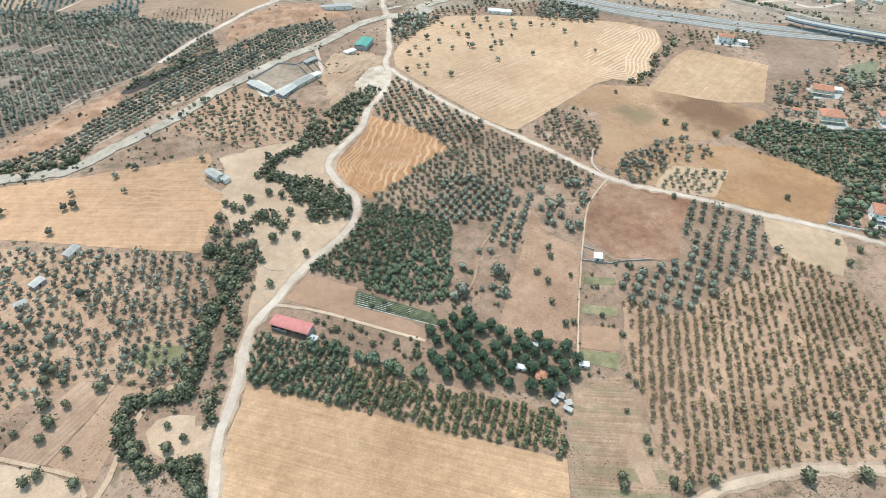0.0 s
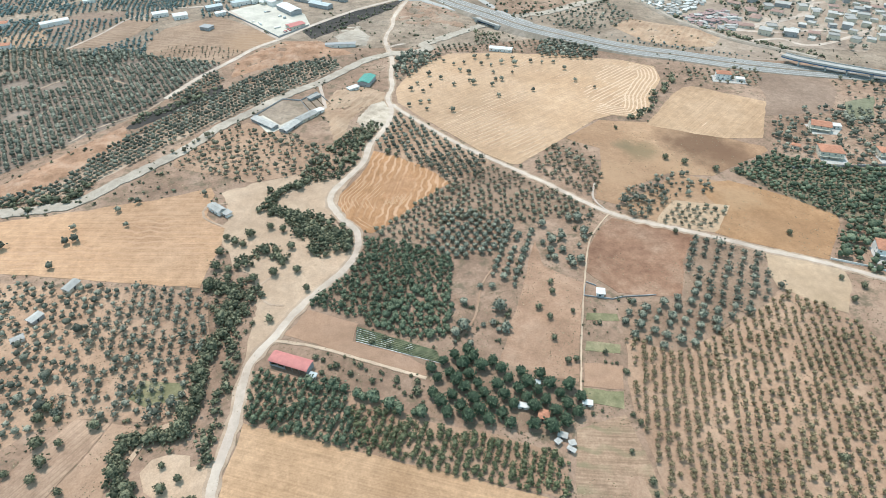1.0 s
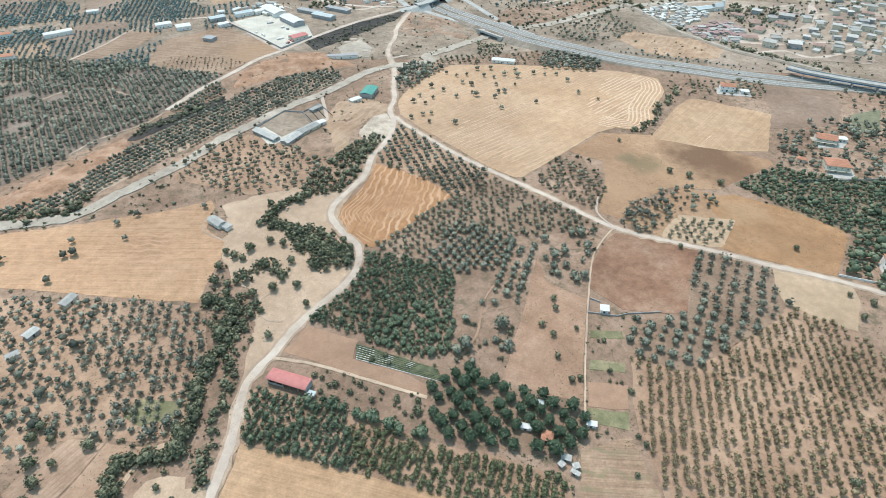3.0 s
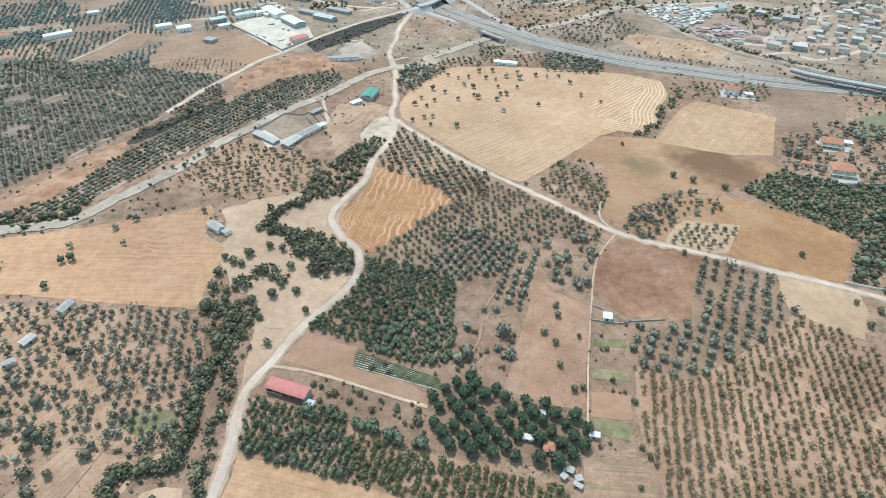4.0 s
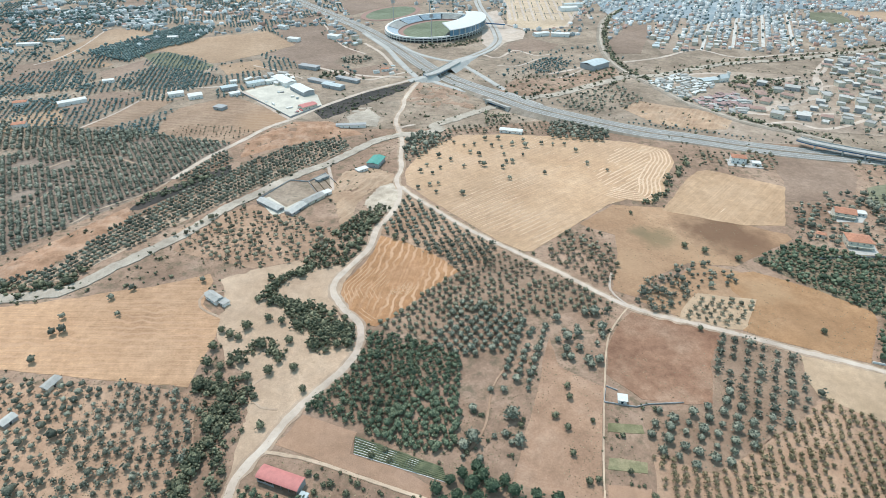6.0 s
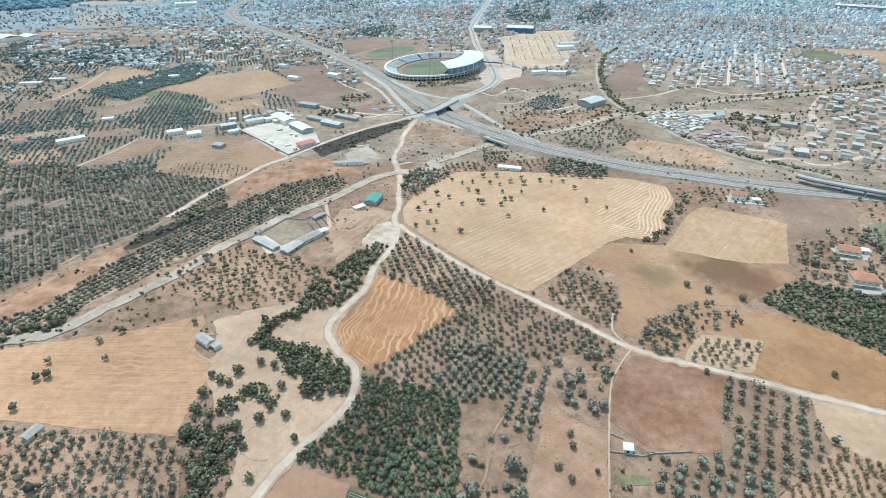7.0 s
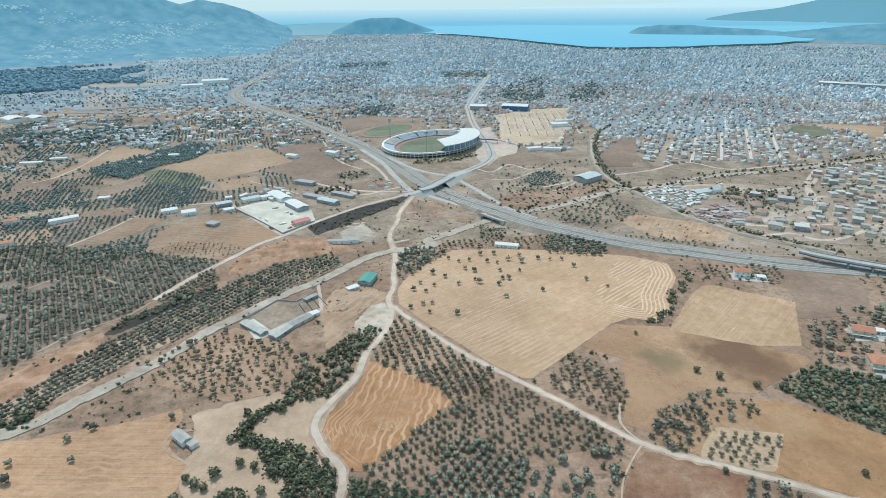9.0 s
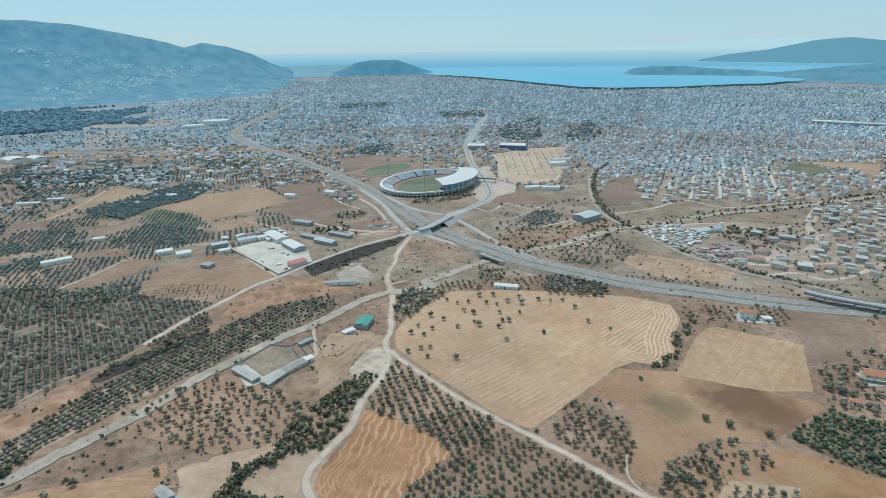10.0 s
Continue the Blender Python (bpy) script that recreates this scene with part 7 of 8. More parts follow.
house("country_house", 316, 303, -22, 17, 13, 6.4, M_WHITE, "hip", M_TILE, "tall white house with an orange tile roof", "house", 4, 2.6, "country houses", 2, True)
house("country_house", 342, 337, -15, 10, 6, 3.2, M_CREAMW, "gable", M_TILE, "low house with a reddish roof", "house", 2, 1.2, "country houses")
house("roadside_house", 314, 600, -14, 15, 10, 6.0, M_WHITE, "hip", M_TILE, "white two-storey house by the motorway with a tiled roof", "house", 3, 2.0, "", 2)
house("roadside_shed", 330, 592, -14, 8, 6, 3, M_WHITE, "slab", M_WHITEROOF, "small white shed beside the roadside house", "shed", 1)
house("nursery_hall", 76, 680, -14, 27, 8, 3.6, M_WHITE, "gable", M_WHITEROOF, "long low white hall beside the motorway", "hall", 5, 1.0)
BUILT.extend((x, y - 9, 10) for x, y in ((345, 434), (361, 484), (396, 434), (316, 303)))
# works above the embankment road
for x, y, w, d, h, t, roof, wall, lab in (
        (-244, 868, 44, 18, 6, -49, M_WHITEROOF, M_WHITE, "large works hall with a white sheet roof"),
        (-208, 826, 40, 17, 6, -49, M_WHITEROOF, M_GREYW, "works hall with a white sheet roof"),
        (-187, 763, 22, 13, 4, 42, M_REDSHEET, M_CREAMW, "works shed with a faded red roof"),
        (-284, 858, 26, 12, 5, 35, M_PALEROOF, M_WHITE, "works shed with a pale roof"),
        (-262, 868, 20, 10, 5, 35, M_WHITEROOF, M_WHITE, "works shed with a white roof"),
        (-316, 836, 22, 12, 5, 35, M_PALEROOF, M_GREYW, "works shed with a pale roof"),
        (-300, 812, 14, 9, 4, 35, M_WHITEROOF, M_WHITE, "small works shed with a white roof"),
        (-151, 879, 40, 9, 4, -30, M_GREYW, M_GREYW, "long grey workshop near the motorway junction"),
        (-189, 868, 44, 10, 4, -30, M_GREYW, M_GREYW, "long grey workshop near the motorway junction"),
        (-167, 846, 34, 12, 5, -30, M_PALEROOF, M_GREYW, "workshop with a pale roof"),
        (-222, 942, 34, 12, 5, -25, M_GREYW, M_GREYW, "long grey barn in a field"),
        (-351, 800, 18, 14, 5, 30, M_WHITEROOF, M_WHITE, "white farm building among fields"),
        (-381, 808, 20, 12, 5, 30, M_WHITEROOF, M_WHITE, "white farm building among fields"),
        (-508, 774, 34, 11, 5, 38, M_WHITEROOF, M_WHITE, "long white hall among olives"),
        (-526, 690, 15, 10, 5, 20, M_TILE, M_WHITE, "house with a tiled roof among olives"),
        (-574, 768, 16, 11, 5, 20, M_TILE, M_WHITE, "house with a tiled roof among olives"),
        (-506, 868, 15, 9, 4, 20, M_WHITEROOF, M_WHITE, "small white house among fields"),
        (-757, 1080, 40, 10, 4, 8, M_WHITEROOF, M_WHITE, "long white shed in the plain"),
        (-726, 1110, 30, 9, 4, 8, M_WHITEROOF, M_WHITE, "long white shed in the plain"),
        (-519, 1134, 18, 10, 4, 8, M_WHITEROOF, M_WHITE, "white shed in a field"),
        (-301, 756, 14, 11, 4, -20, M_GREYW, M_GREYW, "grey hut in a bare field"),
        (-319, 866, 9, 8, 4, 20, M_WHITEROOF, M_WHITE, "small white house beside the works"),
        (-119, 694, 36, 6, 4, 6, M_GREYW, M_WHITE, "long low shed of the gravel yard"),
        (-100, 930, 12, 8, 4, 10, M_TILE, M_WHITE, "small house with a red roof by the junction"),
        (-286, 1116, 22, 12, 6, -20, M_WHITEROOF, M_WHITE, "white house by the fields"),
        (-214, 1134, 24, 14, 7, -30, M_WHITEROOF, M_WHITE, "white house by the motorway"),
        (-330, 1215, 20, 12, 6, -30, M_PALEROOF, M_WHITE, "pale house by the fields"),
        (234, 955, 40, 26, 8, 40, M_PALEROOF, M_GREYW, "grey hall with a pale roof"),
        (94, 1645, 46, 34, 11, -5, M_WHITEROOF, M_GREYW, "large white sports hall beside the avenue"),
        (193, 1632, 70, 40, 13, -14, M_WHITEROOF, M_BLUE, "large sports hall with a white roof and blue walls"),
        (176, 1163, 30, 12, 6, 20, M_WHITEROOF, M_WHITE, "curved white pavilion beside the park"),
        (212, 1160, 34, 12, 6, -10, M_WHITEROOF, M_WHITE, "curved white pavilion beside the park"),
        (268, 1400, 40, 20, 8, 12, M_WHITEROOF, M_WHITE, "white hall beside the park"),
        (285, 1440, 44, 16, 8, 12, M_PALEROOF, M_WHITE, "pale hall beside the park"),
        (-1095, 1512, 56, 40, 9, -35, M_WHITEROOF, M_WHITE, "large white hall in the western plain"),
        (-1046, 1526, 50, 30, 9, -35, M_WHITEROOF, M_WHITE, "large white hall in the western plain"),
        (-868, 2275, 90, 44, 12, 20, M_WHITEROOF, M_WHITE, "large white hall at the foot of the hills"),
        (-902, 2150, 70, 30, 10, 20, M_WHITEROOF, M_WHITE, "large white hall at the foot of the hills"),
        (1405, 2010, 160, 34, 12, -30, M_PALEROOF, M_GREYW, "long pale factory hall in the town"),
        (1340, 2060, 120, 34, 12, -30, M_WHITEROOF, M_GREYW, "long white factory hall in the town"),
        (495, 846, 20, 14, 5, -28, M_DUSTY, M_GREYW, "grey hall with a dusty grey roof in the settlement")):
    house("hall" if w > 18 else "farm_house", x, y, t, w, d, h, wall, "gable" if roof is not M_GREYW else "slab", roof, lab, "hall" if w > 18 else "house", 2, max(0.8, d * 0.09), framed=w < 40)


# ---- settlement ----
def settle(protos, spots, turn, rng, group, loose=4.0, sizes=(0.85, 1.2)):
    for x, y in spots:
        t = copy_thing(rng.choice(protos), pose(x, y, 0.3, 0, 0, turn + rng.gauss(0, loose) + rng.choice((0, 0, 90))))
        s = rng.uniform(*sizes)
        t.scale = (s * rng.uniform(0.85, 1.2), s, s * rng.uniform(0.85, 1.15))
        t["group"] = group
        BUILT.append((x, y, 8.5))


srng = random.Random(21)
VILLAGE = [(627, 1002), (778, 1044), (892, 1073), (598, 697), (534, 694), (502, 717), (456, 699), (438, 727), (503, 790), (550, 850)]
village_houses = [
    house("village_house", 560, 790, -28, 13, 12, 5.4, M_CREAMW, "flat", M_DUSTY, "cream two-storey house with a flat grey roof", "house", 2, 1, "village houses", 1, framed=False),
    house("village_house", 590, 820, -28, 12, 12, 5.6, M_GREYW, "slab", M_ROOFPALE, "unfinished grey concrete house with a bare roof slab", "house", 2, 1, "village houses", 1, framed=False),
    house("village_house", 620, 860, -28, 14, 11, 3.4, M_CREAMW, "hip", M_FARTILE, "single-storey cream house with a muted tile roof", "house", 2, 1.6, "village houses", framed=False),
    house("village_house", 640, 900, -28, 14, 12, 3.3, M_CREAMW, "flat", M_ROOFPALE, "single-storey cream house with a pale flat roof", "house", 2, 1, "village houses", framed=False),
    house("village_house", 660, 930, -28, 12, 11, 6.0, M_CREAMW, "slab", M_DUSTY, "cream two-storey house with an overhanging grey roof slab", "house", 2, 1.3, "village houses", 1, framed=False),
]
settle(village_houses, scatter_in(VILLAGE, 140, 14.5, srng), -28, srng, "village houses", 14, (0.65, 1.1))
settle(village_houses, scatter_in([(416, 852), (536, 906), (530, 851), (495, 790), (427, 733), (391, 734), (419, 791)], 12, 26, srng), -28, srng, "village houses", 10)
cabins = [
    house("cabin", 350, 860, 30, 9, 5, 2.7, M_WHITE, "slab", M_DUSTY, "off-white prefabricated cabin in a cluster", "cabin", 0, 1, "cabins", framed=False),
    house("cabin", 360, 850, 30, 8, 4.6, 2.8, M_CREAMW, "gable", M_WHITEROOF, "white gabled prefabricated cabin in a cluster", "cabin", 0, 0.8, "cabins", framed=False),
]
settle(cabins, scatter_in([(296, 874), (357, 915), (398, 874), (345, 810), (322, 806)], 78, 6.2, srng), 30, srng, "cabins", 16, (0.6, 1.1))
shacks = [
    house("shack", 360, 790, 10, 8, 6, 2.6, M_CREAMW, "gable", M_SHACK, "shack with a patched dusty pink sheet roof", "shack", 0, 0.7, "shacks", framed=False),
    house("shack", 370, 780, 10, 7, 5, 2.4, M_GREYW, "slab", M_SHACK, "shack with a faded rusty flat roof", "shack", 0, 1, "shacks", framed=False),
    house("shack", 380, 790, 10, 9, 5, 2.6, M_WHITE, "slab", M_DUSTY, "shack with a pale sheet roof", "shack", 0, 1, "shacks", framed=False),
]
settle(shacks, scatter_in([(336, 804), (405, 827), (408, 775), (377, 742), (341, 767)], 96, 6.0, srng), 10, srng, "shacks", 30, (0.6, 1.15))
row_houses = [
    house("row_house", 480, 1150, 66, 12, 9, 3.4, M_WHITE, "flat", M_ROOFPALE, "low white house with a pale screed roof in a street row", "house", 0, 1, "row houses", framed=False),
    house("row_house", 500, 1180, 66, 13, 9, 6.2, M_CREAMW, "slab", M_ROOFPALE, "two-storey cream house with a roof slab in a street row", "house", 0, 1, "row houses", framed=False),
    house("row_house", 520, 1210, 66, 11, 9, 3.4, M_CREAMW, "gable", M_PALEROOF, "cream house with a pale sheet roof in a street row", "house", 0, 1.4, "row houses", framed=False),
    house("row_house", 540, 1240, 66, 11, 8, 3.2, M_GREYW, "hip", M_FARTILE, "low house with a muted tile roof in a street row", "house", 0, 1.6, "row houses", framed=False),
]
STREET_C, STREET_S = math.cos(radians(66)), math.sin(radians(66))
near_rows, back_rows = [], []
for x, y in grid_in(GRID_TOWN, 12.5, 12.4, 66, 1.3, 0.16, srng):
    if (-x * STREET_S + y * STREET_C + 30) % 49.6 > 12 and (x * STREET_C + y * STREET_S) % 130 > 9:
        (near_rows if y < 1150 else back_rows).append((x, y))
settle(row_houses, near_rows, 66, srng, "row houses", 4, (0.65, 1.0))
tagged(mass("street_rows", *many_blocks([(x, y, radians(66) + srng.gauss(0, 0.06) + srng.choice((0, 1.57)), srng.uniform(7, 12), srng.uniform(6, 9), srng.choice((3, 3.3, 3.6, 6.2))) for x, y in back_rows]), M_TOWN), "rows of low pale houses along straight streets", "houses", kind="stuff")
for k in range(-9, 2):
    v = k * 49.6 - 30 + 6
    run = [(u * STREET_C - v * STREET_S, u * STREET_S + v * STREET_C) for u in range(900, 1720, 10)]
    run = [q for q in run if inside(q[0], q[1], GRID_TOWN)]
    if len(run) > 6:
        ribbon("street", [run[0], run[len(run) // 2], run[-1]], 5.5, 0.35, M_STREET, "pale straight street between row houses", "street", ragged=0.2)


# white chapel and its hall in the settlement
chapel = house("chapel", 410, 884, 20, 16, 9, 6, M_WHITE, "gable", M_WHITEROOF, "white chapel with a pale pitched roof", "chapel", 3, 4.5)
part("bell_tower", box(7, 10.5, -2, 2, -0.4, 13), M_WHITE, chapel)
house("parish_hall", 388, 880, 20, 30, 14, 4.5, M_CREAMW, "gable", M_PALEROOF, "long hall with pale roofs beside the chapel", "hall", 3, 1.6)


def wall_line(name, pts, height, thick, mat, label, group):
    for (x0, y0), (x1, y1) in zip(pts, pts[1:]):
        me = bpy.data.meshes.new(name)
        bm = box(0, math.dist((x0, y0), (x1, y1)), -thick / 2, thick / 2, -0.3, height)
        bm.to_mesh(me)
        bm.free()
        me.materials.append(mat)
        o = tagged(new(name, me), label, "wall", group)
        o.matrix_world = pose(x0, y0, 0.1, 0, 0, math.degrees(math.atan2(y1 - y0, x1 - x0)))


wall_line("garden_wall", [(302, 414), (325, 416), (349, 416), (384, 418), (419, 419)], 1.8, 0.35, M_GREYW, "dark garden wall between grove and houses", "garden walls")
wall_line("garden_wall", [(273, 297), (295, 289), (316, 278)], 1.4, 0.3, M_WHITE, "white garden wall beside the track", "garden walls")
wall_line("farm_wall", [(-181, 510), (-160, 549), (-141, 546), (-127, 565), (-112, 543)], 1.3, 0.35, M_GREYW, "grey block wall round the farm yard", "farm walls")
wall_line("farm_wall", [(-141, 546), (-128, 522)], 1.3, 0.35, M_GREYW, "grey block wall across the farm yard", "farm walls")
for k in range(4):
    wall_line("farm_pen", [(-137 + k * 6, 541 + k * 4.4), (-127 + k * 6, 524 + k * 4.4)], 1.2, 0.3, M_WOOD, "dark wooden pen fence of the farm", "farm pens")
wall_line("works_wall", [(-298, 824), (-240, 766), (-201, 724), (-170, 768)], 2.2, 0.4, M_GREYW, "dark boundary wall of the works", "works walls")
# stacked goods and parked trucks in the works yard
grng = random.Random(5)
for k in range(22):
    x, y = grng.uniform(-262, -186), grng.uniform(742, 830)
    if inside(x, y, [(-290, 822), (-240, 770), (-203, 732), (-176, 768), (-200, 790), (-240, 835)]):
        pl = thing("goods_stack", pose(x, y, 0.3, 0, 0, 38 + grng.choice((0, 90))), "stack of goods on the works yard", "stack", "goods stacks")
        w, d, h = grng.uniform(3, 9), grng.uniform(2, 3), grng.uniform(1.2, 2.8)
        part("pallet", box(-w / 2, w / 2, -d / 2, d / 2, 0, 0.2), M_WOOD, pl)
        part("load", box(-w / 2 + 0.1, w / 2 - 0.1, -d / 2 + 0.1, d / 2 - 0.1, 0.2, h, 0.08), grng.choice((M_GREYW, M_REDSHEET, M_WHITE, M_PALEROOF)), pl)


# ---- bridges ----
def bridge(name, pts, width, deck_z, depth, label, rail_mat, piers, parapet=1.0):
    """A girder bridge: deck, side beams, parapets and piers."""
    line = smooth_line(pts, 6)
    t = thing(name, pose(line[0].x, line[0].y, 0), label, "bridge")

    def strip(nm, off0, off1, z0, z1, mat, lab=""):
        verts, faces = [], []
        for i, p in enumerate(line):
            d = (line[min(i + 1, len(line) - 1)] - line[max(i - 1, 0)]).normalized()
            s = Vector((d.y, -d.x))
            for o, z in ((off0, z0), (off1, z0), (off1, z1), (off0, z1)):
                q = p + s * o - line[0]
                verts.append((q.x, q.y, z))
            if i:
                for k in range(4):
                    a, b = (i - 1) * 4, i * 4
                    faces.append((a + k, b + k, b + (k + 1) % 4, a + (k + 1) % 4))
        n = len(verts)
        faces += [(0, 1, 2, 3), (n - 1, n - 2, n - 3, n - 4)]
        part(nm, mesh_of(nm, verts, faces, mat), None, t, lab)

    w = width / 2
    strip("deck", -w, w, deck_z - 0.5, deck_z, M_ROADPALE)
    for s in (-1, 1):
        strip("beam", s * w * 0.8 - 0.6, s * w * 0.8 + 0.6, deck_z - 0.5 - depth, deck_z - 0.5, M_BLUE)
        strip("parapet", s * w - 0.25, s * w + 0.25, deck_z - 0.7, deck_z + parapet, rail_mat)
    for f in piers:
        p = line[int(f * (len(line) - 1))] - line[0]
        q = line[min(int(f * (len(line) - 1)) + 1, len(line) - 1)] - line[0]
        ang = math.degrees(math.atan2(q.y - p.y, q.x - p.x))
        o = part("pier", box(-0.7, 0.7, -w * 0.75, w * 0.75, -0.5, deck_z - 0.5 - depth), M_CONC, t)
        o.matrix_local = pose(p.x, p.y, 0, 0, 0, ang)
    return t




def deck_height(p):
    near = sorted(OVERPASS, key=lambda q: math.dist(p, lift(q, q[2])))[:2]
    a, c = (math.dist(p, lift(q, q[2])) + 0.01 for q in near)
    return (near[0][2] * c + near[1][2] * a) / (a + c)


ribbon("overpass_ramp", [lift(q, q[2]) for q in OVERPASS[:4]], 13, 0.0, M_ROADPALE, "pale road ramp up to the overpass", "road", shoulder=1.4, ragged=0.0, heights=deck_height)
ribbon("overpass_ramp", [lift(q, q[2]) for q in OVERPASS[4:]], 13, 0.0, M_ROADPALE, "pale road ramp up to the overpass", "road", shoulder=1.4, ragged=0.0, heights=deck_height)
bridge("overpass", [lift(q, q[2]) for q in OVERPASS[2:6]], 14, 7.8, 1.8, "pale road bridge over the motorway", M_CONC, (0.3, 0.5, 0.72))
bridge("railway_viaduct", [lift(p, 8) for p in VIADUCT], 11, 8.0, 1.6, "long viaduct over the motorway with pale parapets", M_CONC, (0.12, 0.26, 0.4, 0.54, 0.68, 0.82), 1.2)
# the river passes under the motorway between abutments; a dark panel paints the shade
culvert = thing("river_bridge", pose(70, 772, 0, 0, 0, -48), "concrete motorway bridge over the dry river", "bridge")
part("deck_edge", box(-21, 21, -9, -4, 4.3, 5.3), M_CONC, culvert)
part("beam", box(-18, 18, -8.6, -7.8, 2.9, 4.3), M_BLUE, culvert, "dark blue girder")
part("opening", box(-16, 16, -6.0, -5.6, -0.2, 4.2), M_DARK, culvert, "dark panel painted as shade under the span")
part("parapet", box(-24, 24, -9.5, -9.0, 4.0, 6.4), M_CONC, culvert)
for s in (-1, 1):
    part("abutment", box(s * 18.5 - 2.5, s * 18.5 + 2.5, -8.8, 8, -0.4, 4.3), M_CONC, culvert)
part("pier", box(-0.6, 0.6, -8.2, 2, -0.4, 2.9), M_CONC, culvert)


# ---- stadium ----
def ring(n, a0, a1, profile, scale=(1.0, 1.0)):
    """A band round an oval: profile gives (long half, short half, height) from outside in."""
    verts, faces, m = [], [], len(profile)
    closed = abs(a1 - a0) >= 359.9
    for k in range(n + (0 if closed else 1)):
        a = radians(a0 + (a1 - a0) * k / n)
        for L, S, z in profile:
            verts.append((math.cos(a) * L, math.sin(a) * S, z))
    rows = n if not closed else n
    for k in range(rows):
        k2 = (k + 1) % n if closed else k + 1
        for j in range(m - 1):
            faces.append((k * m + j, k2 * m + j, k2 * m + j + 1, k * m + j + 1))
    return verts, faces


stadium = thing("stadium", pose(STADIUM[0], STADIUM[1], 0.3, 0, 0, 60), "oval athletics stadium with one white-roofed stand", "stadium")


def st_part(name, vf, mat, label=""):
    return part(name, mesh_of(name, vf[0], vf[1], mat), None, stadium, label)


A, B = 116, 90
# near-black wall paints the deep shade behind the columns
st_part("outer_wall", ring(96, 0, 360, [(A - 3, B - 3, -0.4), (A - 3, B - 3, 7.5)]), M_DARK, "recessed arcade wall, its shade painted dark")
st_part("rim", ring(96, 0, 360, [(A, B, 7.0), (A, B, 9.6), (A - 4, B - 4, 9.6), (A - 4, B - 4, 8.2)]), M_WHITE, "white concrete rim")
st_part("gallery", ring(96, 0, 360, [(A + 1.5, B + 1.5, 3.6), (A + 1.5, B + 1.5, 4.6), (A - 3, B - 3, 4.6)]), M_CONC)
for k in range(72):
    a = radians(k * 5)
    o = part("column", box(-0.7, 0.7, -0.6, 0.6, -0.4, 7.2), M_WHITE, stadium)
    o.matrix_local = pose(math.cos(a) * (A - 0.8), math.sin(a) * (B - 0.8), 0, 0, 0, math.degrees(math.atan2(math.sin(a) / B, math.cos(a) / A)))
for k in range(12):
    st_part("stand", ring(7, k * 30 + 0.8, k * 30 + 29.2, [(A - 4, B - 4, 8.4)] + [(A - 4 - i * 1.9, B - 4 - i * 1.9, 8.4 - 0.55 * i - (0.0 if j else 0.55)) for i in range(1, 12) for j in (1, 0)]), M_SEAT if k % 3 else M_CONC, "stepped rows of pale seats")
st_part("infield", ring(96, 0, 360, [(A - 25, B - 25, 1.2), (A - 25, B - 25, 0.5), (1, 1, 0.45)]), M_RUBBER, "red-brown running track")
st_part("turf", ring(64, 0, 360, [(A - 36, B - 35, 0.62), (1, 1, 0.62)]), M_TURF, "green turf inside the track")
for k in range(6):
    st_part("main_stand", ring(5, 236 + k * 14.7, 250.3 + k * 14.7, [(A - 1, B - 1, 8), (A - 1, B - 1, 19), (A - 4, B - 4, 19)] + [(A - 4 - i * 2.1, B - 4 - i * 2.1, 19 - 1.25 * i - (0.0 if j else 1.25)) for i in range(1, 13) for j in (1, 0)]), M_SEAT if k % 2 else M_CONC, "blue-grey back of the roofed stand")
st_part("roof", ring(30, 233, 327, [(A + 4, B + 4, 19.5), (A + 4, B + 4, 20.6), (A - 14, B - 14, 23.6), (A - 36, B - 36, 25.4), (A - 36, B - 36, 24.4), (A + 4, B + 4, 19.5)]), M_WHITEROOF, "curved white stand roof")
st_part("facade", ring(30, 234, 326, [(A + 0.8, B + 0.8, 9.0), (A + 0.8, B + 0.8, 18.6)]), M_FACADE, "blue glazed facade under the stand roof")
for k in range(12):
    a = radians(237.5 + k * 7.7)
    o = part("facade_rib", box(-0.5, 0.5, -0.5, 0.5, 7.0, 19), M_WHITE, stadium)
    o.matrix_local = pose(math.cos(a) * (A + 1.4), math.sin(a) * (B + 1.4), 0)
for k in range(14):
    a = radians(237 + k * 6.6)
    o = part("roof_truss", box(-0.4, 0.4, -0.4, 0.4, 8, 20), M_STEEL, stadium)
    o.matrix_local = pose(math.cos(a) * (A + 2.5), math.sin(a) * (B + 2.5), 0)
part("stair_block", box(-8, 8, -A - 1, -A + 6, -0.4, 6), M_CONC, stadium).matrix_local = pose(0, 0, 0, 0, 0, 150 - 60)
mast = thing("floodlight_mast", pose(-112, 1241, 0.3), "tall steel floodlight mast beside the stadium", "floodlight", "floodlight masts")
bm = bmesh.new()
bmesh.ops.create_cone(bm, cap_ends=True, segments=8, radius1=1.0, radius2=0.5, depth=44, matrix=Matrix.Translation((0, 0, 22)))
part("pole", bm, M_STEEL, mast)
part("lamp_frame", box(-3.5, 3.5, -0.5, 0.5, 43, 49), M_STEEL, mast)
for x, y in ((-42, 1324), (-32, 1110), (27, 1489)):
    copy_thing(mast, pose(x, y, 0.3, 0, 0, 40))
# training oval beside it
tr = ring(48, 0, 360, [(88, 54, -0.2), (88, 54, 0.5), (77, 43, 0.5)])
ob = tagged(new("training_track", mesh_of("training_track", *tr, M_RUBBER)), "red-brown training track beside the stadium", "sports track", kind="structure")
ob.matrix_world = pose(-128, 1370, 0.1, 0, 0, 62)
ob = tagged(new("training_turf", mesh_of("training_turf", *ring(48, 0, 360, [(77, 43, 0.5), (1, 1, 0.5)]), M_TURF)), "green training pitch beside the stadium", "sports field", kind="structure")
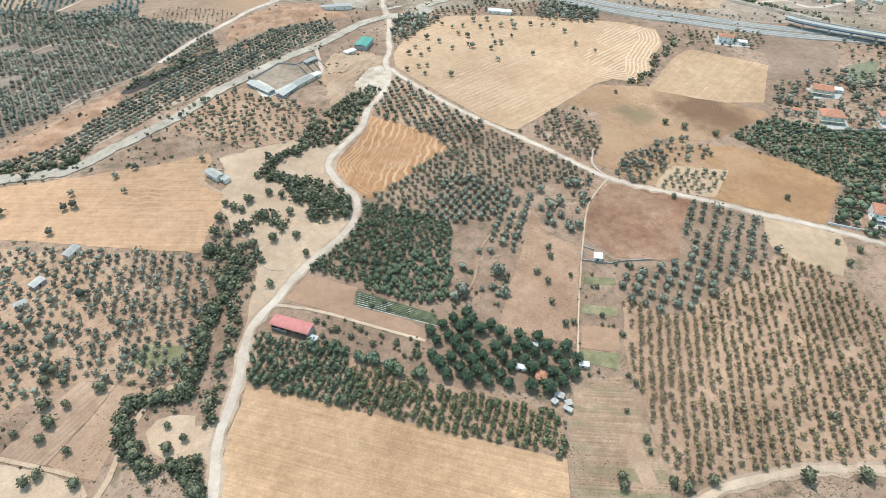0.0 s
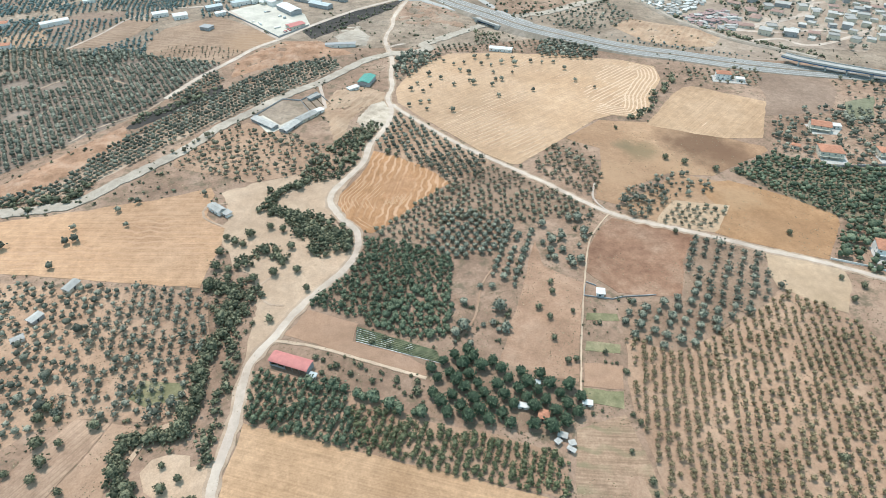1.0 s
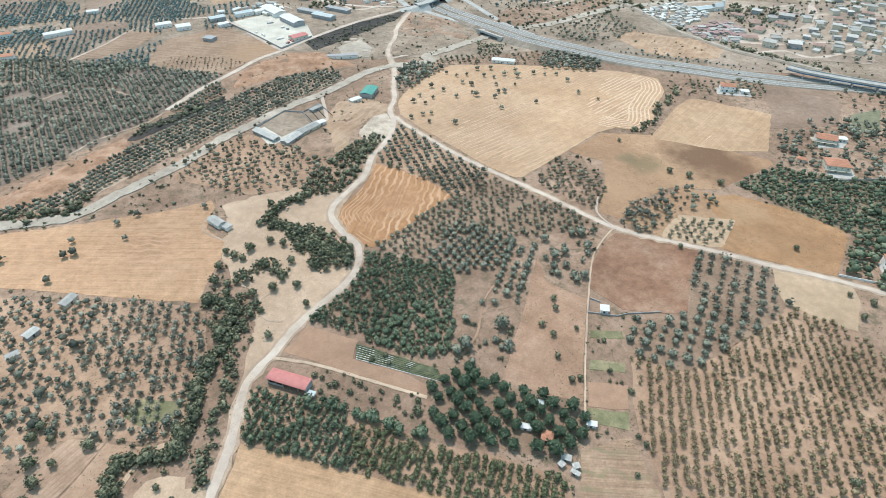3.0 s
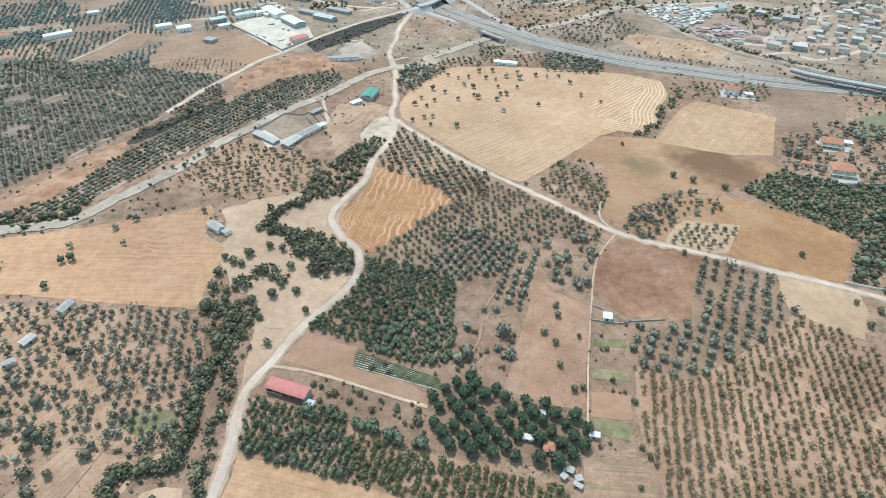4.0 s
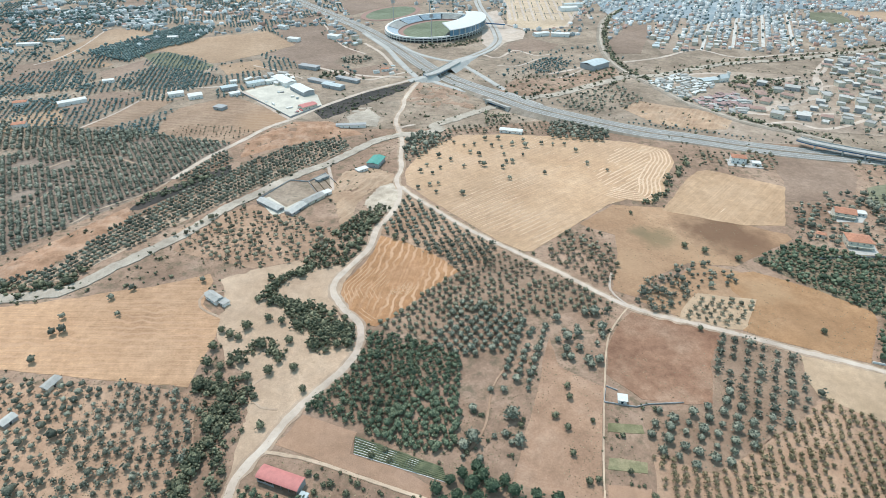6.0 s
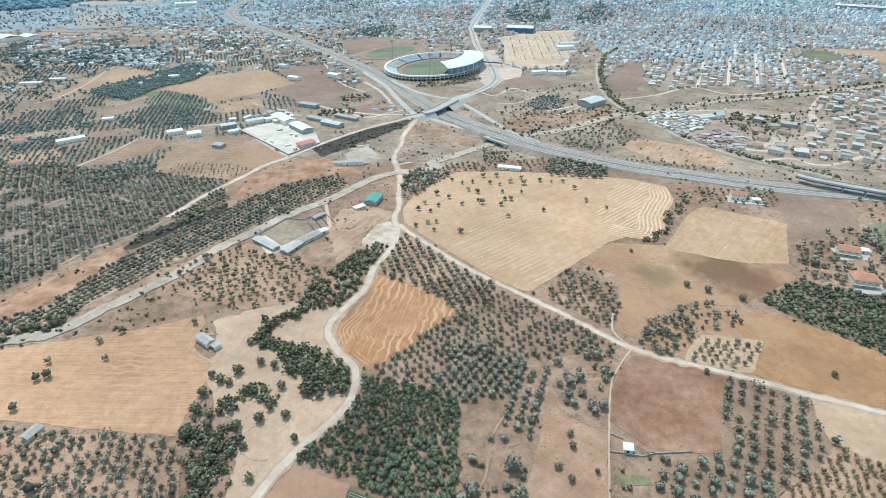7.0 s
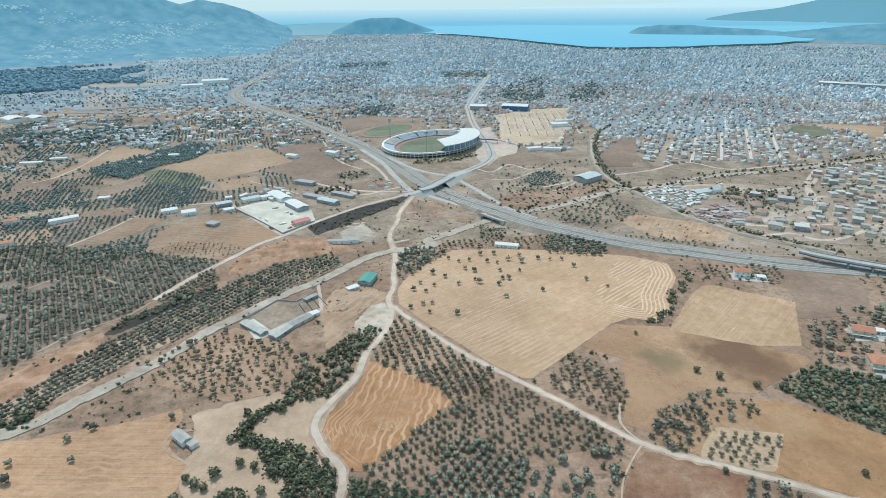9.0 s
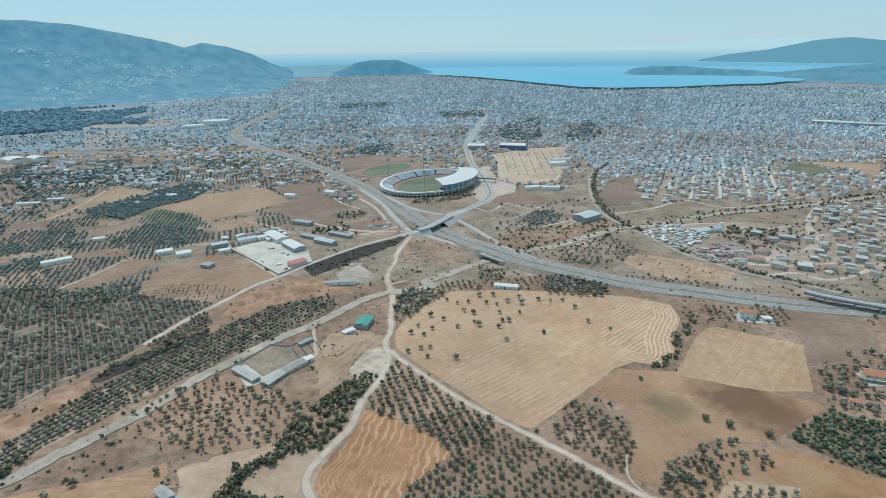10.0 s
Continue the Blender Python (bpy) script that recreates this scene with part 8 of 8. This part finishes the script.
ob.matrix_world = pose(-128, 1370, 0.1, 0, 0, 62)
# park rows beyond the stadium
for k in range(9):
    ribbon("park_walk", [(140 + k * 20, 1290 + k * 2), (152 + k * 21, 1560 + k * 7)], 5, 0.45, M_PATH, "pale walk between planted beds", "path", ragged=0.0)

for k in range(9):
    a, b = (140 + k * 20, 1290 + k * 2), (152 + k * 21, 1560 + k * 7)
    plant("far_tree", [(a[0] + (b[0] - a[0]) * f / 40 + 6.5, a[1] + (b[1] - a[1]) * f / 40) for f in range(41) if (f + k * 5) % 13 > 3], "hedges of the park", 0.26, 0.25)
ribbon("park_walk", [(170, 1400), (200, 1440), (250, 1450), (285, 1420), (270, 1380), (215, 1370), (170, 1400)], 5, 0.5, M_PATH, "pale round walk in the park", "path", ragged=0.0)
for pts in ([(118, 1262), (165, 1212), (238, 1240)], [(238, 1240), (292, 1420), (338, 1655)], [(130, 1300), (134, 1430), (131, 1552)]):
    ribbon("park_walk", pts, 7, 0.48, M_PATH, "pale walk round the park", "path", ragged=0.0)

# footbridge over the avenue
fb = thing("footbridge", pose(87, 1232, 0.3, 0, 0, -19), "dark steel footbridge over the avenue", "bridge")
part("deck", box(-26, 26, -1.6, 1.6, 6.0, 6.5), M_GREYW, fb)
for y in (-1.5, 1.5):
    part("railing", box(-26, 26, y - 0.12, y + 0.12, 6.5, 7.7), M_BLUE, fb)
for x in (-24, 0, 24):
    part("pier", box(x - 0.5, x + 0.5, -1.2, 1.2, -0.4, 6.0), M_CONC, fb)

# harbour at the shore: silos, sheds and cranes
for k, (deg, w, h) in enumerate(((14.9, 6, 13), (15.4, 5, 19), (16.0, 7, 11), (16.6, 4, 22), (18.9, 8, 9), (19.6, 10, 8))):
    x, y, z = polar(deg, 3930 + 40 * (k % 3))
    hb = thing("harbour_silo", pose(x, y, z, 0, 0, 20), "pale tall silo block of the harbour", "silo", "harbour silos")
    part("body", box(-w, w, -w * 0.7, w * 0.7, -2, h), M_WHITE, hb)
    part("headhouse", box(-w * 0.4, w * 0.4, -w * 0.5, w * 0.5, h, h + 4), M_CONC, hb)

# crop rows under low tunnels beside the bare plot
crop = tagged(new("vegetable_bed"), "bed of green crop between pale plastic strips", "vegetable bed")
for k in range(7):
    f = k / 6
    x0, y0, x1, y1 = -49 + f * 0.5 - 1, 236 - f * 10, -1 + f * 2, 216.5 - f * 7.5
    ribbon("green_strip", [(x0, y0), (x1, y1)], 0.85, 0.75, M_GREENROW, "", ragged=0.25, parent=crop, step=1.5)
    ribbon("mulch_strip", [(x0 + 0.2, y0 - 0.75), (x1 + 0.2, y1 - 0.65)], 0.35, 0.28, M_LINE, "pale plastic strip", ragged=0.05, parent=crop)


# ---- vehicles on the motorway ----
def car(x, y, turn, paint, label):
    t = thing("car", pose(x, y, 0, 0, 0, turn), label, "car", "cars on the motorway")
    part("body", box(-2.2, 2.2, -0.9, 0.9, 0.35, 0.95, 0.12), paint, t)
    part("cabin", box(-1.2, 1.1, -0.78, 0.78, 0.95, 1.5, 0.15), M_PANE, t)
    for a in (-1.35, 1.35):
        for b in (-0.85, 0.85):
            w = bmesh.new()
            bmesh.ops.create_cone(w, cap_ends=True, segments=10, radius1=0.34, radius2=0.34, depth=0.22, matrix=Matrix.Translation((a, b, 0.34)) @ Matrix.Rotation(radians(90), 4, "X"))
            part("wheel", w, M_DARK, t)
    return t


line = smooth_line(hwy_line, 8)
paints = (M_WHITE, M_DARK, M_REDSHEET, M_STEEL, M_BLUE)
for i, (k, side) in enumerate(((60, -6), (75, 10), (90, -10), (120, 6), (150, -7), (175, 9), (196, -9), (215, 7), (240, -6), (262, 10))):
    if k + 1 < len(line):
        p, d = line[k], (line[k + 1] - line[k]).normalized()
        q = p + Vector((d.y, -d.x)) * side
        car(q.x, q.y, math.degrees(math.atan2(d.y, d.x)), paints[i % 5], ("white", "black", "red", "silver", "blue")[i % 5] + " car driving on the motorway").location.z = hwy_height(p) + 0.18


# scattered houses west of the motorway and heaps in the gravel yard
settle(row_houses, scatter_in([(-238, 1167), (-216, 1215), (-158, 1133), (-158, 1061), (-210, 1091)], 9, 13, srng), 20, srng, "scattered houses", 20, (0.6, 1.0))
settle(row_houses, scatter_in([(-123, 944), (-88, 959), (-78, 904), (-112, 893)], 5, 13, srng), 20, srng, "scattered houses", 20, (0.5, 0.9))
settle(cabins, scatter_in([(-314, 888), (-252, 916), (-222, 867), (-274, 842)], 12, 9, srng), -40, srng, "yard cabins", 20, (0.8, 1.5))
for k, (x, y) in enumerate(scatter_in([(-132, 753), (-108, 769), (-90, 732), (-93, 709), (-127, 706)], 9, 8, srng)):
    mound("gravel_heap", [(x + math.cos(a * 0.7) * (4 + k % 3), y + math.sin(a * 0.7) * (3 + k % 2)) for a in range(9)], 0.4, M_RIVER, "pale heap of gravel in the yard", "heap", 2.5, 1.2)


grow()
